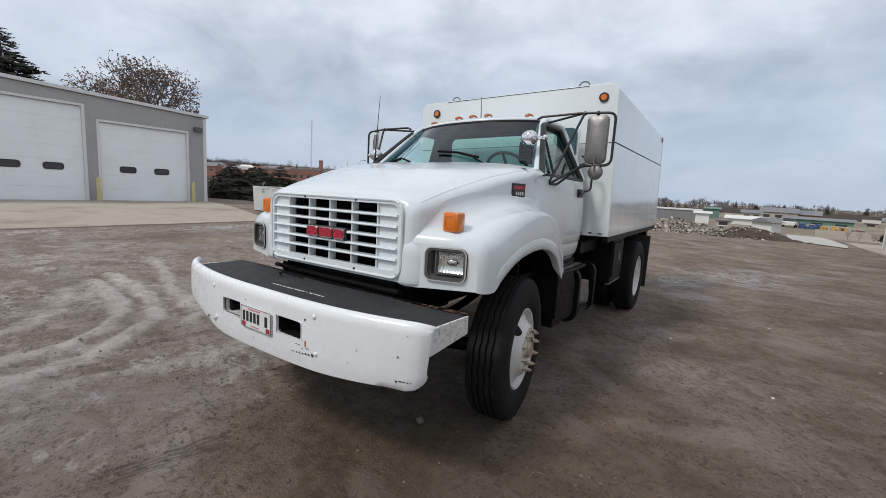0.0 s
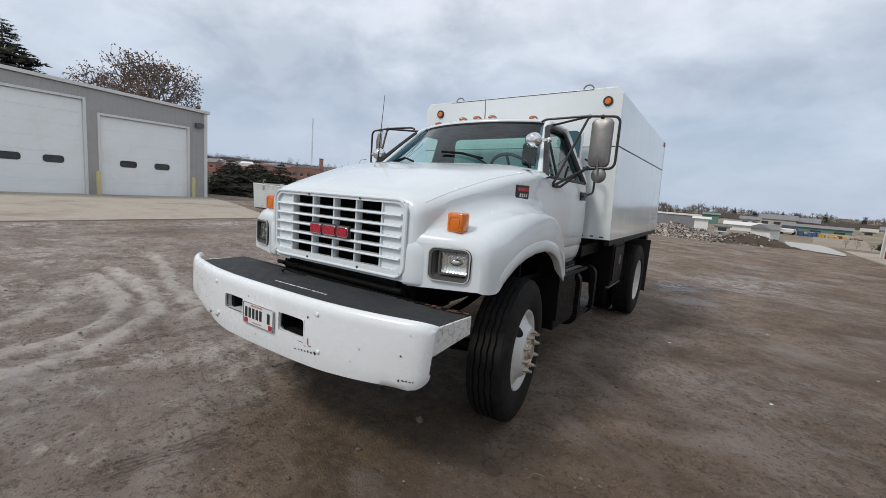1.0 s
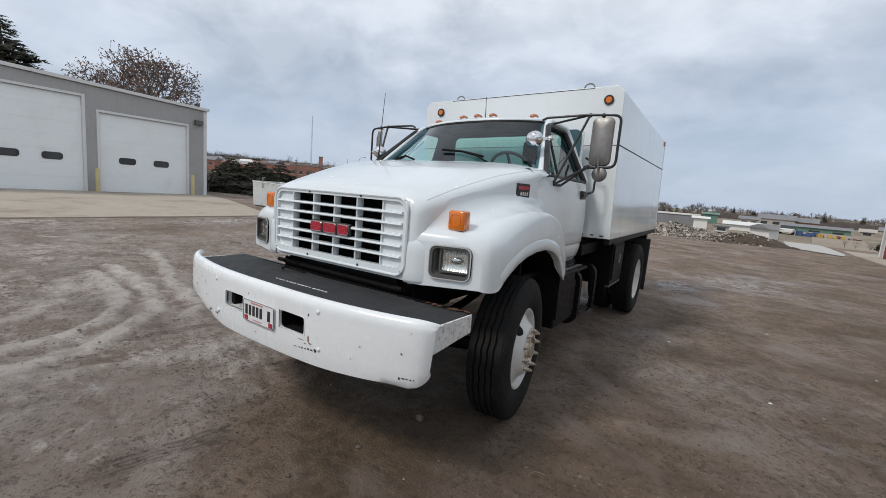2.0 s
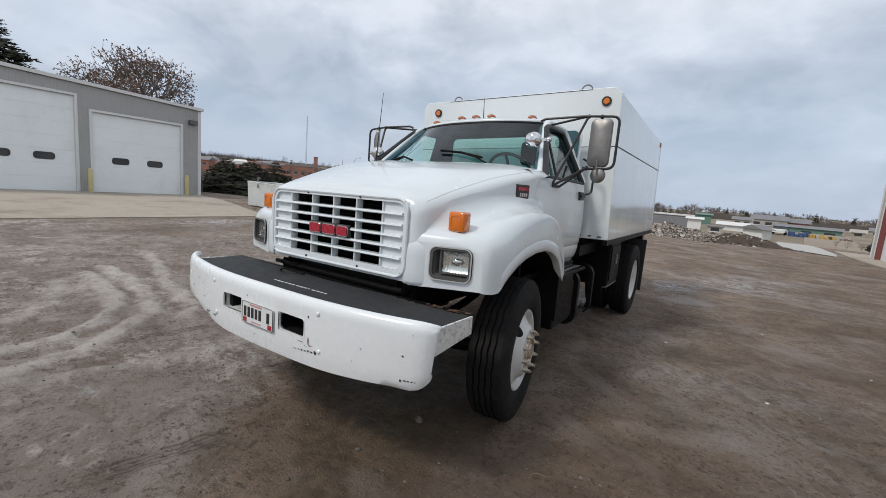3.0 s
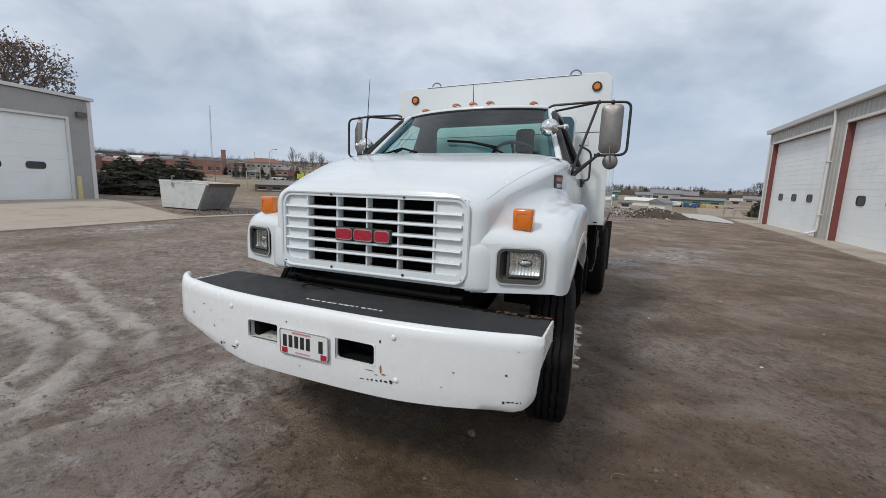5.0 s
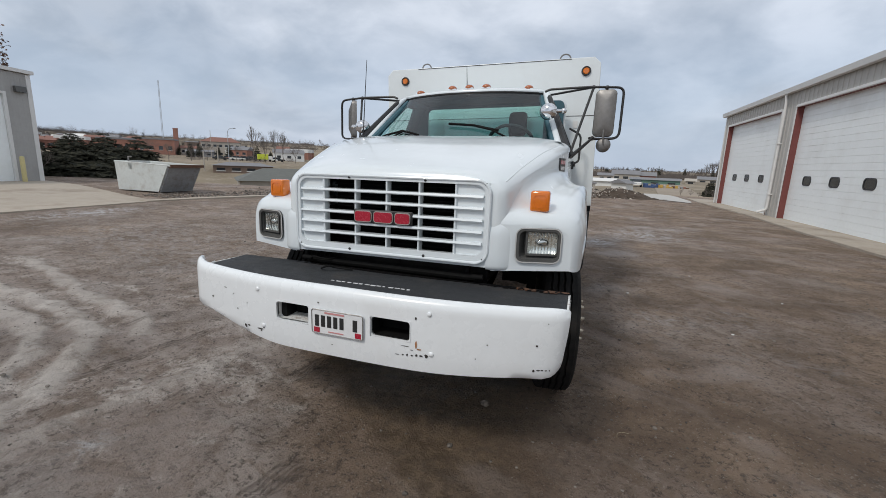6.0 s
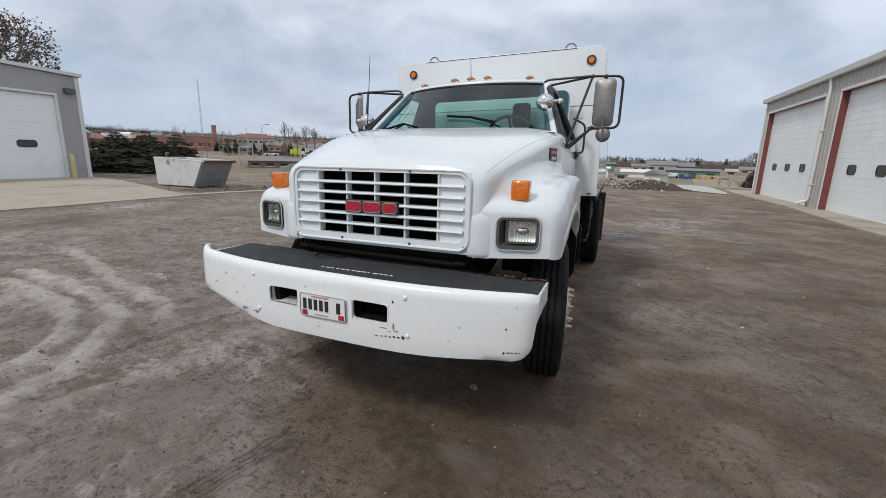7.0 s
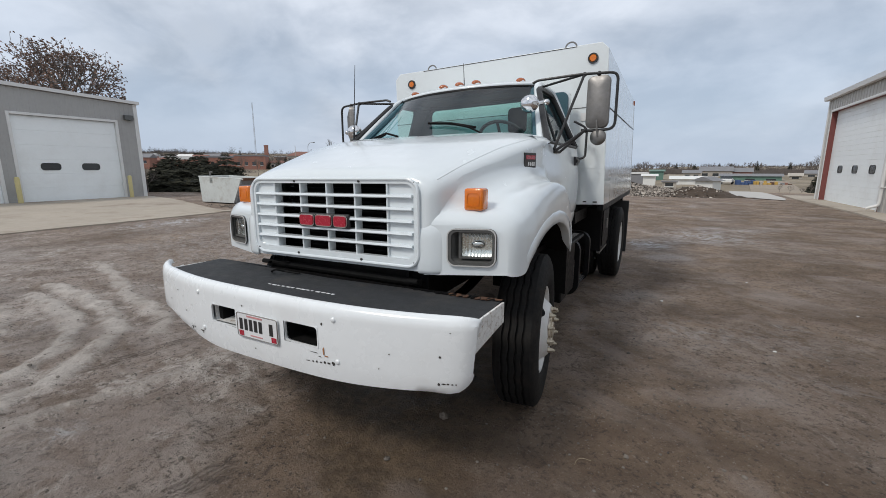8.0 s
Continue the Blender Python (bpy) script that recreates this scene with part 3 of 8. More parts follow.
    col = mix(math_("MULTIPLY", tr, 0.72), col, (0.70, 0.65, 0.60))
    # pale dusty smears, long in the rolling direction, and whitish dried patches
    smear = ramp(noise_(1.1, 6, 0.6, 11.0, st.outputs[0], 0.5), 0.54, 0.68)
    col = mix(math_("MULTIPLY", smear, 0.42), col, (0.40, 0.335, 0.30))
    deep = ramp(noise_(0.55, 5, 0.6, 91.0, None, 0.6), 0.52, 0.66)
    col = mix(math_("MULTIPLY", deep, math_("SUBTRACT", 0.32, math_("MULTIPLY", side, 0.15))), col, (0.125, 0.085, 0.060))
    pw = math_("MULTIPLY", pal.outputs["Fac"], ramp(noise_(6.0, 8, 0.78, 41.0, st.outputs[0], 0.9), 0.44, 0.62))
    col = mix(math_("MULTIPLY", pw, 0.9), col, (0.55, 0.55, 0.56))
    # grass and scrub beyond the yard
    far_ = n("ShaderNodeVectorMath"); far_.operation = "LENGTH"; lk(geo.outputs["Position"], far_.inputs[0])
    green = mix(ramp(noise_(0.05, 5, 0.6), 0.4, 0.6), (0.20, 0.162, 0.112), (0.275, 0.228, 0.165))
    yard = math_("MULTIPLY", ramp(sep.outputs["Z"], -0.75, -0.25, 1.0, 0.0), ramp(far_.outputs["Value"], 14.0, 22.0))
    beyond = math_("MAXIMUM", yard, ramp(far_.outputs["Value"], 62.0, 75.0))
    col = mix(beyond, col, green)
    lk(col, bsdf.inputs["Base Color"])
    wet = ramp(noise_(0.7, 6, 0.6, 17.0), 0.50, 0.66)
    wet = math_("MAXIMUM", math_("MULTIPLY", wet, math_("SUBTRACT", 1.0, math_("MAXIMUM", tr, dry))), patch_mix)
    rough = math_("SUBTRACT", 0.90, math_("MULTIPLY", wet, 0.42))
    lk(rough, bsdf.inputs["Roughness"])
    bsdf.inputs["Specular IOR Level"].default_value = 0.35
    # fine parallel ribs that a tyre has printed in the mud
    ribs = None
    for (ax, ay), (bx, by), half in RUTS:
        ln = math.hypot(bx - ax, by - ay)
        du, dv = ((bx - ax) / ln, (by - ay) / ln), ((by - ay) / ln, -(bx - ax) / ln)
        def along(d):
            q = n("ShaderNodeVectorMath"); q.operation = "DOT_PRODUCT"; q.inputs[1].default_value = (*d, 0)
            lk(geo.outputs["Position"], q.inputs[0])
            return math_("SUBTRACT", q.outputs["Value"], ax * d[0] + ay * d[1])
        u, v = along(du), along(dv)
        wave = math_("ADD", math_("MULTIPLY", math_("SINE", math_("MULTIPLY", v, 2 * math.pi / 0.034), 0.0), 0.5), 0.5)
        inside = math_("MULTIPLY", ramp(math_("ABSOLUTE", v, 0.0), half * 0.8, half, 1.0, 0.0), math_("MULTIPLY", ramp(u, 0.0, 0.15), ramp(u, ln - 0.15, ln, 1.0, 0.0)))
        one = math_("MULTIPLY", wave, inside)
        ribs = one if ribs is None else math_("ADD", ribs, one)
    ribs = math_("MULTIPLY", ribs, ramp(noise_(5.0, 5, 0.6, 95.0), 0.36, 0.5))
    # shade in the sunken grooves is painted too, as a darker colour
    col = mix(math_("MULTIPLY", ribs, 0.45), col, (0.075, 0.058, 0.046))
    lk(col, bsdf.inputs["Base Color"])
    b1, b2 = n("ShaderNodeBump"), n("ShaderNodeBump")
    b1.inputs["Distance"].default_value, b2.inputs["Distance"].default_value = 0.056, 0.024
    lk(math_("SUBTRACT", noise_(9.0, 7, 0.7, 5.0), math_("MULTIPLY", ribs, 0.3)), b1.inputs["Height"]); lk(noise_(60.0, 5, 0.7, 6.0), b2.inputs["Height"])
    lk(b1.outputs[0], b2.inputs["Normal"]); lk(b2.outputs[0], bsdf.inputs["Normal"])
    return m


BROWN_DARK, BROWN_MID, PLUM = (0.158, 0.110, 0.076), (0.330, 0.244, 0.180), (0.300, 0.238, 0.200)
GREY_DARK, GREY_MID, CRUST = (0.262, 0.219, 0.192), (0.500, 0.434, 0.391), (0.670, 0.612, 0.562)
build_ground()


def slab(name, outline, z, thick, mat, label, category="pavement"):
    ob = mesh_ob(name, bm_prism(outline, z - thick, z, "z"), mat)
    return tagged(ob, label, category, kind="structure")


def laid(name, rows, lift, mat, label, category):
    """A thin paved sheet that follows the ground."""
    top = [[(x, y, ground_height(x, y) + lift) for x, y in row] for row in rows]
    low = [[(x, y, z - 0.10) for x, y, z in row] for row in top]
    bm = bm_grid(top)
    edge = [top[0], [r[-1] for r in top], top[-1][::-1], [r[0] for r in top][::-1]]
    for e in edge:
        bm_grid([e, [(x, y, z - 0.10) for x, y, z in e]], bm=bm)
    bmesh.ops.remove_doubles(bm, verts=bm.verts[:], dist=1e-4)
    bmesh.ops.recalc_face_normals(bm, faces=bm.faces[:])
    return tagged(mesh_ob(name, bm, mat), label, category, kind="structure")


APRON = [(-14, -14.6), (-4, -14.3), (3, -14.0), (6.5, -14.0), (9.4, -14.05), (9.75, -14.5), (10.05, -15.9), (11.0, -18.8), (11.7, -21.0), (12.4, -24.2)]
ys_ = np.linspace(-14, 12.4, 80)
laid("concrete_apron", [[(-24.35 + (lerp(APRON, y) + 0.10 * noise.noise(Vector((y * 0.9, 0, 0))) + 24.35) * g, y) for g in np.linspace(0, 1, 14)] for y in ys_], 0.012, M_CONCRETE, "stained tan concrete apron before the garage doors", "pavement")
KERB = [(9.3, -14.05), (11.1, -13.75), (13.0, -13.2), (16.0, -12.2), (20.0, -10.6)]
laid("concrete_kerb", [[(lerp(KERB, y) - w, y) for w in (0.0, 0.16, 0.34)] for y in np.linspace(9.3, 19.5, 30)], 0.03, M_CONCRETE, "low tan concrete edging along the yard", "kerb")
slab("concrete_strip", [(5.2, 8), (7.2, 8), (7.2, 31), (5.5, 31), (5.35, 27), (5.5, 20), (5.2, 14.5)], 0.035, 0.12, M_CONCRETE, "narrow tan concrete strip before the steel building")


# ---- the buildings beside the yard ----
def sectional_door(parent, y0, y1, z0, z1, x, out, panels, windows, win_row, win_w, win_h, glow=False):
    """An overhead door in a wall that runs along y; out is +1 or -1, the side it faces. windows: their middles along y."""
    door = part("overhead_door", bm_box(min(x - 0.001 * out, x - 0.04 * out), max(x - 0.001 * out, x - 0.04 * out), y0, y1, z0, z1), M_DOORPANEL, parent, "white sectional overhead door with small windows")
    h = (z1 - z0) / panels
    for k in range(panels):
        f = x + 0.012 * out
        part("door_panel", bm_box(min(x - 0.02 * out, f), max(x - 0.02 * out, f), y0 + 0.004, y1 - 0.004, z0 + k * h + 0.0025, z0 + (k + 1) * h - 0.0025, 0.004, 1), M_DOORPANEL, door)
    zc = z0 + (win_row + 0.5) * h
    for yc in windows:
        o = rounded(yc - win_w / 2, yc + win_w / 2, zc - win_h / 2, zc + win_h / 2, min(win_w, win_h) * 0.38)
        i = rounded(yc - win_w / 2 + 0.035, yc + win_w / 2 - 0.035, zc - win_h / 2 + 0.035, zc + win_h / 2 - 0.035, min(win_w, win_h) * 0.28)
        a, b = x + 0.006 * out, x + 0.03 * out
        part("window_frame", bm_ring(o, i, a, b, "x"), M_PLASTIC, door, "black rounded window frame")
        part("pane", bm_prism(i, x + 0.005 * out, x + 0.018 * out, "x"), M_DARKGLASS, door, "dark glass pane")
    return door


def ribbed_wall(parent, y0, y1, z0, z1, x, out, pitch=0.30, depth=0.02, mat=None, name="wall"):
    """Metal siding with upright ribs on a wall along y."""
    pts = []
    y = y0
    while y < y1 - 1e-6:
        for dy, d in ((0, 0), (pitch * 0.40, 0), (pitch * 0.48, depth), (pitch * 0.66, depth), (pitch * 0.74, 0)):
            if y + dy < y1:
                pts.append((y + dy, d))
        y += pitch
    pts.append((y1, 0))
    rows = [[(x + d * out, yy, z0) for yy, d in pts], [(x + d * out, yy, z1) for yy, d in pts], [(x - 0.12 * out, yy, z1) for yy, d in pts], [(x - 0.12 * out, yy, z0) for yy, d in pts]]
    bm = bm_grid(rows, close_u=True)
    bmesh.ops.recalc_face_normals(bm, faces=bm.faces[:])
    return part(name, bm, mat, parent)


def build_garage():
    """The grey metal garage: its gable front runs along y and faces the yard."""
    gx, base = -24.3, 0.19
    g = thing("garage", "grey metal garage with two white overhead doors and low gable roof", "building", kind="")
    y_end, y_far = 12.30, -13.0
    ridge_y = (y_end + y_far) / 2
    eave, pitch = 4.71, 0.036
    top = lambda y: eave + pitch * (y_end - y if y > ridge_y else y - y_far)
    doors = [(7.54, 11.30, 3.80), (1.15, 6.92, 4.37), (-6.2, -0.4, 4.37)]
    # the front wall: piers between the doors and the panel over each
    edges = [y_end] + [v for a, b, _ in doors for v in (b, a)] + [y_far]
    def wall_piece(ya, yb, z0):
        pts, n = [], max(2, int((yb - ya) / 0.2))
        rows = [[], [], [], []]
        for k in range(n + 1):
            y = ya + (yb - ya) * k / n
            for dy, d in ((0, 0), (0.05, 0.0), (0.06, 0.006), (0.12, 0.006), (0.13, 0)):
                if y + dy <= yb + 1e-6 or dy == 0:
                    yy = min(y + dy, yb)
                    t = top(yy)
                    for r, p in zip(rows, ((gx + d, yy, z0), (gx + d, yy, t), (gx - 0.25, yy, t), (gx - 0.25, yy, z0))):
                        r.append(p)
        bm = bm_grid(rows, close_u=True)
        bmesh.ops.recalc_face_normals(bm, faces=bm.faces[:])
        part("wall", bm, M_SIDING, g)
    for k in range(0, len(edges), 2):
        wall_piece(edges[k + 1], edges[k], base - 0.3)
    for a, b, h in doors:
        wall_piece(a, b, h)
        sectional_door(g, a, b, base, h, gx - 0.10, 1, 7 if h > 4 else 6, [8.63, 10.10] if a > 7 else [b - 1.04, b - 2.42, b - 3.75, b - 5.0], 2, 0.70, 0.31)
        w = 0.11
        part("door_trim", bm_box(gx - 0.12, gx + 0.035, a - w, a, base, h + w, 0.008, 1), M_TRIM, g)
        part("door_trim", bm_box(gx - 0.12, gx + 0.035, b, b + w, base, h + w, 0.008, 1), M_TRIM, g)
        part("door_trim", bm_box(gx - 0.12, gx + 0.03, a, b, h, h + w, 0.008, 1), M_TRIM, g)
    part("corner_trim", bm_box(gx - 0.27, gx + 0.03, y_end - 0.14, y_end + 0.03, base - 0.3, eave, 0.008, 1), M_TRIM, g)
    part("wall", bm_box(gx - 18, gx - 0.27, y_end - 0.12, y_end, base - 2.0, eave), M_SIDING, g)
    part("wall", bm_box(gx - 18, gx - 0.27, y_far, y_far + 0.12, base - 0.3, eave), M_SIDING, g)
    part("wall", bm_box(gx - 18, gx - 17.9, y_far, y_end, base - 0.3, eave), M_SIDING, g)
    for ya, yb in ((y_end + 0.12, ridge_y), (ridge_y, y_far - 0.12)):
        pa, pb = top(min(ya, y_end)), top(max(yb, y_far))
        rows = [[(gx + 0.14, ya, pa + 0.02), (gx - 18.1, ya, pa + 0.02)], [(gx + 0.14, yb, pb + 0.02), (gx - 18.1, yb, pb + 0.02)],
                [(gx + 0.14, yb, pb + 0.16), (gx - 18.1, yb, pb + 0.16)], [(gx + 0.14, ya, pa + 0.16), (gx - 18.1, ya, pa + 0.16)]]
        bm = bm_grid(rows, close_u=True)
        for c in (0, 1):
            bm.faces.new([v for v in bm.verts if abs(v.co.x - (gx + 0.14 if c == 0 else gx - 18.1)) < 1e-4])
        bmesh.ops.recalc_face_normals(bm, faces=bm.faces[:])
        part("roof", bm, M_TRIM, g, "pale grey metal roof edge")
    lamp = thing("wall_lamp", "dark bronze wall pack lamp on the garage wall", "wall lamp", (gx + 0.02, 11.87, 4.06))
    part("housing", bm_prism([(-0.01, -0.12), (0.2, -0.10), (0.14, 0.12), (-0.01, 0.12)], -0.19, 0.19, "y", bevel=0.01), M_BEZEL, lamp)
    part("lens", bm_box(0.06, 0.19, -0.16, 0.16, -0.135, -0.09, 0.01, 1), M_LENS, lamp)
    for y in (7.28, 11.40):
        b = thing("bollard", "faded yellow steel bollard beside an overhead door", "bollard", (gx + 0.42, y, base - 0.02), group="door bollards")
        part("post", bm_lathe([(0, 0), (0, 0.085), (1.05, 0.085), (1.1, 0.06), (1.115, 0)], "z", seg=16), M_YELLOW, b, smooth=True)


def build_steel_building():
    """The long steel building on the other side, whose eave wall runs along y and faces the yard."""
    x = 6.28
    s = thing("steel_building", "warm grey ribbed steel building with tall white overhead doors", "building")
    y1, y0, base, eave = 27.95, -14.0, 0.0, 4.82
    doors = [(20.62, 27.35), (12.55, 19.42), (4.5, 11.2), (-3.4, 3.2)]
    top = 4.25
    edges = [y1] + [v for a, b in doors for v in (b, a)] + [y0]
    for k in range(0, len(edges), 2):
        ribbed_wall(s, edges[k + 1], edges[k], base - 0.2, eave, x, -1, mat=M_SIDING_TAN)
    for a, b in doors:
        ribbed_wall(s, a, b, top, eave, x, -1, mat=M_SIDING_TAN)
        w = b - a
        sectional_door(s, a, b, base - 0.04, top, x + 0.20, -1, 20, ([25.75, 24.0, 22.25] if a > 20 else [b - 1.33, b - 3.10, b - 4.87]), 6.75, 0.58, 0.34)
        for yy, d in ((a, -1), (b, 1)):
            part("door_jamb", bm_box(x - 0.015, x + 0.19, min(yy, yy - 0.06 * d), max(yy, yy - 0.06 * d), base + 0.035, top, 0.004, 1), M_REDJAMB, s, "dark red painted steel jamb")
            part("door_trim", bm_box(x - 0.045, x - 0.018, yy - 0.02, yy + 0.05, base + 0.036, top, 0.004, 1), M_TRIM, s)
        part("door_trim", bm_box(x - 0.06, x + 0.02, a, b, top - 0.04, top + 0.05, 0.006, 1), M_TRIM, s)
        part("lintel", bm_box(x + 0.02, x + 0.19, a, b, top - 0.03, top + 0.02), M_REDJAMB, s)
    part("corner_trim", bm_box(x - 0.04, x + 0.12, y1 - 0.10, y1 + 0.03, base - 0.2, eave, 0.006, 1), M_TRIM, s)
    part("wall", bm_prism([(x + 0.12, base - 0.5), (x + 14, base - 0.5), (x + 14, eave + 1.2), (x + 0.12, eave + 0.01)], y1 - 0.1, y1, "y"), M_SIDING_TAN, s)
    part("wall", bm_prism([(x + 0.12, base - 0.5), (x + 14, base - 0.5), (x + 14, eave + 1.2), (x + 0.12, eave + 0.01)], y0, y0 + 0.1, "y"), M_SIDING_TAN, s)
    rows = [[(x - 0.05, y0, eave), (x + 14, y0, eave + 1.2)], [(x - 0.05, y1 + 0.2, eave), (x + 14, y1 + 0.2, eave + 1.2)],
            [(x - 0.05, y1 + 0.2, eave + 0.1), (x + 14, y1 + 0.2, eave + 1.3)], [(x - 0.05, y0, eave + 0.1), (x + 14, y0, eave + 1.3)]]
    bm = bm_grid(rows, close_u=True)
    bmesh.ops.recalc_face_normals(bm, faces=bm.faces[:])
    part("roof", bm, M_ROOF, s)
    prof = [(x - 0.06, eave - 0.03), (x - 0.20, eave - 0.02), (x - 0.23, eave + 0.16), (x - 0.05, eave + 0.18)]
    part("gutter", bm_prism(prof, y0, y1 + 0.18, "y", bevel=0.01), M_TRIM, s, "white metal gutter along the eave")
    for y in (20.25,):
        pts = bend([(x - 0.14, y, eave - 0.02), (x - 0.10, y, eave - 0.35), (x - 0.10, y, base + 0.42), (x - 0.12, y, base + 0.28), (x - 0.42, y + 0.05, base + 0.16)], 0.08)
        dp = part("downspout", bm_tube(pts, 0.052, 10), M_TRIM, s, "white downspout", smooth=True)
        for z in (0.9, 2.9):
            part("strap", bm_box(x - 0.175, x - 0.025, y - 0.085, y + 0.085, z, z + 0.04), M_TRIM, dp)


build_garage()
build_steel_building()


# ---- the truck ----
truck = thing("box_truck", "white conventional-cab truck with tall chip box and deep front bumper", "truck", TRUCK)


LEAN, SWAY, CAB = 0.010, 0.0, 0.0  # the body sits a little lower on its passenger side; the chip box rolls as a whole, and the cab's upper part leans more


def tp(name, bm, mat, parent=None, label="", smooth=False, angle=40):
    """A part of the truck; its vertices are given with x from the middle line and y, z in the yard."""
    for v in bm.verts:
        up = CAB * (0.02 * smooth01((v.co.z - 1.72) / 0.35) * v.co.x - 0.065 * max(0.0, v.co.z - 1.79))
        v.co.z, v.co.x = v.co.z + LEAN * v.co.x + up, v.co.x - SWAY * (v.co.z - 1.2)
        v.co.y -= TRUCK[1]
    return part(name, bm, mat, parent or truck, label, smooth, angle)


def fix(bm):
    bmesh.ops.remove_doubles(bm, verts=bm.verts[:], dist=1e-5)
    bmesh.ops.recalc_face_normals(bm, faces=bm.faces[:])
    return bm


HOOD_W = [(1.90, 0.70), (2.0, 0.735), (2.2, 0.80), (2.5, 0.885), (2.75, 0.948), (3.06, 1.003), (3.4, 1.003)]
HOOD_T = [(1.90, 1.545), (1.96, 1.575), (2.1, 1.62), (2.3, 1.675), (2.6, 1.755), (2.85, 1.81), (3.06, 1.845), (3.4, 1.852)]
HOOD_C = [(1.90, 1.40), (2.1, 1.46), (2.4, 1.56), (2.7, 1.65), (3.06, 1.72), (3.4, 1.735)]
FACE = 1.935                      # the plane of the grille


def hood_section(y, inset=0.0, n=18):
    w, t, c = lerp(HOOD_W, y) - inset, lerp(HOOD_T, y) - inset, lerp(HOOD_C, y)
    low = 1.008 + inset * 0.4 if y < 2.08 else lerp(FEN_LOW, y) + 0.03
    half = [(w + 0.02 * smooth01((1.3 - z) / 0.3), z) for z in (low + (c - 0.02 - low) * f for f in (0, 0.33, 0.66, 1))]
    for k in range(n + 1):
        a = 0.5 * math.pi * k / n
        half.append((w * math.cos(a) ** 0.42, c + (t - c) * math.sin(a) ** 0.72))
    return half


def hood_point(y, a, inset=0.0):
    """A place on the hood's arch, at an angle from its flank; the rear edge follows the curved foot of the windscreen."""
    cx, sz = math.cos(a) ** 0.42, math.sin(a) ** 0.72
    x = min(lerp(HOOD_W, y) * cx, 0.86)
    back = y + 0.31 * (x / 0.86) ** 2.3 * smooth01((y - 2.3) / 0.72) * smooth01(sz / 0.5)
    w, t, c = lerp(HOOD_W, back) - inset, lerp(HOOD_T, back) - inset, lerp(HOOD_C, back)
    return (w * cx, back, c + (t - c) * sz)


def hood_row(y, inset=0.0, n=18):
    low = [(x, y, z) for x, z in hood_section(y, inset)[:4]]
    half = low + [hood_point(y, 0.5 * math.pi * k / n, inset) for k in range(n + 1)]
    return half + [(-x, yy, z) for x, yy, z in half[-2::-1]]


def full(half):
    return half + [(-x, z) for x, z in half[-2::-1]]


def cap_ring(outer, inner, centre, y_out, y_in, n=72, bm=None):
    """A face with an opening: joins two outlines by their bearings from a centre."""
    def cast(poly, a):
        d = Vector((math.cos(a), math.sin(a)))
        best = None
        for p, q in zip(poly, poly[1:] + poly[:1]):
            p, q = Vector(p) - Vector(centre), Vector(q) - Vector(centre)
            e = q - p
            den = d.x * e.y - d.y * e.x
            if abs(den) < 1e-9:
                continue
            s, t = (p.x * e.y - p.y * e.x) / den, (p.x * d.y - p.y * d.x) / den
            if s > 0 and -1e-6 <= t <= 1 + 1e-6 and (best is None or s > best):
                best = s
        return Vector(centre) + d * best
    angs = set(2 * math.pi * k / n for k in range(n))
    for poly in (outer, inner):
        for p in poly:
            angs.add(math.atan2(p[1] - centre[1], p[0] - centre[0]) % (2 * math.pi))
    angs = sorted(angs)
    angs = [a for i, a in enumerate(angs) if i == 0 or a - angs[i - 1] > 1e-4]
    rows = [[], [], []]
    for a in angs:
        o, i = cast(outer, a), cast(inner, a)
        m = o.lerp(i, 0.15)
        rows[0].append((o.x, y_out, o.y)); rows[1].append((m.x, y_out * 0.85 + y_in * 0.15, m.y)); rows[2].append((i.x, y_in, i.y))
    return bm_grid(rows, close_v=True, bm=bm)


GRILLE = (-0.640, 0.640, 1.045, 1.527)


def build_hood():
    bm = bmesh.new()
    stations = [(FACE + 0.000, 0.045), (FACE + 0.006, 0.025), (FACE + 0.02, 0.010), (FACE + 0.045, 0.0)] + [(y, 0.0) for y in np.linspace(2.02, 3.02, 22)]
    rows = [[(x, y, z) for x, y, z in hood_row(y, ins)] for y, ins in stations]
    bm_grid(rows, bm=bm)
    outer = full(hood_section(FACE, 0.045))
    cap_ring(outer, rounded(*GRILLE, 0.075, 8), (0, 1.28), FACE, FACE - 0.002, bm=bm)
    hood = tp("hood", fix(bm), M_WHITE, None, "white sloping fibreglass hood", True, 38)
    # the long crease on each flank
    for s in (-1, 1):
        line = []
        for y in np.linspace(2.01, 3.0, 36):
            a = radians(lerp([(2.01, 26), (2.2, 31), (2.5, 33), (2.75, 28), (3.0, 21)], y))
            px, py, pz = hood_point(y, a)
            line.append((s * (px - 0.003), py, pz - 0.003))
        tp("crease", bm_tube(line, 0.0065, 8), M_WHITE, hood, smooth=True)
    for s in (-1, 1):
        def on_flank(bm):
            for v in bm.verts:
                v.co.x = s * (lerp(HOOD_W, v.co.y) + v.co.x)
            return bm
        badge = tp("badge", on_flank(bm_box(-0.004, 0.007, 2.745, 2.905, 1.575, 1.675, 0.003, 2)), M_PLASTIC, hood, "black and red model badge")
        tp("badge_stripe", on_flank(bm_box(0.0072, 0.009, 2.76, 2.89, 1.632, 1.658)), M_RED, badge)
        for k in range(4):
            tp("badge_bar", on_flank(bm_box(0.0072, 0.009, 2.785 + k * 0.026, 2.803 + k * 0.026, 1.590, 1.616)), M_CHROME, badge)
    return hood


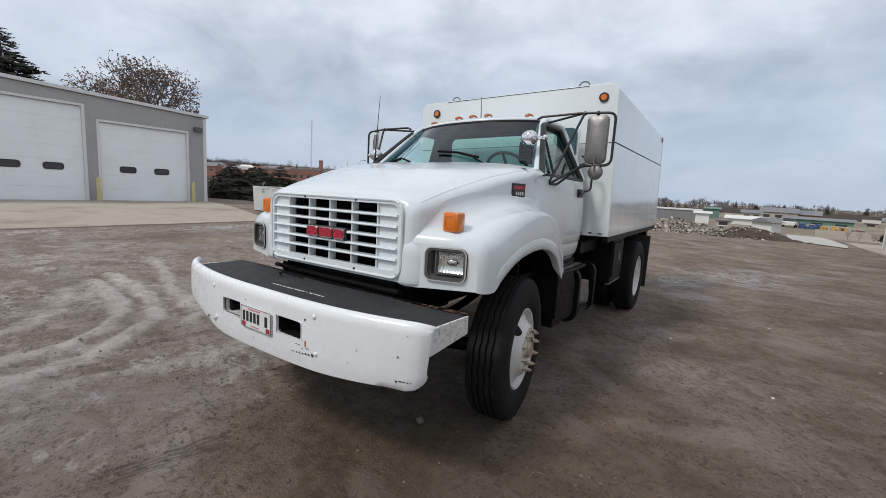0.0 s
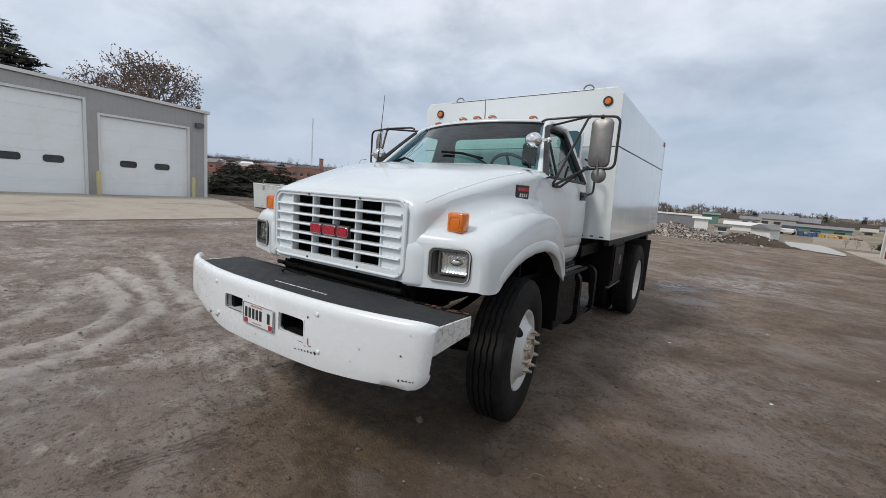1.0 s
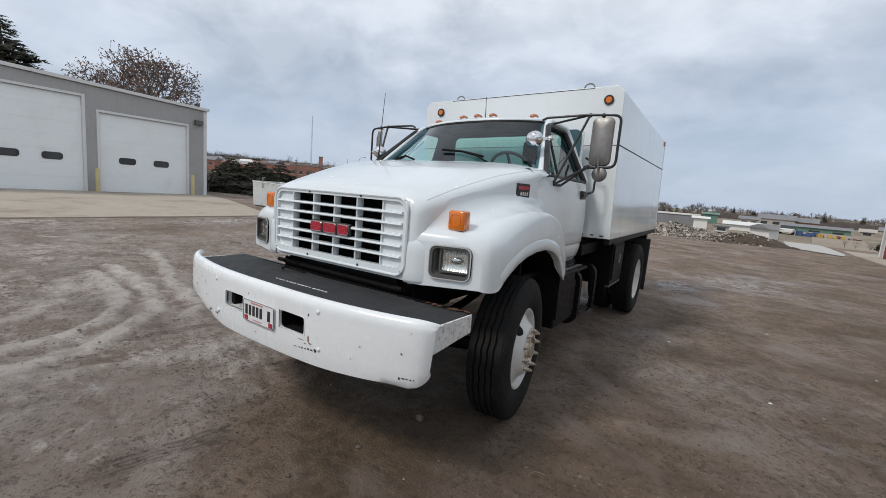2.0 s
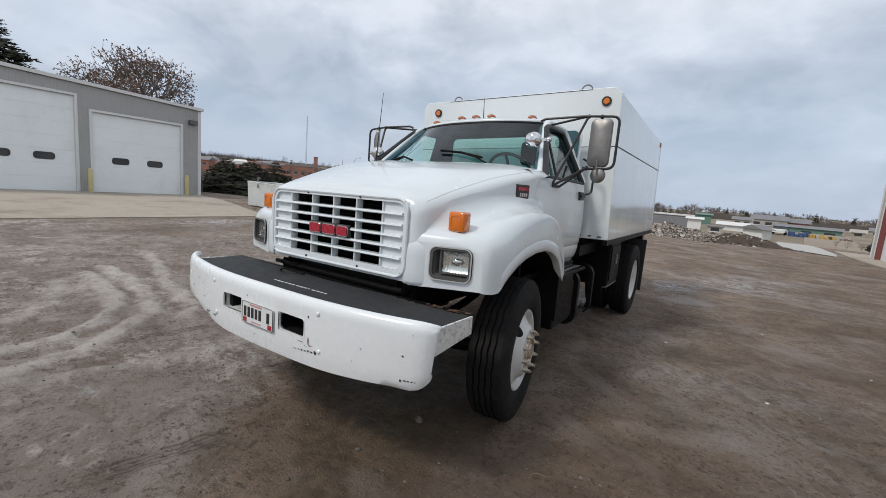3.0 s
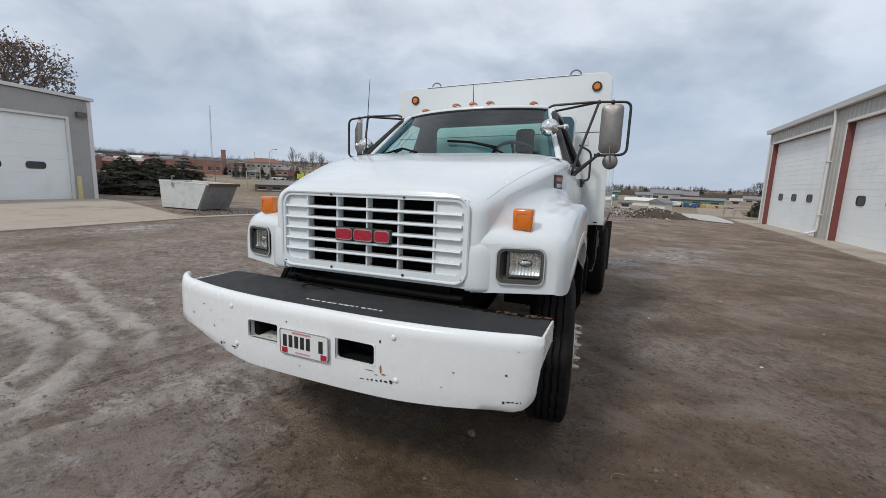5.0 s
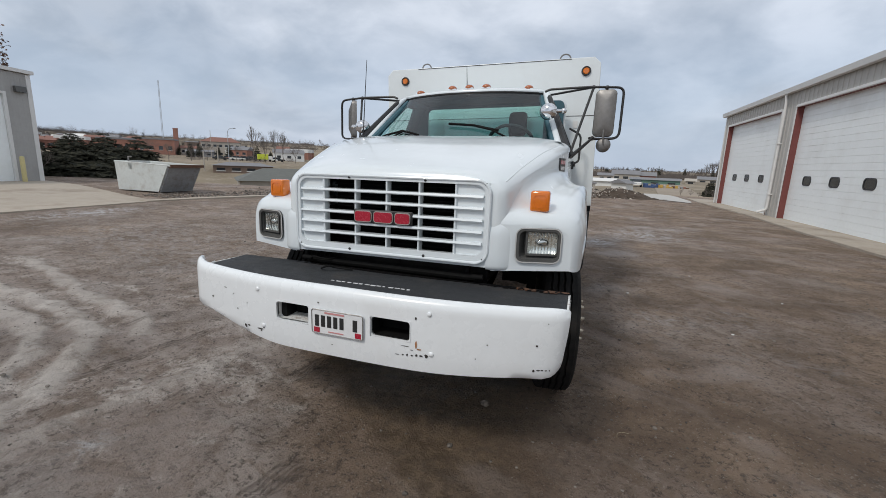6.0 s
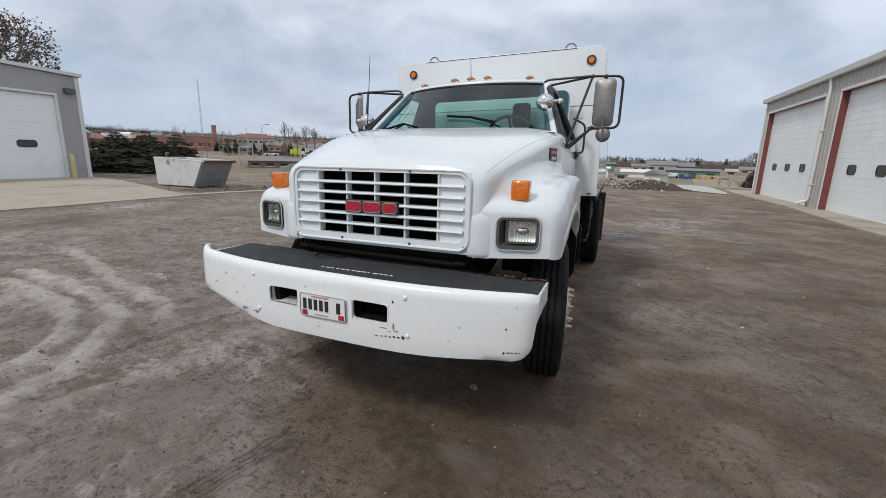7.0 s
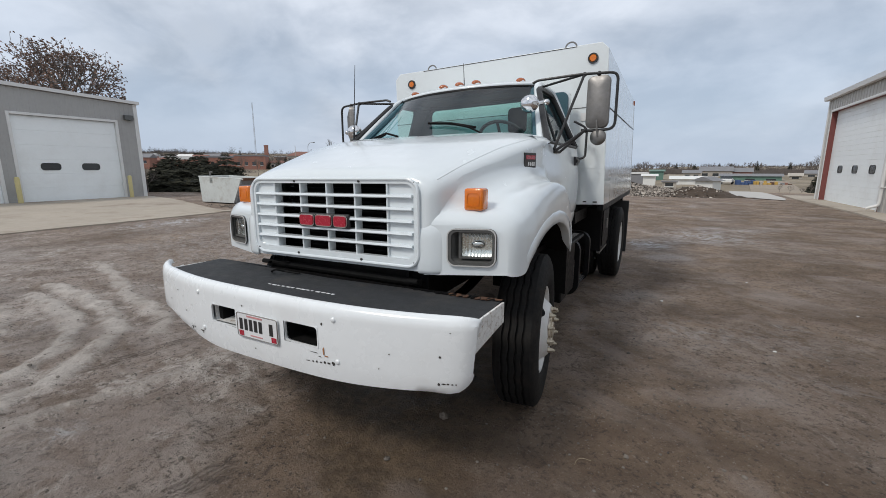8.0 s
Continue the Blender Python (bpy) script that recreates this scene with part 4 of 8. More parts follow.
def build_grille():
    g = tp("grille", bm_ring(rounded(*GRILLE, 0.075, 8), rounded(-0.610, 0.610, 1.094, 1.499, 0.055, 8), FACE - 0.014, FACE + 0.02), M_WHITE, None, "white slatted grille with dark openings", True, 30)
    rim = [(x, FACE - 0.012, z) for x, z in rounded(GRILLE[0] + 0.004, GRILLE[1] - 0.004, GRILLE[2] + 0.004, GRILLE[3] - 0.004, 0.075, 8)]
    tp("rim", bm_tube(rim + rim[:1], 0.010, 8, cap=False), M_WHITE, g, smooth=True)
    # the closed side panels and the dark core behind the openings
    for x0, x1 in ((-0.632, -0.436), (0.436, 0.632)):
        tp("side_panel", bm_box(x0, x1, FACE + 0.004, FACE + 0.03, 1.06, 1.51), M_WHITE, g)
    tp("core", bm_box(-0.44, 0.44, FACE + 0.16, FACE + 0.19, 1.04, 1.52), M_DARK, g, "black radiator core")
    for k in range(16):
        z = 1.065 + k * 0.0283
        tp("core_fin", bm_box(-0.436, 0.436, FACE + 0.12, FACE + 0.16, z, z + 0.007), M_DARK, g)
    rows = 6
    h = (1.499 - 1.094) / rows
    for k in range(1, rows):
        z = 1.094 + k * h
        prof = [(FACE - 0.022, z - 0.004), (FACE - 0.017, z + 0.008), (FACE + 0.028, z + 0.010), (FACE + 0.028, z - 0.012), (FACE - 0.012, z - 0.010)]
        tp("slat", bm_prism(prof, -0.60, 0.60, "x"), M_WHITE, g)
    for x in (-0.436, -0.212, 0.0, 0.212, 0.436):
        tp("upright", bm_box(x - 0.006, x + 0.006, FACE - 0.010, FACE + 0.05, 1.075, 1.505, 0.003, 1), M_WHITE, g)
    for x, z in ((-0.25, 1.513), (0.25, 1.513), (-0.25, 1.064), (0.25, 1.064), (0.612, 1.503), (-0.612, 1.503), (0.612, 1.072), (-0.612, 1.072)):
        tp("screw", bm_ball((x, FACE - 0.016, z), 0.009, (1, 0.6, 1), 10), M_PLASTIC, g, smooth=True)
    # the red emblem, drawn as plain shapes
    e = tp("emblem", bm_box(-0.212, 0.178, FACE - 0.028, FACE - 0.008, 1.238, 1.322, 0.006, 2), M_PLASTIC, g, "red and chrome emblem on a black plate")
    for x0, x1 in ((-0.205, -0.083), (-0.076, 0.058), (0.065, 0.172)):
        o = rounded(x0 + 0.002, x1 - 0.002, 1.244, 1.316, 0.020, 4)
        tp("emblem_edge", bm_prism(o, FACE - 0.036, FACE - 0.028, "y"), M_CHROME, e)
        i = rounded(x0 + 0.008, x1 - 0.008, 1.250, 1.310, 0.016, 4)
        tp("emblem_block", bm_prism(i, FACE - 0.041, FACE - 0.036, "y"), M_RED, e)


FEN_OUT = [(1.955, 1.115), (2.0, 1.133), (2.1, 1.152), (2.3, 1.166), (3.2, 1.160), (3.5, 1.14)]
FEN_TOP = [(1.955, 1.335), (2.0, 1.352), (2.1, 1.372), (2.2, 1.40), (2.35, 1.44), (2.55, 1.475), (2.75, 1.488), (2.92, 1.478), (3.05, 1.448), (3.17, 1.395), (3.27, 1.32), (3.36, 1.21), (3.42, 1.09), (3.46, 0.97)]
FEN_LOW = [(1.955, 1.012), (2.08, 1.012), (2.14, 1.03), (2.20, 1.065), (2.28, 1.105), (2.40, 1.155), (2.53, 1.190), (2.70, 1.213), (2.88, 1.216), (3.04, 1.190), (3.15, 1.150), (3.25, 1.092), (3.33, 1.02), (3.40, 0.95), (3.46, 0.90)]
FFACE = 1.962                     # the plane of the headlights


def fender_section(y, ins=0.0, n=14):
    xi, xo, zt, zl = lerp(HOOD_W, y) - 0.004 - 0.016 * (y < 2.0), lerp(FEN_OUT, y) - ins * 0.5, lerp(FEN_TOP, y) - ins, lerp(FEN_LOW, y) + ins * 0.25
    rz = min(0.24, max(0.02, zt - zl - 0.01))
    g = smooth01((y - 1.96) / 0.20)                         # the hollow where fender and hood meet grows from nothing at the nose
    R = 0.15 * g
    pts = [(xi + R * (1 - math.cos(q)), zt + R * (1 - math.sin(q))) for q in (0.5 * math.pi * k / 6 for k in range(6))]
    x0 = xi + R
    for k in range(n + 1):
        a = 0.5 * math.pi * k / n
        e = 0.42 + 0.38 * smooth01((y - 1.97) / 0.32)
        pts.append((x0 + (xo - x0) * math.sin(a) ** e, zt - rz + rz * math.cos(a) ** e))
    low = zt - rz
    pts += [(xo, low + (zl - low) * f) for f in (0.34, 0.67, 1.0)]
    return pts


HEAD = (0.795, 1.032, 1.075, 1.263)


def swept(bm):
    # the nose of the fender runs back towards its outer side
    for v in bm.verts:
        v.co.y += 0.27 * (abs(v.co.x) - 0.76) * (1 - smooth01((v.co.y - 1.98) / 0.34))
    return bm


def build_fender(s):
    bm = bmesh.new()
    stations = [(FFACE, 0.055), (FFACE + 0.003, 0.042), (FFACE + 0.010, 0.028), (FFACE + 0.022, 0.015), (FFACE + 0.040, 0.006), (FFACE + 0.065, 0.0)] + [(y, 0.0) for y in np.linspace(2.055, 3.455, 40)]
    rows = [[(s * x, y, z) for x, z in fender_section(y, ins)] for y, ins in stations]
    bm_grid(rows, bm=bm)
    sec = fender_section(FFACE, 0.055)
    outer = [(s * x, z) for x, z in sec] + [(s * 0.66, 1.012)]
    inner = [(s * x, z) for x, z in rounded(*HEAD, 0.036, 4)]
    cap_ring(outer, inner, (s * 0.905, 1.165), FFACE, FFACE, bm=bm)
    fen = tp("fender", swept(fix(bm)), M_WHITE, None, "white bulging front fender", True, 42)
    # the soft hollow that joins the fender's face to the hood's
    rows = []
    for z, back in ((1.012, 0.045), (1.014, 0.016), (1.022, 0.004), (1.04, 0.0), (1.10, 0.0), (1.16, 0.0), (1.20, 0.0005), (1.23, 0.002), (1.255, 0.006), (1.28, 0.014), (1.31, 0.032), (1.35, 0.07)):
        rows.append([(s * x, y + back, z) for x, y in ((0.63, 1.9235), (0.66, 1.9242), (0.69, 1.928), (0.715, 1.937), (0.735, 1.947), (0.750, 1.956), (0.760, 1.9625), (0.770, 1.970))])
    tp("nose_blend", fix(bm_grid(rows)), M_WHITE, fen, smooth=True, angle=70)
    # the flare round the wheel opening
    rows = []
    for y in np.linspace(2.105, 3.445, 44):
        dz = 0.012
        xo, zl = lerp(FEN_OUT, y), lerp(FEN_LOW, y)
        d = (lerp(FEN_LOW, y + dz) - lerp(FEN_LOW, y - dz)) / (2 * dz)
        nl = math.hypot(1, d)
        ny, nz = -d / nl, 1 / nl
        e = smooth01(min(y - 2.10, 3.45 - y) / 0.14)
        rows.append([(s * (xo - 0.004 + dx * e), y + ny * off, zl + nz * off) for dx, off in ((-0.05, 0.0), (0.003, -0.001), (0.0065, 0.002), (0.007, 0.03), (0.007, 0.076), (0.003, 0.080), (-0.02, 0.082))])
    tp("wheel_arch_flare", swept(fix(bm_grid(rows))), M_WHITE, fen, smooth=True, angle=60)
    # the dark liner over the wheel
    rows = []
    for y in np.linspace(2.09, 3.45, 40):
        z = lerp(FEN_LOW, y) + 0.012
        rows.append([(s * x, y, z) for x in (0.48, 0.8, lerp(FEN_OUT, y) - 0.03)])
    rows = rows + [[(x, 3.46, 0.55) for x, _, _ in rows[-1]]]
    tp("inner_liner", bm_grid(rows), M_DARK, fen, "black wheel arch liner", True, 30)
    # added black panel that blocks light through the wheel well
    tp("well_blocker", bm_box(s * 0.50 - 0.01, s * 0.50 + 0.01, 2.02, 3.5, 0.75, 1.3), M_BLACK, fen)
    # headlight: bezel, bowl and glass
    o, i = rounded(HEAD[0] - 0.006, HEAD[1] + 0.006, HEAD[2] - 0.006, HEAD[3] + 0.006, 0.042, 5), rounded(HEAD[0] + 0.014, HEAD[1] - 0.012, HEAD[2] + 0.014, HEAD[3] - 0.012, 0.030, 5)
    mir = lambda pts: [(s * x, z) for x, z in pts]
    hl = tp("headlight", swept(bm_ring(mir(o), mir(i), FFACE - 0.012, FFACE + 0.01)), M_BEZEL, None, "rectangular headlight in a grey bezel", True, 30)
    oe, ie = rounded(HEAD[0] - 0.006, HEAD[1] + 0.006, HEAD[2] - 0.006, HEAD[3] + 0.006, 0.043, 5), rounded(HEAD[0] - 0.0005, HEAD[1] + 0.0005, HEAD[2] - 0.0005, HEAD[3] + 0.0005, 0.038, 5)
    tp("outer_edge", swept(bm_ring(mir(oe), mir(ie), FFACE - 0.016, FFACE + 0.01)), M_BEZEL_EDGE, hl, "pale grey bezel edge", True, 30)
    deep = rounded(HEAD[0] + 0.035, HEAD[1] - 0.025, HEAD[2] + 0.035, HEAD[3] - 0.028, 0.02, 5)
    rows = [[(s * x, FFACE + 0.004, z) for x, z in i], [(s * x, FFACE + 0.05, z) for x, z in deep]]
    b = bm_grid(rows, close_v=True)
    b.faces.new([b.verts.new((s * x, FFACE + 0.05, z)) for x, z in deep])
    tp("recess", swept(fix(b)), M_BEZEL, hl)
    # the lamp sits towards the outer side, beside a small inner shutter
    lx0, lx1, lz0, lz1 = HEAD[0] + 0.055, HEAD[1] - 0.018, HEAD[2] + 0.040, HEAD[3] - 0.018
    cx, cz = (lx0 + lx1) / 2, (lz0 + lz1) / 2
    # the bowl: a shallow dish with upright flutes
    rows = []
    for a in range(13):
        v = 2 * a / 12 - 1
        rows.append([(s * (cx + u * (lx1 - lx0) / 2), FFACE + 0.016 + 0.030 * (1 - 0.5 * (u ** 4 + v ** 4)) + 0.0008 * math.cos(u * 30), cz + v * (lz1 - lz0) / 2) for u in np.linspace(-1, 1, 57)])
    b = bm_grid(rows)
    tp("reflector", swept(fix(b)), M_REFLECTOR, hl, "silver fluted reflector bowl", True)
    tp("bulb_shield", swept(bm_ball((s * cx, FFACE + 0.036, cz), 0.026, (1.35, 0.6, 0.85), 18)), M_CHROME, hl, smooth=True)
    rows = []
    nx, nz = 17, 13
    for a in range(nz):
        rows.append([])
        for c in range(nx):
            u, v = c / (nx - 1), a / (nz - 1)
            bow = 0.012 * (1 - (2 * u - 1) ** 4) * (1 - (2 * v - 1) ** 4)
            rows[-1].append((s * (lx0 + u * (lx1 - lx0)), FFACE + 0.012 - bow - 0.0004 * (c % 2), lz0 + v * (lz1 - lz0)))
    tp("lens", swept(bm_grid(rows)), M_LENS, hl, "fluted clear glass lens", True, 30)
    tp("aim_bezel", swept(bm_ring(mir(rounded(lx0 - 0.008, lx1 + 0.006, lz0 - 0.007, lz1 + 0.007, 0.012, 4)), mir(rounded(lx0 + 0.002, lx1 - 0.002, lz0 + 0.002, lz1 - 0.002, 0.010, 4)), FFACE + 0.006, FFACE + 0.03)), M_BEZEL, hl)
    # the amber turn lamp on top of the fender
    y0 = 2.075
    sg = tp("turn_signal", bm_box(s * 0.897 - 0.030, s * 0.897 + 0.030, y0 - 0.015, y0 + 0.06, 1.335, 1.375, 0.006, 1), M_PLASTIC, None, "square amber turn lamp on a black foot")
    tp("lens", bm_box(s * 0.897 - 0.054, s * 0.897 + 0.054, y0 - 0.030, y0 + 0.055, 1.356, 1.473, 0.014, 3), M_AMBER, sg, "amber lens", True, 50)
    tp("lens_rib", bm_ring([(s * 0.897 + x, z + 1.415) for x, z in rounded(-0.036, 0.036, -0.036, 0.036, 0.02, 4)], [(s * 0.897 + x, z + 1.415) for x, z in rounded(-0.032, 0.032, -0.032, 0.032, 0.018, 4)], y0 - 0.033, y0 - 0.029), M_AMBER, sg)


CAB_W = [(0.93, 0.90), (0.98, 0.945), (1.05, 0.975), (1.2, 1.0), (1.45, 1.005), (1.62, 0.995), (1.74, 0.98), (1.80, 0.955), (2.0, 0.87), (2.2, 0.775), (2.32, 0.72)]
BELT = 1.765


def build_cab():
    for s in (-1, 1):
        # lower side: the cowl strip ahead of the door, the door itself and the corner behind it
        zs = [0.93, 0.955, 0.98, 1.02, 1.06, 1.1, 1.13, 1.15, 1.17, 1.25, 1.35, 1.45, 1.55, 1.65, 1.72, BELT]
        def sheet(y0, y1, zs_, push=0.0, bead=True):
            rows = []
            for z in zs_:
                w = lerp(CAB_W, z) + push - (0.008 if bead and 1.14 < z < 1.16 else 0)
                ya = max(y0, lerp([(0.93, 3.46), (1.05, 3.43), (1.2, 3.34), (1.32, 3.2), (1.42, 2.9)], z))
                rows.append([(s * (w - 0.03 * smooth01((abs(y - 3.7) - 0.66) / 0.12)), y, z) for y in np.linspace(ya, y1, 12)])
            return fix(bm_grid(rows))
        tp("cab_side", sheet(2.98, 4.46, zs, -0.005), M_WHITE, None, smooth=True)
        door = tp("cab_door", sheet(3.027, 4.40, [z for z in zs if z > 1.0]), M_WHITE, None, "white cab door with a black-framed window", True)
        for ya in (3.023, 4.407):
            tp("door_gap", bm_tube([(s * (lerp(CAB_W, z) - 0.008 - 0.03 * smooth01((abs(ya - 3.7) - 0.66) / 0.12)), ya, z) for z in zs if z > (1.44 if ya < 3.5 else 1.0)], 0.003, 5), M_SEAM, door)
        tp("door_gap", bm_tube([(s * (lerp(CAB_W, 1.02) - 0.006), y, 1.015) for y in np.linspace(3.46, 4.40, 10)], 0.003, 5), M_SEAM, door)
        # window frame of the door: a leaning four-sided loop
        def on(y, z, out=0.0):
            return (s * (lerp(CAB_W, z) + out), y, z)
        loop = [on(3.24, BELT), on(3.74, 2.265), on(4.20, 2.27), on(4.33, BELT)]
        tp("window_frame", bm_tube(bend([loop[0], loop[1], loop[2], loop[3]], 0.07), 0.026, 8), M_PLASTIC, door, "black rubber window frame", True)
        tp("belt_strip", bm_tube([on(3.22, BELT + 0.005), on(4.36, BELT + 0.005)], 0.014, 6), M_PLASTIC, door)
        b = bmesh.new()
        b.faces.new([b.verts.new(p) for p in (on(3.25, BELT, -0.02), on(3.74, 2.26, -0.02), on(4.19, 2.265, -0.02), on(4.32, BELT, -0.02))])
        pane = tp("side_window", b, M_SIDEGLASS, door, "green-tinted side window")
        pane.visible_shadow = False
        # white pillars and roof rail outside the door frame
        rail = bend([(s * 0.91, 3.275, 1.76), (s * 0.715, 3.81, 2.315), (s * 0.705, 4.36, 2.325), (s * 0.945, 4.44, 1.77)], 0.10)
        tp("roof_pillar", bm_tube(rail, 0.033 if s > 0 else 0.024, 10), M_WHITE, None, smooth=True)
        tp("vent_divider", bm_tube([on(3.52, BELT), on(3.66, 2.16)], 0.012, 6), M_PLASTIC, door)
        # handle
        tp("handle_plate", bm_box(s * 1.0 - 0.012, s * 1.0 + 0.012, 4.16, 4.30, 1.60, 1.68, 0.006, 2), M_PLASTIC, door, "black door handle")
        tp("handle", bm_box(s * 1.018 - 0.008, s * 1.018 + 0.008, 4.17, 4.29, 1.625, 1.655, 0.005, 2), M_PLASTIC, door)
        # grab bar up the back of the door
        tp("grab_bar", bm_tube(bend([(s * 1.0, 4.36, 1.66), (s * 1.055, 4.38, 1.68), (s * 1.055, 4.40, 1.95), (s * 0.93, 4.40, 2.02)], 0.05), 0.011, 8), M_PLASTIC, None, "black grab bar behind the door", True)
    # shoulder between the windscreen's foot and the door
    for s in (-1, 1):
        tp("shoulder", fix(bm_grid([[(s * lerp(CAB_W, BELT), y, BELT - 0.005) for y in np.linspace(2.98, 3.45, 8)], [(s * 0.93, y, BELT + 0.03) for y in np.linspace(2.98, 3.42, 8)], [(s * 0.80, y, 1.80) for y in np.linspace(2.98, 3.36, 8)], [(s * 0.66, y, 1.803) for y in np.linspace(2.98, 3.28, 8)]])), M_WHITE, None, smooth=True)
    # roof
    rows = []
    for k in range(17):
        f = k / 16
        lift = (1 - (2 * f - 1) ** 4) ** 0.5 if 0 < f < 1 else 0.0
        row = []
        for a in np.linspace(-math.pi / 2, math.pi / 2, 25):
            x = 0.735 * math.sin(a)
            y0 = 3.66 + 0.20 * (abs(x) / 0.735) ** 2.2
            row.append((x, y0 + (4.45 - y0) * f, 2.322 + (0.012 + 0.045 * lift) * max(0.0, math.cos(a)) ** 0.5))
        rows.append(row)
    tp("roof", fix(bm_grid(rows)), M_WHITE, None, "white cab roof", True, 60)
    tp("roof_lining", bm_box(-0.68, 0.68, 3.90, 4.38, 2.312, 2.322), M_CAB_LINING)
    tp("windscreen_header", bm_tube([(x, 3.665 + 0.20 * (abs(x) / 0.70) ** 2.2, 2.327) for x in np.linspace(-0.70, 0.70, 17)], 0.020, 10), M_WHITE, smooth=True)
    # front returns of the cab sides
    for s in (-1, 1):
        b = bm_grid([[(s * (lerp(CAB_W, z) - f), 3.026, z) for z in np.linspace(1.42, BELT, 8)] for f in (0.004, 0.08)])
        tp("cab_return", b, M_WHITE)
    # windscreen with its dark upper band
    def screen(u, v):
        """u across from -1 to 1, v from the cowl to the header."""
        w = 0.855 + (0.69 - 0.855) * v
        return (w * u, 3.03 + 0.635 * v + (0.31 - 0.11 * v) * abs(u) ** 2.3, 1.79 + (2.322 - 1.79) * v - 0.015 * abs(u) ** 2 * (1 - v))
    def sheet2(v0, v1, n=6):
        return bm_grid([[screen(u, v) for u in np.linspace(-1, 1, 25)] for v in np.linspace(v0, v1, n)])
    ws = tp("windscreen", sheet2(0.0, 0.985, 8), M_GLASS, None, "green-tinted windscreen with a dark upper band", True)
    ws.visible_shadow = False
    tp("screen_rubber", bm_tube(bend([screen(-1, 0), screen(-1, 0.97)], 0.01), 0.022, 6), M_PLASTIC, ws)
    tp("screen_rubber", bm_tube([screen(1, 0), screen(1, 0.97)], 0.022, 6), M_PLASTIC, ws)
    tp("screen_rubber", bm_tube([screen(u, 0.985) for u in np.linspace(-1, 1, 21)], 0.012, 6), M_PLASTIC, ws)
    tp("cowl", bm_grid([[(x, 2.93, 1.79 - 0.05 * (x / 0.95) ** 2) for x in np.linspace(-0.84, 0.84, 9)], [(x, 3.32, 1.765 - 0.05 * (x / 0.95) ** 2) for x in np.linspace(-0.84, 0.84, 9)]]), M_PLASTIC, None, "black cowl panel")
    # the cab's back wall with its window
    bw = bm_ring([(x, z) for x, z in rounded(-0.88, 0.88, 0.95, 2.335, 0.06, 5)], [(x, z) for x, z in rounded(-0.70, 0.70, 1.70, 2.285, 0.07, 5)], 4.41, 4.45)
    tp("cab_back", bw, M_WHITE, None, "white cab back wall", True, 30)
    rg = tp("rear_window", bm_prism(rounded(-0.70, 0.70, 1.70, 2.285, 0.07, 5), 4.42, 4.426, "y"), M_SIDEGLASS, None, "green-tinted rear window")
    rg.visible_shadow = False
    tp("floor", bm_box(-0.95, 0.95, 3.0, 4.42, 0.93, 0.97), M_BLACK)
    tp("firewall", bm_box(-0.93, 0.93, 3.0, 3.03, 0.95, 1.76), M_BLACK)
    ln = bm_ring([(x, z) for x, z in rounded(-0.86, 0.86, 1.0, 2.325, 0.06, 5)], [(x, z) for x, z in rounded(-0.66, 0.66, 1.715, 2.272, 0.06, 5)], 4.385, 4.407)
    tp("rear_lining", ln, M_TEAL, None, "dark teal cab lining", True, 30)
    for s in (-1, 1):
        tp("pillar_lining", bm_tube(bend([(s * 0.875, 3.30, 1.77), (s * 0.672, 3.84, 2.285), (s * 0.672, 4.36, 2.29)], 0.08), 0.030, 8), M_TEAL, None, smooth=True)
        b = bmesh.new()
        b.faces.new([b.verts.new((s * x, y, z)) for x, y, z in ((0.935, 4.27, 1.77), (0.715, 4.12, 2.28), (0.69, 4.40, 2.29), (0.90, 4.40, 1.77))])
        tp("corner_lining", b, M_TEAL)
    tp("bulkhead_lining", bm_box(-0.90, 0.90, 4.37, 4.405, 0.97, 1.69), M_TEAL)
    # dashboard, wheel and seats
    dash = bm_prism([(3.25, 1.45), (3.25, 1.755), (3.40, 1.79), (3.62, 1.76), (3.66, 1.60), (3.52, 1.45)], -0.84, 0.84, "x", bevel=0.01)
    tp("dashboard", dash, M_TEAL, None, "dark teal dashboard")
    c = Vector((0.43, 3.74, 1.82))
    tilt = Matrix.Rotation(radians(-50), 3, "X")
    ringp = [c + tilt @ Vector((0.215 * math.cos(a), 0.215 * math.sin(a), 0)) for a in (2 * math.pi * k / 32 for k in range(33))]
    sw = tp("steering_wheel", bm_tube(ringp, 0.016, 8, cap=False), M_PLASTIC, None, "dark steering wheel", True)
    for a in (30, 150, 270):
        tp("spoke", bm_tube([c, c + tilt @ Vector((0.21 * math.cos(radians(a)), 0.21 * math.sin(radians(a)), 0))], 0.014, 6), M_PLASTIC, sw)
    tp("column", bm_tube([c, c + tilt @ Vector((0, 0, -0.35))], 0.03, 8), M_PLASTIC, sw)
    for x0, x1, hr in ((0.18, 0.68, 0.43), (-0.78, -0.02, None)):
        tp("seat_back", bm_box(x0, x1, 4.14, 4.30, 1.30, 1.86 if hr else 1.80, 0.05, 3), M_SEAT, None, "dark cloth seat", True)
        tp("seat_cushion", bm_box(x0, x1, 3.70, 4.20, 1.20, 1.34, 0.05, 3), M_SEAT, None, "", True)
        if hr:
            tp("headrest", bm_box(hr - 0.115, hr + 0.075, 4.18, 4.27, 1.93, 2.19, 0.045, 4), M_SEAT, None, "", True)
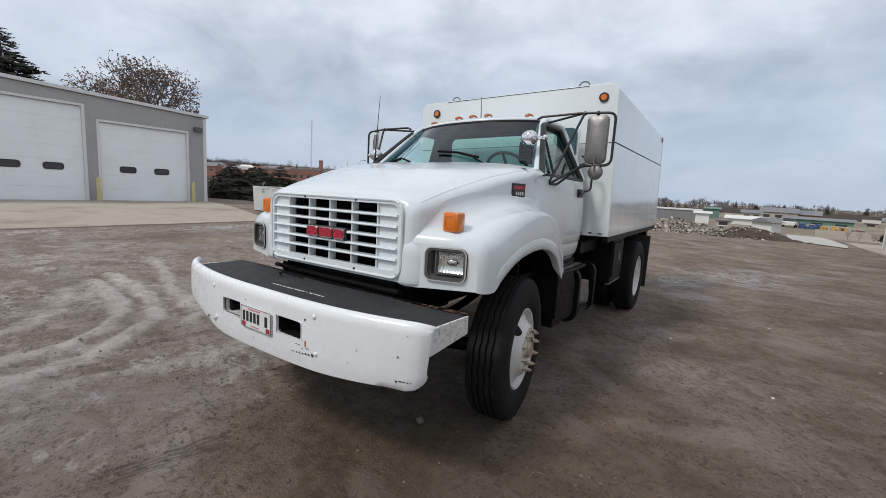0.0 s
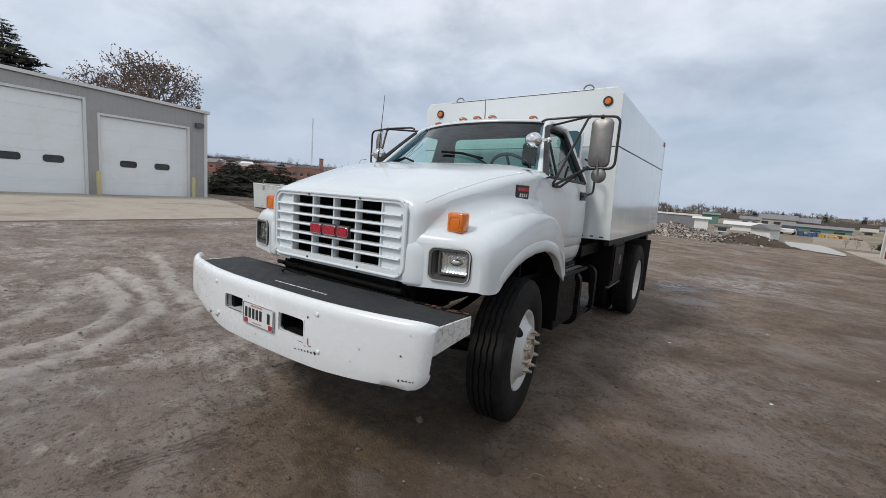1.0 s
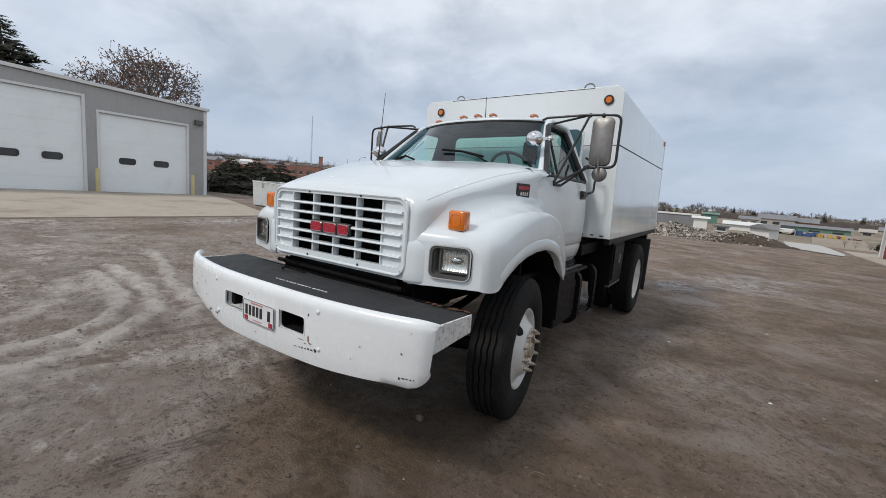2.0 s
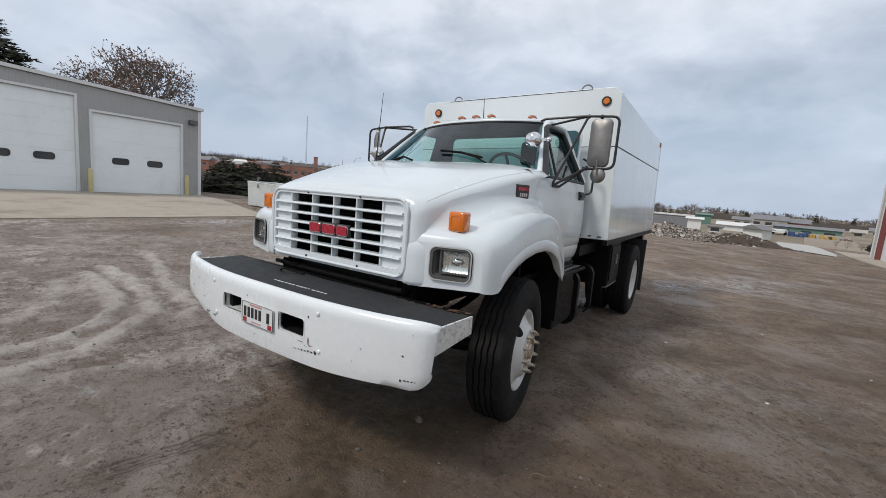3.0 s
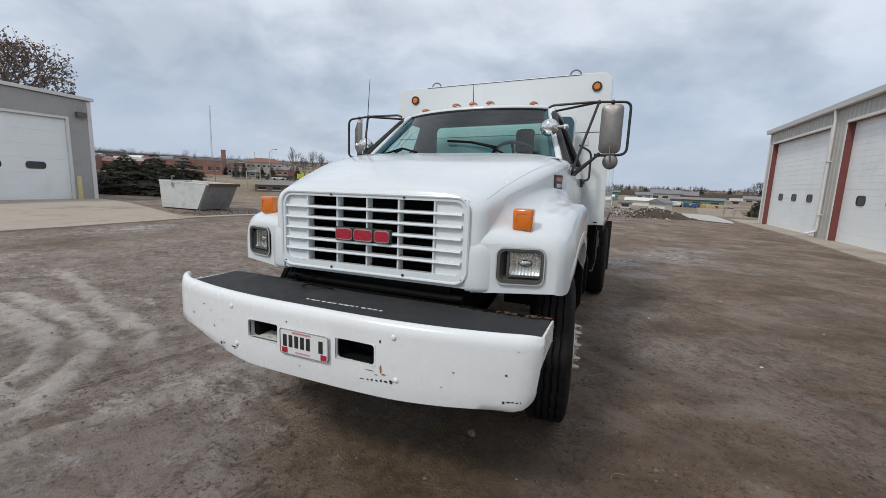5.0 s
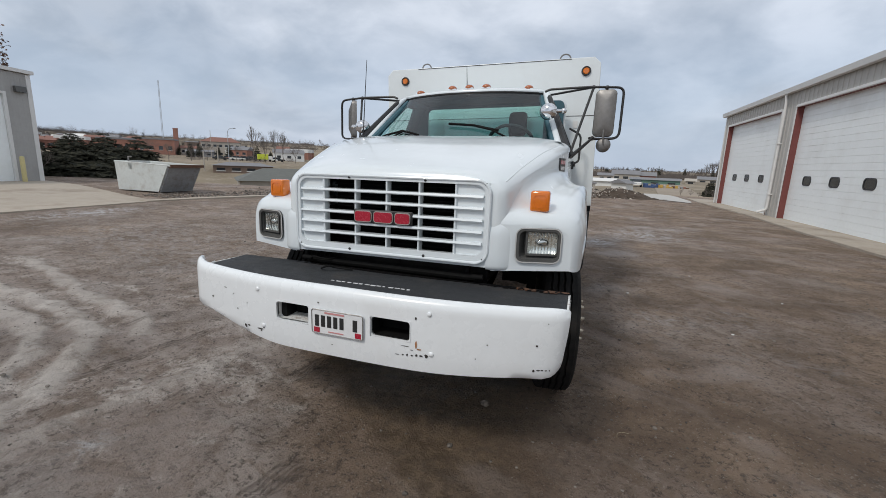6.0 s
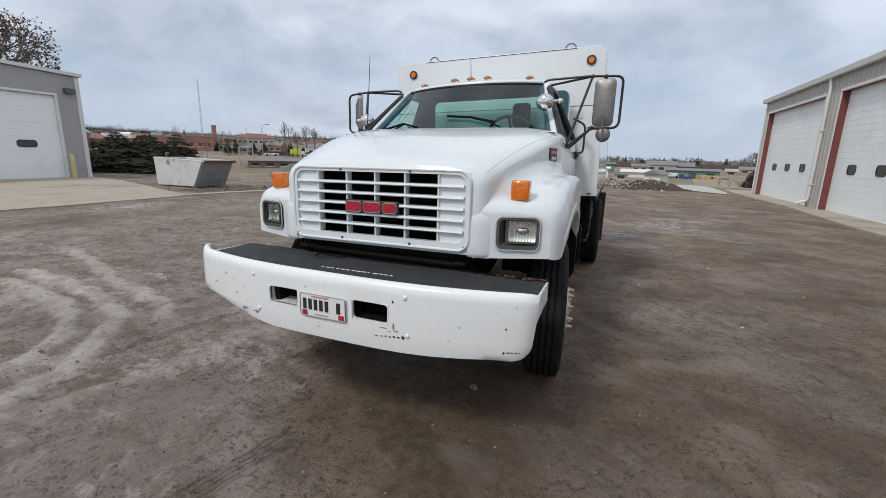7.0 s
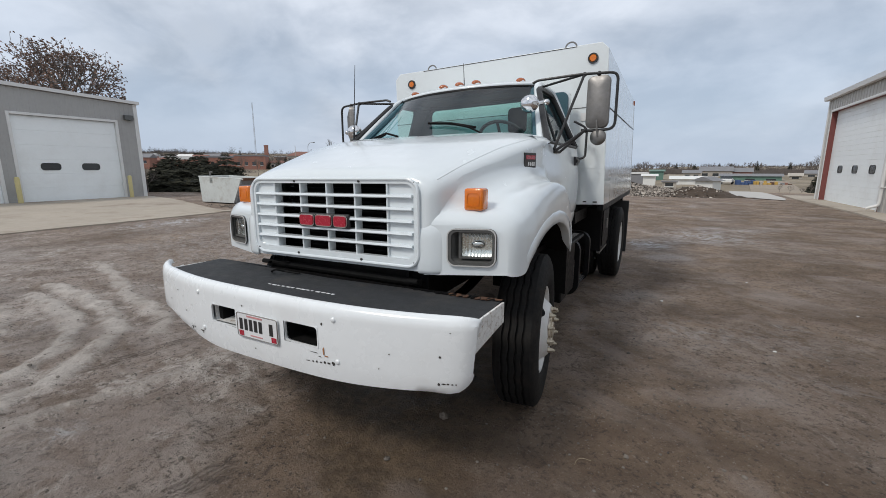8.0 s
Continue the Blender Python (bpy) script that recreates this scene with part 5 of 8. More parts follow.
    # five amber marker lamps over the windscreen
    for x in (-0.555, -0.185, -0.012, 0.155, 0.545):
        z = 2.398 - 0.016 * (x / 0.6) ** 2
        yl = 3.77 + 0.20 * (abs(x) / 0.735) ** 2.2
        lamp = tp("marker_lamp", bm_box(x - 0.046, x + 0.046, yl - 0.045, yl + 0.07, z - 0.035, z - 0.018, 0.006, 1), M_WHITE, None, "small amber roof marker lamp")
        tp("lens", bm_ball((x, yl, z - 0.012), 0.045, (0.95, 1.2, 0.66), 16), M_AMBER_DARK, lamp, "amber lens", True)
    # wipers
    def on_screen(x, v):
        return Vector(screen(x / 0.84, v)) + Vector((0, -0.022, 0.012))
    for arm, blade in ((((-0.66, -0.02), (-0.55, 0.10), (-0.47, 0.19)), ((-0.70, 0.13), (-0.48, 0.21), (-0.27, 0.11))),
                       (((0.56, 0.02), (0.36, 0.20), (0.20, 0.27)), ((-0.03, 0.31), (0.20, 0.275), (0.42, 0.19)))):
        wp = tp("wiper", bm_tube([on_screen(*q) for q in arm], 0.008, 6), M_DARK, None, "black windscreen wiper")
        tp("blade", bm_tube([on_screen(*q) for q in blade], 0.011, 6), M_DARK, wp)
    # whip aerials
    tp("aerial", bm_tube([(-0.925, 3.32, 1.80), (-0.92, 3.33, 2.0), (-0.905, 3.36, 2.62)], 0.004, 6, taper=[0.012, 0.005, 0.0025]), M_PLASTIC, None, "thin whip aerial")
    tp("aerial", bm_tube([(-0.14, 4.16, 2.35), (-0.142, 4.16, 2.44), (-0.16, 4.17, 2.70)], 0.004, 6, taper=[0.012, 0.006, 0.0025]), M_PLASTIC, None, "thin whip aerial")
    # round chrome spot lamps at the windscreen pillars
    for x, y, z, s in ((0.79, 3.36, 2.068, 1), (-0.965, 3.40, 1.975, -1)):
        sp = tp("spot_lamp", bm_lathe([(-0.066, 0.0), (-0.064, 0.035), (-0.045, 0.062), (-0.01, 0.073), (0.03, 0.062), (0.06, 0.035), (0.075, 0.0)], "y", (x, y, z), 24), M_CHROME, None, "round chrome spot lamp on the pillar", True)
        tp("stem", bm_tube([(x, y, z), (x + 0.12 * s, y + 0.03, z + 0.005)], 0.016, 8), M_CHROME, sp, smooth=True)
        tp("knob", bm_ball((x + 0.12 * s, y + 0.03, z + 0.005), 0.026, (1, 1, 1), 12), M_CHROME, sp, smooth=True)


def build_mirror(s):
    y = 3.70
    fr = tp("mirror_bracket", bm_tube(bend([(s * 0.72, 3.66, 2.29), (s * 0.76, 3.66, 2.31), (s * 1.10, y - 0.03, 2.318), (s * 1.38, y, 2.305), (s * 1.38, y, 1.870), (s * 1.20, y, 1.865), (s * 1.13, y - 0.03, 1.870)], 0.06), 0.011, 8), M_PLASTIC, None, "black tubular mirror bracket", True)
    for a, b in (((0.99, 3.37, 1.715), (1.13, y - 0.02, 2.315)), ((0.99, 3.37, 1.70), (1.16, y - 0.02, 1.870)), ((1.0, 3.52, 1.70), (1.16, y - 0.02, 1.870)), ((0.74, 3.90, 2.30), (1.12, y - 0.02, 2.315)), ((0.99, 3.37, 1.70), (1.0, 3.52, 1.70))):
        tp("strut", bm_tube([(s * a[0], a[1], a[2]), (s * b[0], b[1], b[2])], 0.011, 8), M_PLASTIC, fr, smooth=True)
    for x, z in ((1.13, 2.317), (1.16, 1.870), (1.24, 2.31)):
        tp("clamp", bm_ball((s * x, y - 0.01, z), 0.020, (1, 1, 1), 10), M_PLASTIC, fr, smooth=True)
    # the tall stainless mirror head: its back shows a long raised wedge
    x0, x1, z0, z1 = 1.155, 1.33, 1.882, 2.295
    cx, cz = (x0 + x1) / 2, (z0 + z1) / 2
    rows = []
    for f, d, r in ((1.0, 0.03, 0.045), (1.0, 0.0, 0.045), (0.95, -0.014, 0.042), (0.80, -0.020, 0.034)):
        hx, hz = (x1 - x0) / 2 * f, (z1 - z0) / 2 - (x1 - x0) / 2 * (1 - f)
        rows.append([(s * x, y + d, z) for x, z in rounded(cx - hx, cx + hx, cz - hz, cz + hz, r, 5)])
    b = bm_grid(rows, close_v=True)
    ridge = [b.verts.new((s * cx, y - 0.052, cz + 0.10)), b.verts.new((s * cx, y - 0.052, cz - 0.10))]
    b.verts.ensure_lookup_table()
    n = len(rows[0])
    last = [b.verts[3 * n + k] for k in range(n)]
    for k in range(n):
        u, v = last[k], last[(k + 1) % n]
        ru, rv = ridge[0 if u.co.z > cz else 1], ridge[0 if v.co.z > cz else 1]
        b.faces.new((u, v, rv, ru) if ru is not rv else (u, v, ru))
    def swing(bm):
        # the passenger's mirror is folded in towards the driver
        if s < 0:
            c0, m = Vector((s * cx, y, cz)), Matrix.Rotation(radians(-59), 3, "Z")
            for v in bm.verts:
                v.co = c0 + m @ (v.co - c0)
        return bm
    tp("mirror_head", swing(fix(b)), M_STEEL, fr, "tall stainless steel mirror back", True, 25)
    tp("mirror_glass", swing(bm_prism([(s * x, z) for x, z in rounded(x0 + 0.004, x1 - 0.004, z0 + 0.004, z1 - 0.004, 0.043, 5)], y + 0.026, y + 0.032, "y")), M_CHROME, fr, "mirror glass")
    cv = bm_lathe([(-0.022, 0.0), (-0.018, 0.03), (-0.008, 0.056), (0.0, 0.062), (0.014, 0.062), (0.016, 0.0)], "y", (s * 1.258, y, 1.815), 24)
    tp("convex_mirror", cv, M_STEEL, fr, "small round convex mirror", True, 40)
    tp("mirror_stem", bm_tube([(s * 1.258, y - 0.02, 1.815), (s * 1.250, y - 0.03, 1.87), (s * 1.245, y - 0.03, 1.94)], 0.008, 6), M_STEEL, fr)


def bumper_y(x):
    return 1.402 + 0.155 * (abs(x) / 1.125) ** 2.6


def build_bumper():
    # the white face, with two openings beside the plate
    hole_x, hole_z = [(-0.405, -0.193), (0.170, 0.386)], (0.747, 0.850)
    xs = sorted(set([-1.125, -1.11, -1.08, -1.04] + [round(v, 3) for v in np.linspace(-1.0, 1.0, 41)] + [1.04, 1.08, 1.10, 1.115, 1.122, 1.125] + [e for h in hole_x for e in h]))
    zc = [0.65, 0.70, 0.747, 0.78, 0.815, 0.850, 0.88, 0.905, 0.925]
    low = lambda x: 0.582 + (0.105 * smooth01((-x - 0.36) / 0.75) if x < 0 else 0.030 * smooth01((x - 0.4) / 0.75))
    top = lambda x: 0.971 - 0.004 * abs(x)
    rows = []
    for x in xs:
        edge = max(0.0, (abs(x) - 1.04) / 0.085)             # the end corners are rounded
        curl = 1 - math.sqrt(max(0.0, 1 - edge * edge))
        zl, zt = low(x) + 0.075 * curl, top(x) - (0.018 * edge ** 2.6 if x < 0 else 0.030 * curl)
        if x < 0:
            zt += 0.026 * smooth01((-x - 1.03) / 0.095) + 0.010 * edge ** 2
        y = bumper_y(x) + 0.035 * edge ** 3
        flange = 0.085 * (1 - smooth01((abs(x) - 0.86) / 0.20))
        row = [(x, y + 0.012 + flange, zl + 0.012), (x, y + 0.010 + 0.235 * flange, zl), (x, y + 0.006, zl + 0.010)]
        row += [(x, y - 0.004 * math.sin(math.pi * (z - 0.6) / 0.36), max(z, zl + 0.02 + 0.001 * k)) for k, z in enumerate(zc)]
        row += [(x, y + 0.006, zt - 0.022), (x, y + 0.018, zt - 0.006), (x, y + 0.034, zt), (x, y + 0.05, zt - 0.006), (x, y + 0.058, zt - 0.03)]
        # the driver's end leans inwards towards its foot
        draw = 0.024 * smooth01((x - 0.75) / 0.37)
        rows.append([(px - 0.018 * smooth01((-x - 0.9) / 0.2) - draw * smooth01((0.93 - pz) / 0.34), py, pz) for px, py, pz in row])
    bm = bm_grid(rows)
    bm.faces.ensure_lookup_table()
    drop = []
    for f in bm.faces:
        c = f.calc_center_median()
        if any(a < c.x < b for a, b in hole_x) and hole_z[0] < c.z < hole_z[1] and c.y < 1.45:
            drop.append(f)
    bmesh.ops.delete(bm, geom=drop, context="FACES")
    # end returns
    for s in (-1, 1):
        x = s * 1.125
        yb = bumper_y(x) + 0.035
        bm_grid([[(x - s * 0.013, yb, 0.80), (x - s * 0.002, yb, 0.915)], [(s * 1.112, yb + 0.10, 0.80), (s * 1.112, yb + 0.10, 0.94)]], bm=bm)
    b = tp("front_bumper", fix(bm), M_BUMPER, None, "deep white steel bumper, chipped and scratched", True, 50)
    for x0, x1 in hole_x:
        i = rounded(x0 + 0.003, x1 - 0.003, hole_z[0] + 0.002, hole_z[1] - 0.002, 0.018, 4)
        o = rounded(x0 - 0.002, x1 + 0.002, hole_z[0] - 0.002, hole_z[1] + 0.002, 0.004, 4)
        yy = bumper_y((x0 + x1) / 2)
        tp("opening_rim", bm_ring(o, i, yy - 0.0008, yy + 0.02), M_BUMPER, b, smooth=True, angle=60)
        rows = [[(x, yy + 0.01, z) for x, z in i], [(x, yy + 0.13, z) for x, z in i]]
        # the opening's dark depth is put in as near-black sheet and driver's-side sleeve
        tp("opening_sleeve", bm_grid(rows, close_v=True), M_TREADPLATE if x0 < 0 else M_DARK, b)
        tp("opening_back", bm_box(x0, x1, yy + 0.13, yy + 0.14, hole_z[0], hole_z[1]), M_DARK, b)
        tp("hook", bm_tube([(x1 - 0.06, yy + 0.05, hole_z[1] - 0.012), (x1 - 0.005, yy + 0.05, hole_z[1] - 0.014)], 0.012, 8), M_TREADPLATE, b, smooth=True)
    for x, z in ((-0.535, 0.895), (-0.50, 0.690), (0.479, 0.900), (0.494, 0.696)):
        tp("bolt", bm_ball((x, bumper_y(x) - 0.004, z), 0.013, (1, 0.5, 1), 12), M_BUMPER, b, smooth=True)
    # paint chips and scratches, each with its own outline
    rnd = random.Random(4)
    def chip(x, z, w, h, mat=M_SCRATCH, name="paint_chip"):
        n = 9
        pts = [(x + 0.5 * w * math.cos(a) * rnd.uniform(0.55, 1.1), z + 0.5 * h * math.sin(a) * rnd.uniform(0.55, 1.1)) for a in (2 * math.pi * k / n for k in range(n))]
        bm = bmesh.new()
        def y_at(px, pz):
            px += 0.024 * smooth01((px - 0.75) / 0.37) * smooth01((0.93 - pz) / 0.34)
            return bumper_y(px) - 0.004 * math.sin(math.pi * (pz - 0.6) / 0.36) - 0.0022
        bm.faces.new([bm.verts.new((px, y_at(px, pz), pz)) for px, pz in pts])
        tp(name, bm, mat, b)
    for x, z, w, h in ((-0.64, 0.662, 0.022, 0.024), (-0.615, 0.668, 0.020, 0.012), (-0.53, 0.664, 0.050, 0.010), (-0.50, 0.678, 0.012, 0.020), (-0.52, 0.655, 0.016, 0.008), (-0.73, 0.835, 0.010, 0.010), (-0.80, 0.86, 0.03, 0.006), (-0.70, 0.752, 0.010, 0.014), (-0.13, 0.880, 0.010, 0.010), (-0.05, 0.66, 0.010, 0.008),
                       (0.318, 0.672, 0.024, 0.006), (0.350, 0.674, 0.012, 0.010), (0.372, 0.676, 0.012, 0.014), (0.396, 0.677, 0.015, 0.010), (0.420, 0.679, 0.014, 0.016), (0.442, 0.680, 0.020, 0.014), (0.470, 0.683, 0.020, 0.022), (0.488, 0.690, 0.010, 0.016), (0.36, 0.722, 0.05, 0.004), (0.395, 0.705, 0.020, 0.005),
                       (0.413, 0.870, 0.012, 0.018), (0.761, 0.777, 0.010, 0.009), (0.987, 0.788, 0.012, 0.012), (0.980, 0.660, 0.012, 0.015), (1.000, 0.663, 0.022, 0.009), (1.018, 0.664, 0.012, 0.012), (1.036, 0.663, 0.014, 0.007), (1.052, 0.664, 0.010, 0.008), (0.71, 0.70, 0.007, 0.007), (-0.93, 0.78, 0.02, 0.012), (1.03, 0.90, 0.008, 0.006), (-0.62, 0.80, 0.006, 0.012)):
        chip(x, z, w, h)
    chip(0.417, 0.738, 0.012, 0.055, M_RUST, "rust_streak")
    chip(0.432, 0.713, 0.034, 0.010, M_RUST, "rust_streak")
    # number plate with bars in place of its writing
    y = bumper_y(0) - 0.008
    M_PLATE = material("number_plate_white", (0.72, 0.73, 0.74), 0.35, vary=0.06, scale=20)
    M_PALERED = material("faded_red_print", (0.55, 0.25, 0.25), 0.4, vary=0.1, scale=30)
    pl = tp("number_plate", bm_prism(rounded(-0.165, 0.138, 0.715, 0.848, 0.012, 4), y - 0.006, y - 0.001, "y"), M_PLATE, b, "white number plate with black bars and red corners")
    tp("plate_rim", bm_tube([(x, y - 0.006, z) for x, z in rounded(-0.163, 0.136, 0.717, 0.846, 0.012, 4)] + [(0.136, y - 0.006, 0.834)], 0.003, 5, cap=False), M_STEEL, pl)
    for k in range(5):
        x = -0.146 + k * 0.0365
        tp("plate_bar", bm_box(x + 0.003, x + 0.026, y - 0.008, y - 0.0062, 0.756, 0.818), M_PLASTIC, pl)
    tp("plate_bar", bm_box(0.079, 0.104, y - 0.008, y - 0.0062, 0.756, 0.818), M_PLASTIC, pl)
    tp("plate_bar", bm_box(-0.085, 0.03, y - 0.008, y - 0.0062, 0.829, 0.838), M_PALERED, pl)
    tp("plate_bar", bm_box(-0.065, 0.025, y - 0.008, y - 0.0062, 0.729, 0.735), M_PALERED, pl)
    for x in (-0.150, 0.092):
        tp("plate_sticker", bm_box(x, x + 0.034, y - 0.0085, y - 0.0062, 0.723, 0.750), M_RED, pl)
    # the step deck behind the face
    n = 30
    xs2 = np.linspace(-1.10, 1.10, n)
    front = [(x, bumper_y(x) + 0.05, 0.93) for x in xs2]
    back = [(x, 1.90 + 0.05 * abs(x), 0.93) for x in xs2]
    rows = [[(p[0], p[1], 0.905) for p in front], front, back, [(p[0], p[1], 0.905) for p in back]]
    bm = bm_grid(rows, close_u=True)
    deck = tp("step_deck", fix(bm), M_GRIP, b, "black grip-taped step deck")
    for k in range(14):
        x = -0.205 + k * 0.036
        tp("worn_mark", bm_box(x, x + rnd.uniform(0.012, 0.03), 1.630 + rnd.uniform(-0.003, 0.003) + 0.015 * k / 14, 1.640 + 0.015 * k / 14, 0.9305, 0.9325), M_PLATE, deck)
    # the flaking edge of the grip tape, with bare rust showing
    for k in range(52):
        x = 0.62 + 0.46 * (k / 51) + rnd.uniform(-0.012, 0.012)
        yb = 1.90 + 0.05 * x
        d = rnd.uniform(0.008, 0.045) * (0.5 + 0.9 * k / 51)
        pts = [(x - rnd.uniform(0.012, 0.03), yb), (x + rnd.uniform(0.012, 0.03), yb), (x + rnd.uniform(0.0, 0.02), yb - d * rnd.uniform(0.4, 1)), (x - rnd.uniform(0.0, 0.015), yb - d)]
        tp("rust_flake", bm_prism(pts, 0.9302 + k * 0.00012, 0.9335 + rnd.uniform(0, 0.006), "z"), M_RUSTY if (rnd.random() < 0.45 and k > 20) else M_BLACK, deck)
    tp("deck_edge", bm_box(-1.08, 1.08, 1.955, 1.975, 0.84, 0.925), M_BLACK, b)
    # tread-plate ends of the deck, with raised lozenges
    for s in (-1, 1):
        x = s * 1.108
        side = tp("end_plate", bm_prism([(1.60, 0.795), (1.955, 0.822), (1.955, 0.925), (1.60, 0.935)], x - 0.006, x + 0.006, "x", bevel=0.002), M_TREADPLATE, b, "painted tread-plate end")
        loz = bmesh.new()
        for a in range(13):
            for c in range(5):
                yy, zz = 1.617 + a * 0.0265 + (0.013 if c % 2 else 0), 0.826 + c * 0.0185
                if yy > 1.945 or zz > 0.925:
                    continue
                d = 1 if (a + c) % 2 else -1
                xx = x + s * 0.0065
                pts = [(xx, yy - 0.008, zz - 0.005 * d), (xx + s * 0.004, yy - 0.001 * d, zz + 0.0035), (xx, yy + 0.008, zz + 0.005 * d), (xx + s * 0.004, yy + 0.001 * d, zz - 0.0035)]
                loz.faces.new([loz.verts.new(p) for p in pts])
        tp("lozenges", loz, M_TREADPLATE, side)["kind"] = "stuff"
    # brackets and gear under the nose
    for s in (-1, 1):
        tp("frame_horn", bm_box(s * 0.43 - 0.04, s * 0.43 + 0.04, 1.50, 2.4, 0.70, 0.90, 0.006, 1), M_BLACK)
        tp("bracket", bm_box(s * 0.43 - 0.06, s * 0.43 + 0.06, 1.45, 1.54, 0.65, 0.88), M_BLACK)
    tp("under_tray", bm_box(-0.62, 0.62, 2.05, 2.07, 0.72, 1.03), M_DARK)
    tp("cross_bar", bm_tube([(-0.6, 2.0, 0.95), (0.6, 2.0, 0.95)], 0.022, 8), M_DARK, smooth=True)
    for s in (-1, 1):
        tp("hood_hinge", bm_tube([(s * 0.55, 1.945, 0.968), (s * 0.615, 1.945, 0.968)], 0.015, 10), M_DARK, smooth=True)
    for pts in (((-0.40, 1.83, 0.937), (-0.36, 1.79, 0.955), (-0.33, 1.80, 0.968), (-0.31, 1.84, 0.95), (-0.20, 1.87, 0.94)), ((-0.58, 1.95, 0.96), (-0.52, 1.93, 0.985), (-0.46, 1.95, 0.965), (-0.40, 1.99, 0.97))):
        tp("cable", bm_tube(bend(pts, 0.06), 0.006, 6), M_DARK, None, "loose dark cable", smooth=True)
    for k in range(6):
        tp("hose", bm_tube(bend([(-0.62 + k * 0.03, 2.02, 0.98), (-0.60 + k * 0.03, 1.99, 0.95), (-0.58 + k * 0.03, 2.02, 0.88)], 0.03), 0.009, 6), M_DARK, smooth=True)


def build_wheel(x_out, y, z, r, s, width=0.275, front=True, steer=0.0):
    """A wheel whose outer side lies at x_out and faces s; steer: degrees by which it is turned about its upright."""
    turn, pivot = Matrix.Rotation(radians(steer), 3, "Z"), Vector((x_out - s * width / 2, y, z))

    def tw(name, bm, *rest):
        for v in bm.verts:
            v.co = pivot + turn @ (v.co - pivot)
        return tp(name, bm, *rest)
    def X(d):
        return x_out - s * d
    rr = 0.292                                              # where the tyre meets the rim
    prof = [(0.03, rr), (0.012, rr + 0.02), (0.002, rr + 0.07), (0.0, rr + 0.12), (0.008, r - 0.05), (0.022, r - 0.018), (0.034, r - 0.006)]
    ribs = 5
    tread0, tread1 = 0.036, width - 0.036
    step = (tread1 - tread0) / ribs
    for k in range(ribs):
        a = tread0 + k * step
        g = 0.007
        crown = 0.004 * (1 - ((k + 0.5 - ribs / 2) / (ribs / 2)) ** 2)
        prof += [(a + (g if k else 0), r - 0.004 + crown), (a + step - g, r - 0.004 + crown)]
        if k < ribs - 1:
            prof += [(a + step - g + 0.002, r - 0.018), (a + step + g - 0.002, r - 0.018)]
    prof += [(width - 0.034, r - 0.006), (width - 0.022, r - 0.018), (width - 0.008, r - 0.05), (width, rr + 0.12), (width - 0.002, rr + 0.07), (width - 0.012, rr + 0.02), (width - 0.03, rr)]
    seg = 96
    rows = []
    for k in range(seg):
        a = 2 * math.pi * k / seg
        row = []
        for d, q in prof:
            notch = 0.006 if (k % 2 and q > r - 0.008 and (d < 0.06 or d > width - 0.06)) else 0
            d += (0.0026 if k % 4 < 2 else -0.0026) * (tread0 + 0.012 < d < tread1 - 0.012 and q > r - 0.03)
            row.append((X(d), y + (q - notch) * math.cos(a), z + (q - notch) * math.sin(a)))
        rows.append(row)
    wheel = tw("wheel", fix(bm_lathe([(0, 0.10), (s * -0.03, 0.28)], "x", (X(0.12), y, z), 24)), M_BLACK)
    tw("tyre", fix(bm_grid(rows, close_u=True)), M_RUBBER, wheel, "worn black ribbed tyre", True, 35)
    if front:
        rim = [(0.035, 0.300), (0.022, 0.292), (0.024, 0.280), (0.045, 0.268), (0.060, 0.262), (0.058, 0.242), (0.030, 0.205), (0.000, 0.182), (-0.018, 0.165), (-0.020, 0.11), (-0.018, 0.085)]
    else:
        rim = [(0.035, 0.300), (0.020, 0.296), (0.022, 0.284), (0.034, 0.274), (0.046, 0.266), (0.056, 0.240), (0.066, 0.205), (0.074, 0.182), (0.078, 0.165), (0.078, 0.11), (0.078, 0.05)]
    tw("rim", bm_lathe([(X(d) - x_out, q) for d, q in rim], "x", (x_out, y, z), 64), M_RIM, wheel, "white painted disc rim", True, 35)
    face = -0.020 if front else 0.078
    for k in range(10 if front else 0):
        a = 2 * math.pi * (k + 0.3) / 10
        c = (y + 0.1425 * math.cos(a), z + 0.1425 * math.sin(a))
        nut = bm_lathe([(X(face) - x_out, 0.020), (X(face - 0.010) - x_out, 0.018), (X(face - 0.012) - x_out, 0.0145), (X(face - 0.030) - x_out, 0.0135), (X(face - 0.032) - x_out, 0.009), (X(face - 0.042) - x_out, 0.009), (X(face - 0.043) - x_out, 0.0)], "x", (x_out, *c), 8)
        tw("wheel_nut", nut, M_NUT, wheel, "dull brass-coloured wheel nut")
    hubp = [(face + 0.01, 0.112), (face - 0.012, 0.108), (face - 0.016, 0.092), (face + 0.004, 0.084), (face + 0.002, 0.06), (face - 0.022, 0.052), (face - 0.026, 0.0)]
    tw("hub", bm_lathe([(X(d) - x_out, q) for d, q in hubp], "x", (x_out, y, z), 24), M_NUT, wheel, "grimy rust-flecked hub", True, 35)
    if front:
        # hand holes are black patches laid on the rim, their dark depth put in as colour
        for k in range(2):
            a = math.pi * k + radians(128)
            hole = bmesh.new()
            pts = []
            for j in range(14):
                b = 2 * math.pi * j / 14
                pr = 0.214 + 0.027 * math.cos(b)
                pa = a + 0.040 / 0.214 * math.sin(b)
                d = lerp([(0.182, 0.000), (0.205, 0.030), (0.242, 0.058), (0.262, 0.060)], pr) - 0.003
                pts.append(hole.verts.new((X(d), y + pr * math.cos(pa), z + pr * math.sin(pa))))
            hole.faces.new(pts)
            tw("hand_hole", hole, M_BLACK, wheel)


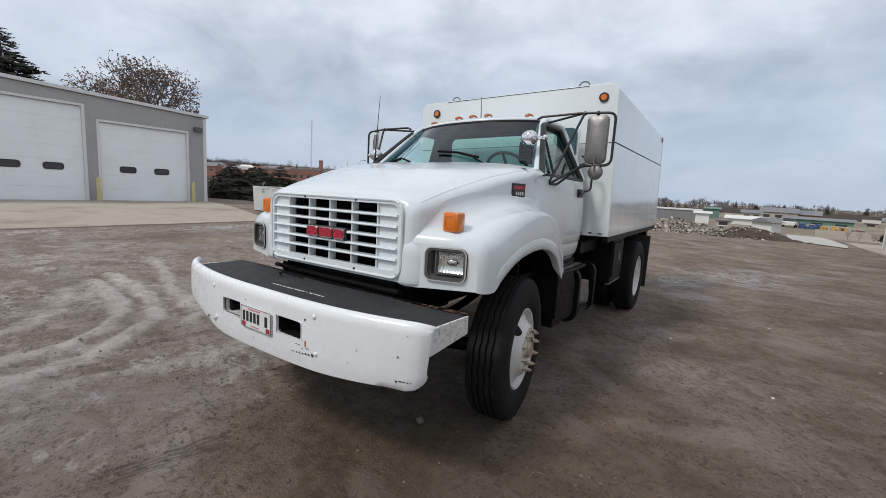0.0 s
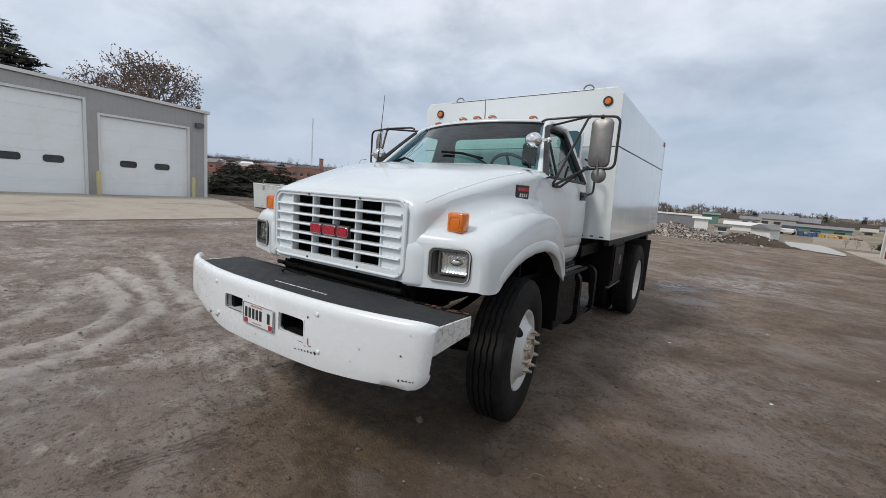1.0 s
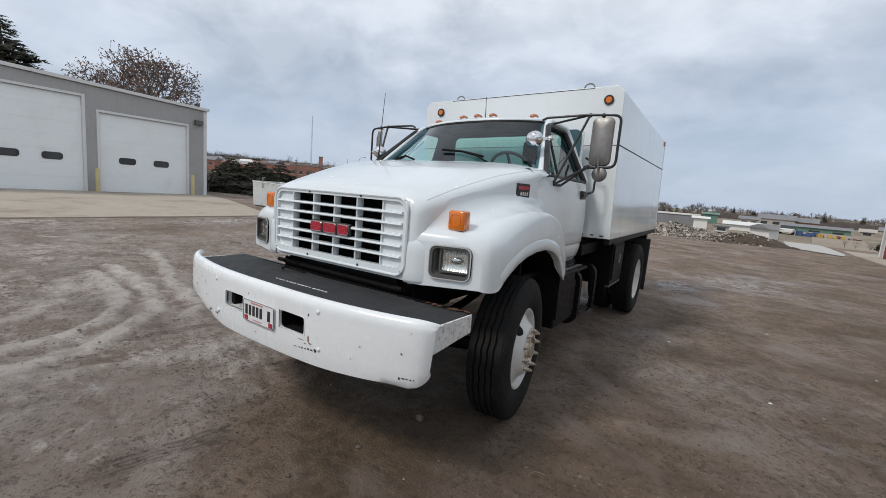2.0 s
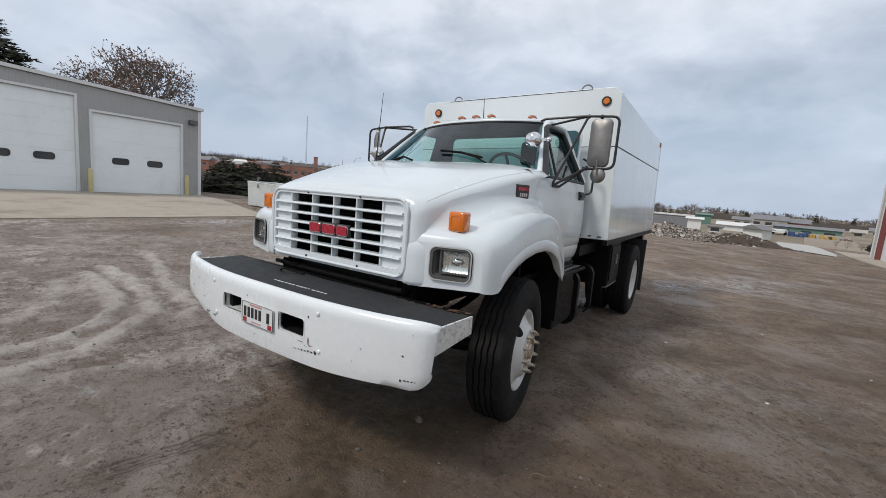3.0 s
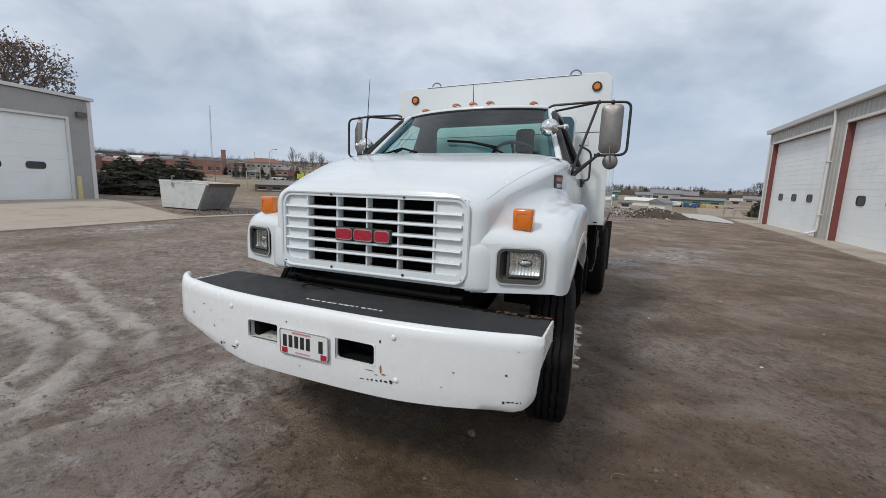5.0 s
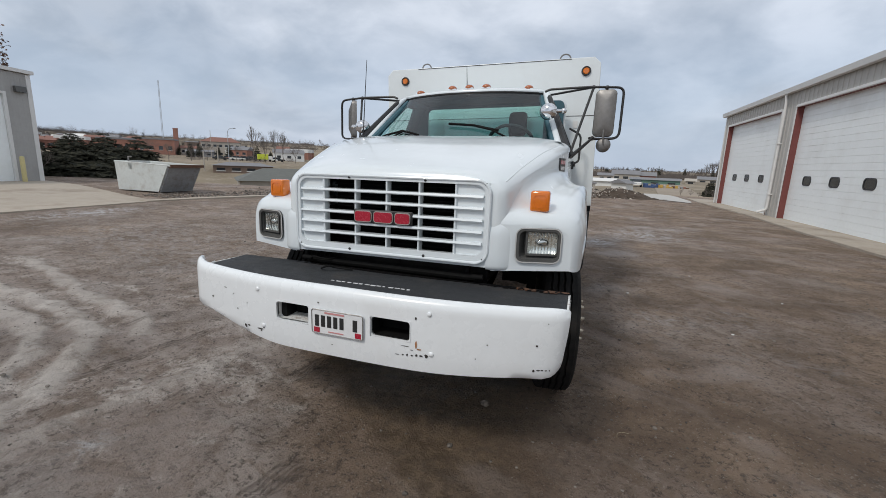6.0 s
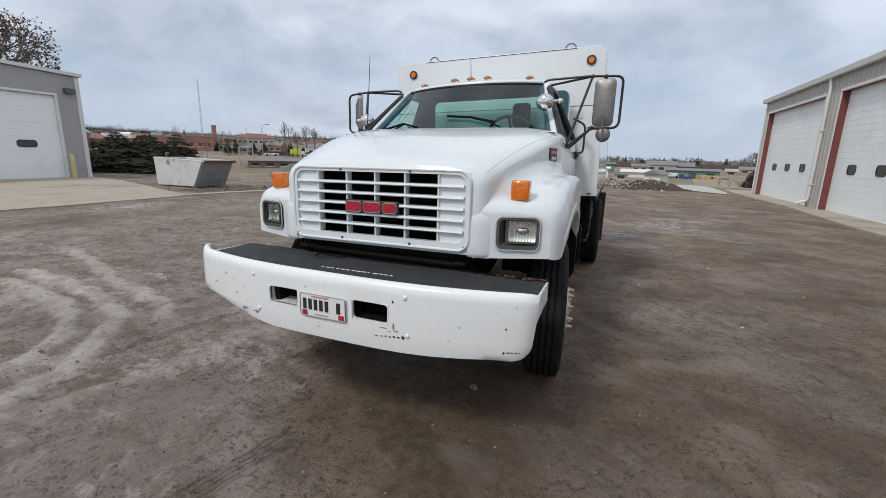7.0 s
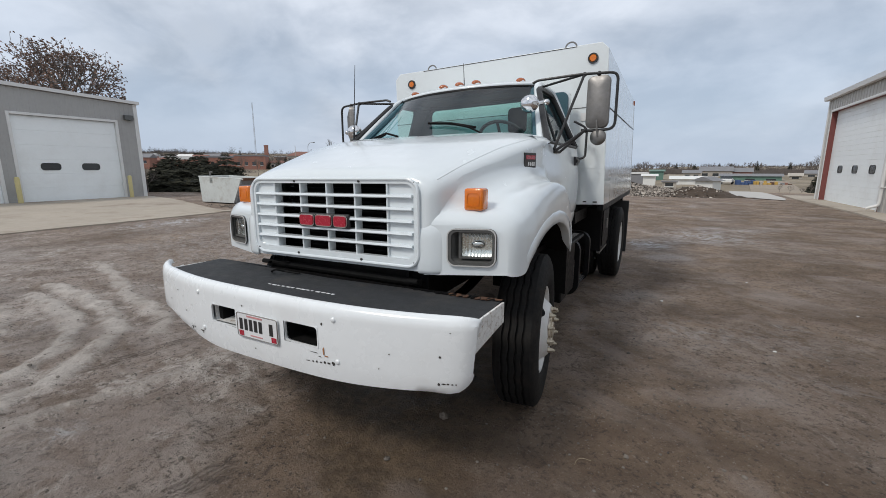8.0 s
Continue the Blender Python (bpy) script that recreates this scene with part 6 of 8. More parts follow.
def build_chassis():
    for s in (-1, 1):
        tp("frame_rail", bm_box(s * 0.43 - 0.035, s * 0.43 + 0.035, 2.4, 8.04, 0.72, 0.96, 0.005, 1), M_BLACK)
        build_wheel(s * 1.145, 2.745, 0.505, 0.515, s, steer=7.0)
        build_wheel(s * 1.25, 6.74, 0.505, 0.515, s, front=False)
        build_wheel(s * 0.925, 6.74, 0.505, 0.515, s, front=False)
        tp("mud_flap", bm_box(s * 0.98 - 0.30, s * 0.98 + 0.30, 7.30, 7.315, 0.26, 1.08), M_PLASTIC, None, "black rubber mud flap")
        tp("leaf_spring", bm_grid([[(s * 0.43 + dx, yy, 0.62 + 0.10 * ((yy - 2.745) / 0.6) ** 2) for yy in np.linspace(2.2, 3.5, 12)] for dx in (-0.05, 0.05)]), M_BLACK)
        # step over the battery box behind the front wheel
        st = tp("step_box", bm_box(s * 0.70, s * 1.06, 3.56, 4.10, 0.44, 0.90, 0.012, 2), M_BLACK, None, "black battery box with a tread step")
        tp("step_lid", bm_box(s * 0.66, s * 1.085, 3.52, 4.42, 0.905, 0.935, 0.006, 1), M_BLACK, st)
        for a in range(9):
            for b in range(4):
                yy, xx = 3.58 + a * 0.09, 0.74 + b * 0.085
                tp("tread_slot", bm_box(s * xx, s * (xx + 0.05), yy, yy + 0.05, 0.9355, 0.945, 0.003, 1), M_STEEL, st)
        # the fuel tank behind it, with a second step hung before it in a bent frame
        tank = [[(s * (0.70 + x), yy, 0.62 + z) for x, z in rounded(-0.24, 0.20, -0.27, 0.27, 0.13, 6)] for yy in (4.16, 4.86)]
        b = bm_grid(tank, close_v=True)
        for k in (0, 1):
            b.faces.new([b.verts.new(p) for p in tank[k]])
        tp("fuel_tank", fix(b), M_BLACK, None, "black fuel tank behind the steps", True, 30)
        fr = tp("step_frame", bm_ring([(s * x, z) for x, z in rounded(0.74, 1.09, 0.335, 0.905, 0.12, 6)], [(s * x, z) for x, z in rounded(0.785, 1.045, 0.385, 0.86, 0.09, 6)], 4.79, 4.86), M_BLACK, None, "black bent steel step frame", True, 30)
        tp("frame_side", bm_ring([(s * x, z) for x, z in rounded(0.74, 1.09, 0.335, 0.905, 0.12, 6)], [(s * x, z) for x, z in rounded(0.785, 1.045, 0.385, 0.86, 0.09, 6)], 4.20, 4.27), M_BLACK, fr)
        tp("lower_tread", bm_box(s * 0.80, s * 1.06, 4.27, 4.79, 0.392, 0.412, 0.004, 1), M_BLACK, fr)
        for a in range(6):
            tp("tread_bar", bm_box(s * 0.83, s * 1.05, 4.31 + a * 0.085, 4.34 + a * 0.085, 0.4125, 0.420), M_STEEL, fr)
        # tool box ahead of the rear wheel
        tb = tp("tool_box", bm_box(s * 0.50, s * 1.125, 5.40, 6.02, 0.58, 1.115, 0.008, 1), M_BLACK, None, "black steel tool box under the body")
        x = s * 1.127
        tp("lid", bm_box(min(x, x + s * 0.012), max(x, x + s * 0.012), 5.44, 5.98, 0.64, 1.08, 0.006, 1), M_BLACK, tb)
        tp("latch", bm_box(min(x, x + s * 0.03), max(x, x + s * 0.03), 5.68, 5.73, 0.84, 0.96, 0.004, 1), M_STEEL, tb, "steel latch")
        tp("lower_edge", bm_box(s * 1.105 - 0.02, s * 1.105 + 0.02, 5.38, 6.04, 0.56, 0.578), M_STEEL, tb)
    tp("front_axle", bm_tube([(-0.95, 2.745, 0.47), (-0.5, 2.745, 0.40), (0.5, 2.745, 0.40), (0.95, 2.745, 0.47)], 0.055, 8), M_BLACK, smooth=True)
    tp("rear_axle", bm_tube([(-0.9, 6.74, 0.505), (0.9, 6.74, 0.505)], 0.09, 10), M_BLACK, smooth=True)
    tp("engine_block", bm_box(-0.34, 0.34, 2.10, 3.0, 0.62, 1.35, 0.04, 2), M_BLACK, None, "grimy dark engine", True, 30)
    tp("gearbox", bm_box(-0.26, 0.26, 3.0, 5.2, 0.60, 0.95, 0.05, 2), M_BLACK)
    tp("cross_member", bm_box(-0.45, 0.45, 5.3, 5.45, 0.72, 0.95), M_BLACK)
    tp("under_body", bm_box(-0.95, 0.95, 4.62, 8.02, 1.0, 1.12), M_BLACK)


BOX_Y0, BOX_Y1, BOX_W, BOX_Z0, BOX_Z1 = 4.59, 8.08, 1.228, 1.18, 2.745


def build_box():
    w, c = BOX_W, 0.065
    outline = [(-w, BOX_Z0), (w, BOX_Z0), (w, BOX_Z1 - c), (w - c, BOX_Z1), (-w + c, BOX_Z1), (-w, BOX_Z1 - c)]
    bm = bm_prism(outline, BOX_Y0, BOX_Y1, "y", bevel=0.006)
    for v in bm.verts:
        if v.co.z > 2:                                       # the top falls a little towards the rear
            v.co.z -= 0.04 * (v.co.y - BOX_Y0) / (BOX_Y1 - BOX_Y0)
    box = tp("chip_box", bm, M_BOX, None, "tall white steel chip box with seamed panels")
    # weld seam along the side and across the front
    zs = 2.150
    for s in (-1, 1):
        tp("seam", bm_prism([(BOX_Y0, zs - 0.005), (BOX_Y1, zs + 0.035), (BOX_Y1, zs + 0.045), (BOX_Y0, zs + 0.005)], s * w - 0.004, s * w + 0.004, "x"), M_SEAM, box)
        tp("corner_angle", bm_box(s * w - 0.010, s * w + 0.003, BOX_Y1 - 0.05, BOX_Y1 + 0.004, BOX_Z0 + 0.02, BOX_Z1 - c - 0.05), M_BOX, box)
        tp("clearance_lamp", bm_lathe([(-0.014, 0.0), (-0.012, 0.030), (-0.004, 0.036), (0.002, 0.036)], "y", (s * 1.04 + 0.043, BOX_Y0 - 0.006, 2.606), 24), M_AMBER, box, "round amber clearance lamp", True, 40)
        tp("lamp_ring", bm_lathe([(-0.012, 0.036), (-0.012, 0.048), (0.004, 0.050)], "y", (s * 1.04 + 0.043, BOX_Y0 - 0.004, 2.606), 24), M_PLASTIC, box, "", True, 40)
        tp("side_lamp", bm_box(s * w - 0.008, s * w + 0.014, BOX_Y1 - 0.13, BOX_Y1 - 0.05, 2.57, 2.64, 0.008, 1), M_AMBER_DARK, box, "small red side marker")
        # rolled rail under the body
        tp("sill", bm_box(s * w - 0.06, s * w - 0.004, BOX_Y0 + 0.02, BOX_Y1 - 0.02, BOX_Z0 - 0.06, BOX_Z0 - 0.001), M_BLACK, box)
        # lifting rings on the top edge
        a = [(s * 0.80 + 0.06 + 0.055 * math.cos(t), BOX_Y0 + 0.05, BOX_Z1 + 0.004 + 0.050 * math.sin(t)) for t in np.linspace(0, math.pi, 14)]
        tp("lifting_ring", bm_tube(a, 0.008, 6), M_STEEL, box, "steel lifting ring", True)
        tp("hanger", bm_box(s * 1.0 - 0.12, s * 1.0 + 0.12, 7.90, 8.06, 0.96, BOX_Z0 - 0.002), M_BLACK, box)
    x0, x1 = -w + 0.002, w - 0.002
    tp("front_seam", bm_box(x0, x1, BOX_Y0 - 0.003, BOX_Y0 + 0.003, zs - 0.003, zs + 0.003), M_SEAM, box)
    tp("front_seam", bm_box(x0, x1, BOX_Y0 - 0.002, BOX_Y0 + 0.003, 1.55, 1.556), M_BOX, box)
    tp("top_lip", bm_box(-0.83, 0.93, BOX_Y0 - 0.004, BOX_Y0 + 0.012, BOX_Z1 - 0.013, BOX_Z1 - 0.007, 0.001, 1), M_SEAM, box, "dark folded top seam")
    rnd = random.Random(8)
    for k in range(9):
        x = rnd.uniform(0.78, 1.16)
        ww = rnd.uniform(0.015, 0.06)
        tp("rust_spot", bm_box(x, x + ww, BOX_Y0 - 0.0075, BOX_Y0 - 0.0055, BOX_Z0 + 0.02 + rnd.uniform(0, 0.012), BOX_Z0 + 0.034 + rnd.uniform(0, 0.01)), M_RUST if k % 2 else M_SCRATCH, box)
    tp("data_sticker", bm_box(0.98, 1.03, BOX_Y0 - 0.0085, BOX_Y0 - 0.0065, 2.02, 2.10), M_TRIM, box, "small pale sticker")


build_hood()
build_grille()
for side in (-1, 1):
    build_fender(side)
CAB = 1.0
for side in (-1, 1):
    build_mirror(side)
build_cab()
CAB = 0.0
LEAN, SWAY = 0.03, 0.03
build_box()
LEAN, SWAY = 0.0, 0.0
build_bumper()
build_chassis()


# ---- beyond the yard ----
def at_bearing(bear, dist, eye=(-1.07, -0.26)):
    """A place in the plan, a distance away on a bearing from +y towards +x."""
    a = radians(bear)
    return eye[0] + dist * math.sin(a), eye[1] + dist * math.cos(a)


def bm_rock(rnd, centre, size, bm, squash=0.6):
    own = bmesh.new()
    bmesh.ops.create_icosphere(own, subdivisions=1, radius=1.0)
    off = Vector((rnd.uniform(0, 50), rnd.uniform(0, 50), 0))
    rot = Euler((rnd.uniform(0, 6), rnd.uniform(0, 6), rnd.uniform(0, 6))).to_matrix()
    for v in own.verts:
        p = rot @ (v.co * (1 + 0.45 * noise.noise(v.co * 1.3 + off)))
        v.co = Vector(centre) + Vector((p.x * size * rnd.uniform(0.95, 1.05), p.y * size * 0.9, p.z * size * squash))
    return join(bm, own)


def build_dumpster():
    """An open steel skip: upright behind, slanted at one end."""
    L, LT, D, H = 1.97, 2.52, 1.42, 1.10
    d = thing("dumpster", "weathered white open steel dumpster with a slanted dark end", "dumpster", (-18.24, 11.42, 0.135), 2.0)
    t = 0.05
    def plate(pts, th, mat, name="side", label=""):
        bm = bmesh.new()
        a = [bm.verts.new(p) for p in pts]
        n = (Vector(pts[1]) - Vector(pts[0])).cross(Vector(pts[2]) - Vector(pts[0])).normalized() * th
        b = [bm.verts.new(Vector(p) + n) for p in pts]
        bm.faces.new(a); bm.faces.new(b[::-1])
        for k in range(len(a)):
            bm.faces.new((a[k], b[k], b[(k + 1) % len(a)], a[(k + 1) % len(a)]))
        bmesh.ops.recalc_face_normals(bm, faces=bm.faces[:])
        return part(name, bm, mat, d, label)
    for y in (0, D):
        plate([(0, y, 0.06), (L, y, 0.06), (LT, y, H - 0.05), (-0.08, y, H + 0.03)], t if y == 0 else -t, M_DUMPSTER)
    plate([(L, 0.0, 0.06), (L, D, 0.06), (LT, D, H - 0.05), (LT, 0.0, H - 0.05)], t, M_DUMPDARK, "slanted_end", "dark grey slanted steel end")
    plate([(0, 0.0, 0.06), (0, D, 0.06), (-0.08, D, H + 0.03), (-0.08, 0.0, H + 0.03)], -t, M_DUMPSTER, "end")
    part("floor", bm_box(0, L, 0.02, D - 0.02, 0.04, 0.10), M_DUMPDARK, d)
    rail = [(-0.1, -0.03, H + 0.03), (LT, -0.03, H - 0.05), (LT + 0.12, 0.0, H - 0.08), (LT + 0.12, D, H - 0.08), (LT, D + 0.03, H - 0.05), (-0.1, D + 0.03, H + 0.03)]
    part("top_rail", bm_tube(rail + rail[:1], 0.032, 6), M_DUMPSTER, d, "weathered top rail")
    part("lip", bm_prism([(LT - 0.05, 0), (LT + 0.15, -0.03), (LT + 0.15, D + 0.03), (LT - 0.05, D)], H - 0.12, H - 0.02, "z"), M_RUSTY, d, "rusty pouring lip")
    for x in (0.6,):
        part("hook_plate", bm_box(x, x + 0.2, -0.05, -0.002, H - 0.25, H - 0.02, 0.01, 1), M_DUMPSTER, d)
    part("lower_rail", bm_box(0.02, L + 0.02, -0.025, -0.001, 0.05, 0.12), M_RUSTY, d, "rusted lower edge")
    part("weld_line", bm_prism([(-0.01, 0.36), (L + 0.14, 0.33), (L + 0.14, 0.345), (-0.01, 0.375)], -0.006, -0.001, "y"), M_RUSTY, d)
    part("fill", bm_box(0.06, L + 0.30, 0.07, D - 0.07, 0.55, 1.04, 0.05, 1), M_GRAVELROAD, d, "dirt and scrap inside")
    part("lug", bm_tube([(0.45, 0.1, H), (0.45, 0.1, H + 0.22), (0.6, 0.1, H + 0.22)], 0.03, 6), M_STEEL, d)


def build_spruce(x, y, h, r, seed, sink=0.0, group="", label="dark green spruce with drooping dense boughs", fine=True):
    rnd = random.Random(seed)
    z0 = ground_height(x, y) - sink
    tree = thing("spruce_tree", label, "tree", (x, y, z0), rnd.uniform(0, 360), group)
    part("trunk", bm_tube([(0, 0, -0.2), (0, 0, h * 0.5), (0, 0, h * 0.97)], 0.1, 7, taper=[0.028 * h, 0.016 * h, 0.004]), M_BARK, tree)
    verts, faces = [], []
    def leaf(a, b, c):
        k = len(verts)
        verts.extend([tuple(a), tuple(b), tuple(c)])
        faces.append((k, k + 1, k + 2))
    levels = int(15 + h * 1.3)
    for i in range(levels):
        f = (i + rnd.uniform(-0.3, 0.3)) / levels
        z = h * (0.06 + 0.92 * f)
        reach = r * (1 - f) ** 0.80 * (0.72 + 0.34 * smooth01(f / 0.22)) * rnd.uniform(0.85, 1.12) + 0.06
        n = max(8, int((40 if fine else 16) * (1 - f) + 8))
        for k in range(n):
            a = 2 * math.pi * (k + rnd.random()) / n
            ln = reach * rnd.uniform(0.72, 1.12)
            d = Vector((math.cos(a), math.sin(a), 0))
            side = Vector((-d.y, d.x, 0))
            droop = ln * rnd.uniform(0.02, 0.20)
            m = 9 if fine else 4
            for q in range(m):
                u0 = 0.12 + 0.86 * (q + rnd.uniform(-0.3, 0.3)) / m
                p = d * ln * u0 + Vector((0, 0, z - droop * (1.6 * u0 - 0.8 * u0 ** 3) + rnd.uniform(-0.05, 0.05)))
                w = (0.10 + 0.15 * (1 - abs(2 * u0 - 1))) * ln * (1.0 if fine else 1.6) * rnd.uniform(0.6, 1.3) + 0.05
                for sgn in (-1, 1):
                    out = (d * rnd.uniform(0.5, 1.1) + side * sgn * rnd.uniform(0.4, 1.0)) * w
                    tip = p + out + Vector((0, 0, w * rnd.uniform(-0.45, 0.25)))
                    leaf(p - side * sgn * w * 0.12, tip, p + d * w * 0.35 + Vector((0, 0, -w * rnd.uniform(0.15, 0.4))))
    me = bpy.data.meshes.new("crown")
    me.from_pydata(verts, [], faces)
    me.materials.append(M_NEEDLE)
    cr = new("crown", me)
    cr.parent = tree
    return tree


def build_bare_tree(x, y, h, seed, leaves=0, spread=0.5, depth=5, sink=0.0, trunk=0.28, label="bare grey deciduous tree", group="", trunk_r=0.03, flip=None, lopped=0.0):
    """flip: a level direction along which the crown is mirrored; lopped: how far below its widest the low boughs end on that side."""
    rnd = random.Random(seed)
    z0 = ground_height(x, y) - sink
    tree = thing("tree", label, "tree", (x, y, z0), 0, group)
    bm = bmesh.new()
    tips = []
    def grow(p, d, length, r, level):
        q = p + d * length * 0.5 + Vector((rnd.uniform(-1, 1), rnd.uniform(-1, 1), 0)) * length * 0.06
        e = p + d * length
        bm_tube([p, q, e], r, 6 if level < 2 else 4, bm, cap=False, taper=[r, r * 0.82, r * 0.62])
        if level >= 2:
            tips.append((q, d)); tips.append((e, d))
        if level >= depth:
            return
        n = 3 if level < 2 else (2 if leaves else (3 if level < 3 else rnd.choice((2, 3))))
        for k in range(n):
            a = 2 * math.pi * (k + rnd.uniform(-0.3, 0.3)) / n
            o = d.orthogonal().normalized()
            o = Matrix.Rotation(a, 3, d) @ o
            nd = (d + o * spread * rnd.uniform(0.7, 1.45) + Vector((0, 0, 0.10))).normalized()
            grow(p + d * length * rnd.uniform(0.72, 1.0), nd, length * rnd.uniform(0.62, 0.82), r * 0.60, level + 1)
        if level < depth - 1:
            grow(e, (d + Vector((rnd.uniform(-0.2, 0.2), rnd.uniform(-0.2, 0.2), 0.05))).normalized(), length * 0.72, r * 0.6, level + 1)
    grow(Vector((0, 0, -0.02 * h)), Vector((0, 0, 1)), h * trunk, h * trunk_r, 0)
    top = max(v.co.z for v in bm.verts)
    k = h / top
    t = Vector(flip or (0, 0, 0))
    for v in bm.verts:
        v.co = (v.co - 2 * v.co.dot(t) * t) * k
    def low(c):
        return lopped and c.z < 0.74 * h and c.dot(t) > edge
    edge = max((v.co.dot(t) for v in bm.verts if v.co.z < 0.74 * h), default=0.0) - lopped
    bmesh.ops.delete(bm, geom=[v for v in bm.verts if low(v.co)], context="VERTS")
    part("trunk", bm, M_BARK, tree, "grey trunk and branches")
    if leaves:
        verts, faces = [], []
        for _ in range(leaves):
            p, d = tips[rnd.randrange(len(tips))]
            c = (p - 2 * p.dot(t) * t) * k + Vector((rnd.gauss(0, 0.12), rnd.gauss(0, 0.12), rnd.gauss(0, 0.12)))
            if low(c):
                continue
            u = Vector((rnd.uniform(-1, 1), rnd.uniform(-1, 1), rnd.uniform(-1, 1))).normalized()
            w = u.orthogonal().normalized()
            s = rnd.uniform(0.06, 0.13)
            i = len(verts)
            verts.extend([tuple(c - u * s), tuple(c + w * s * 0.6), tuple(c + u * s), tuple(c - w * s * 0.6)])
            faces.append((i, i + 1, i + 2, i + 3))
        me = bpy.data.meshes.new("crown")
        me.from_pydata(verts, [], faces)
        me.materials.append(M_LEAF)
        cr = new("crown", me)
        cr.parent = tree
        cr["label"] = "sparse dry brown leaves"
    return tree


def build_house(x, y, turn, w, d, h, roof_h, wall, roof, label, category="building", windows=0, z=None, flat=False, hip=False, win_h=1.2, group="", name="house", storeys=1):
    """A plain building: walls, a gable, hip or flat roof, and rows of windows on its front."""
    z0 = ground_height(x, y) if z is None else z
    b = thing(name, label, category, (x, y, z0), turn, group)
    part("wall", bm_box(-w / 2, w / 2, -d / 2, d / 2, -1.5, h), wall, b)
    o = 0.35
    if flat:
        part("roof", bm_box(-w / 2 - 0.15, w / 2 + 0.15, -d / 2 - 0.15, d / 2 + 0.15, h, h + roof_h), roof, b)
    else:
        i = w * 0.25 if hip else 0.0
        bm = bmesh.new()
        lo = [bm.verts.new(p) for p in ((-w / 2 - o, -d / 2 - o, h), (w / 2 + o, -d / 2 - o, h), (w / 2 + o, d / 2 + o, h), (-w / 2 - o, d / 2 + o, h))]
        r = [bm.verts.new((-w / 2 - o + i, 0, h + roof_h)), bm.verts.new((w / 2 + o - i, 0, h + roof_h))]
        bm.faces.new((lo[0], lo[1], r[1], r[0])); bm.faces.new((lo[2], lo[3], r[0], r[1]))
        bm.faces.new((lo[1], lo[2], r[1])); bm.faces.new((lo[3], lo[0], r[0])); bm.faces.new(lo[::-1])
        bmesh.ops.recalc_face_normals(bm, faces=bm.faces[:])
        part("roof", bm, roof, b)
    for s in range(storeys):
        for k in range(windows):
            xx = -w / 2 + w * (k + 0.5) / windows
            ww = min(1.6, w / windows * 0.55)
            zz = h * (s + 0.5) / storeys
            win = part("window", bm_box(xx - ww / 2, xx + ww / 2, -d / 2 - 0.05, -d / 2 + 0.02, zz - win_h / 2, zz + win_h / 2), M_DARKGLASS, b)
            part("sill", bm_box(xx - ww / 2 - 0.1, xx + ww / 2 + 0.1, -d / 2 - 0.10, -d / 2 + 0.02, zz - win_h / 2 - 0.12, zz - win_h / 2 - 0.002), M_TRIM, win)
    return b


def build_car(x, y, turn, mat, label, tall=1.4, length=4.5):
    z = ground_height(x, y)
    c = thing("car", label, "car", (x, y, z), turn, "parked vehicles")
    L = length
    part("body", bm_prism([(-L / 2, 0.35), (L / 2, 0.35), (L / 2, 0.72), (L * 0.28, 0.85), (-L * 0.42, 0.88), (-L / 2, 0.78)], -0.85, 0.85, "y", bevel=0.05), mat, c)
    part("cabin", bm_prism([(-L * 0.36, 0.87), (L * 0.22, 0.86), (L * 0.08, tall), (-L * 0.26, tall)], -0.74, 0.74, "y", bevel=0.05), M_DARKGLASS, c)
    for sx in (-0.30, 0.30):
        for sy in (-0.86, 0.68):
            part("wheel", bm_lathe([(0, 0), (0, 0.32), (0.18, 0.32), (0.18, 0)], "y", (sx * L, sy, 0.32), 14), M_RUBBER, c)
    return c


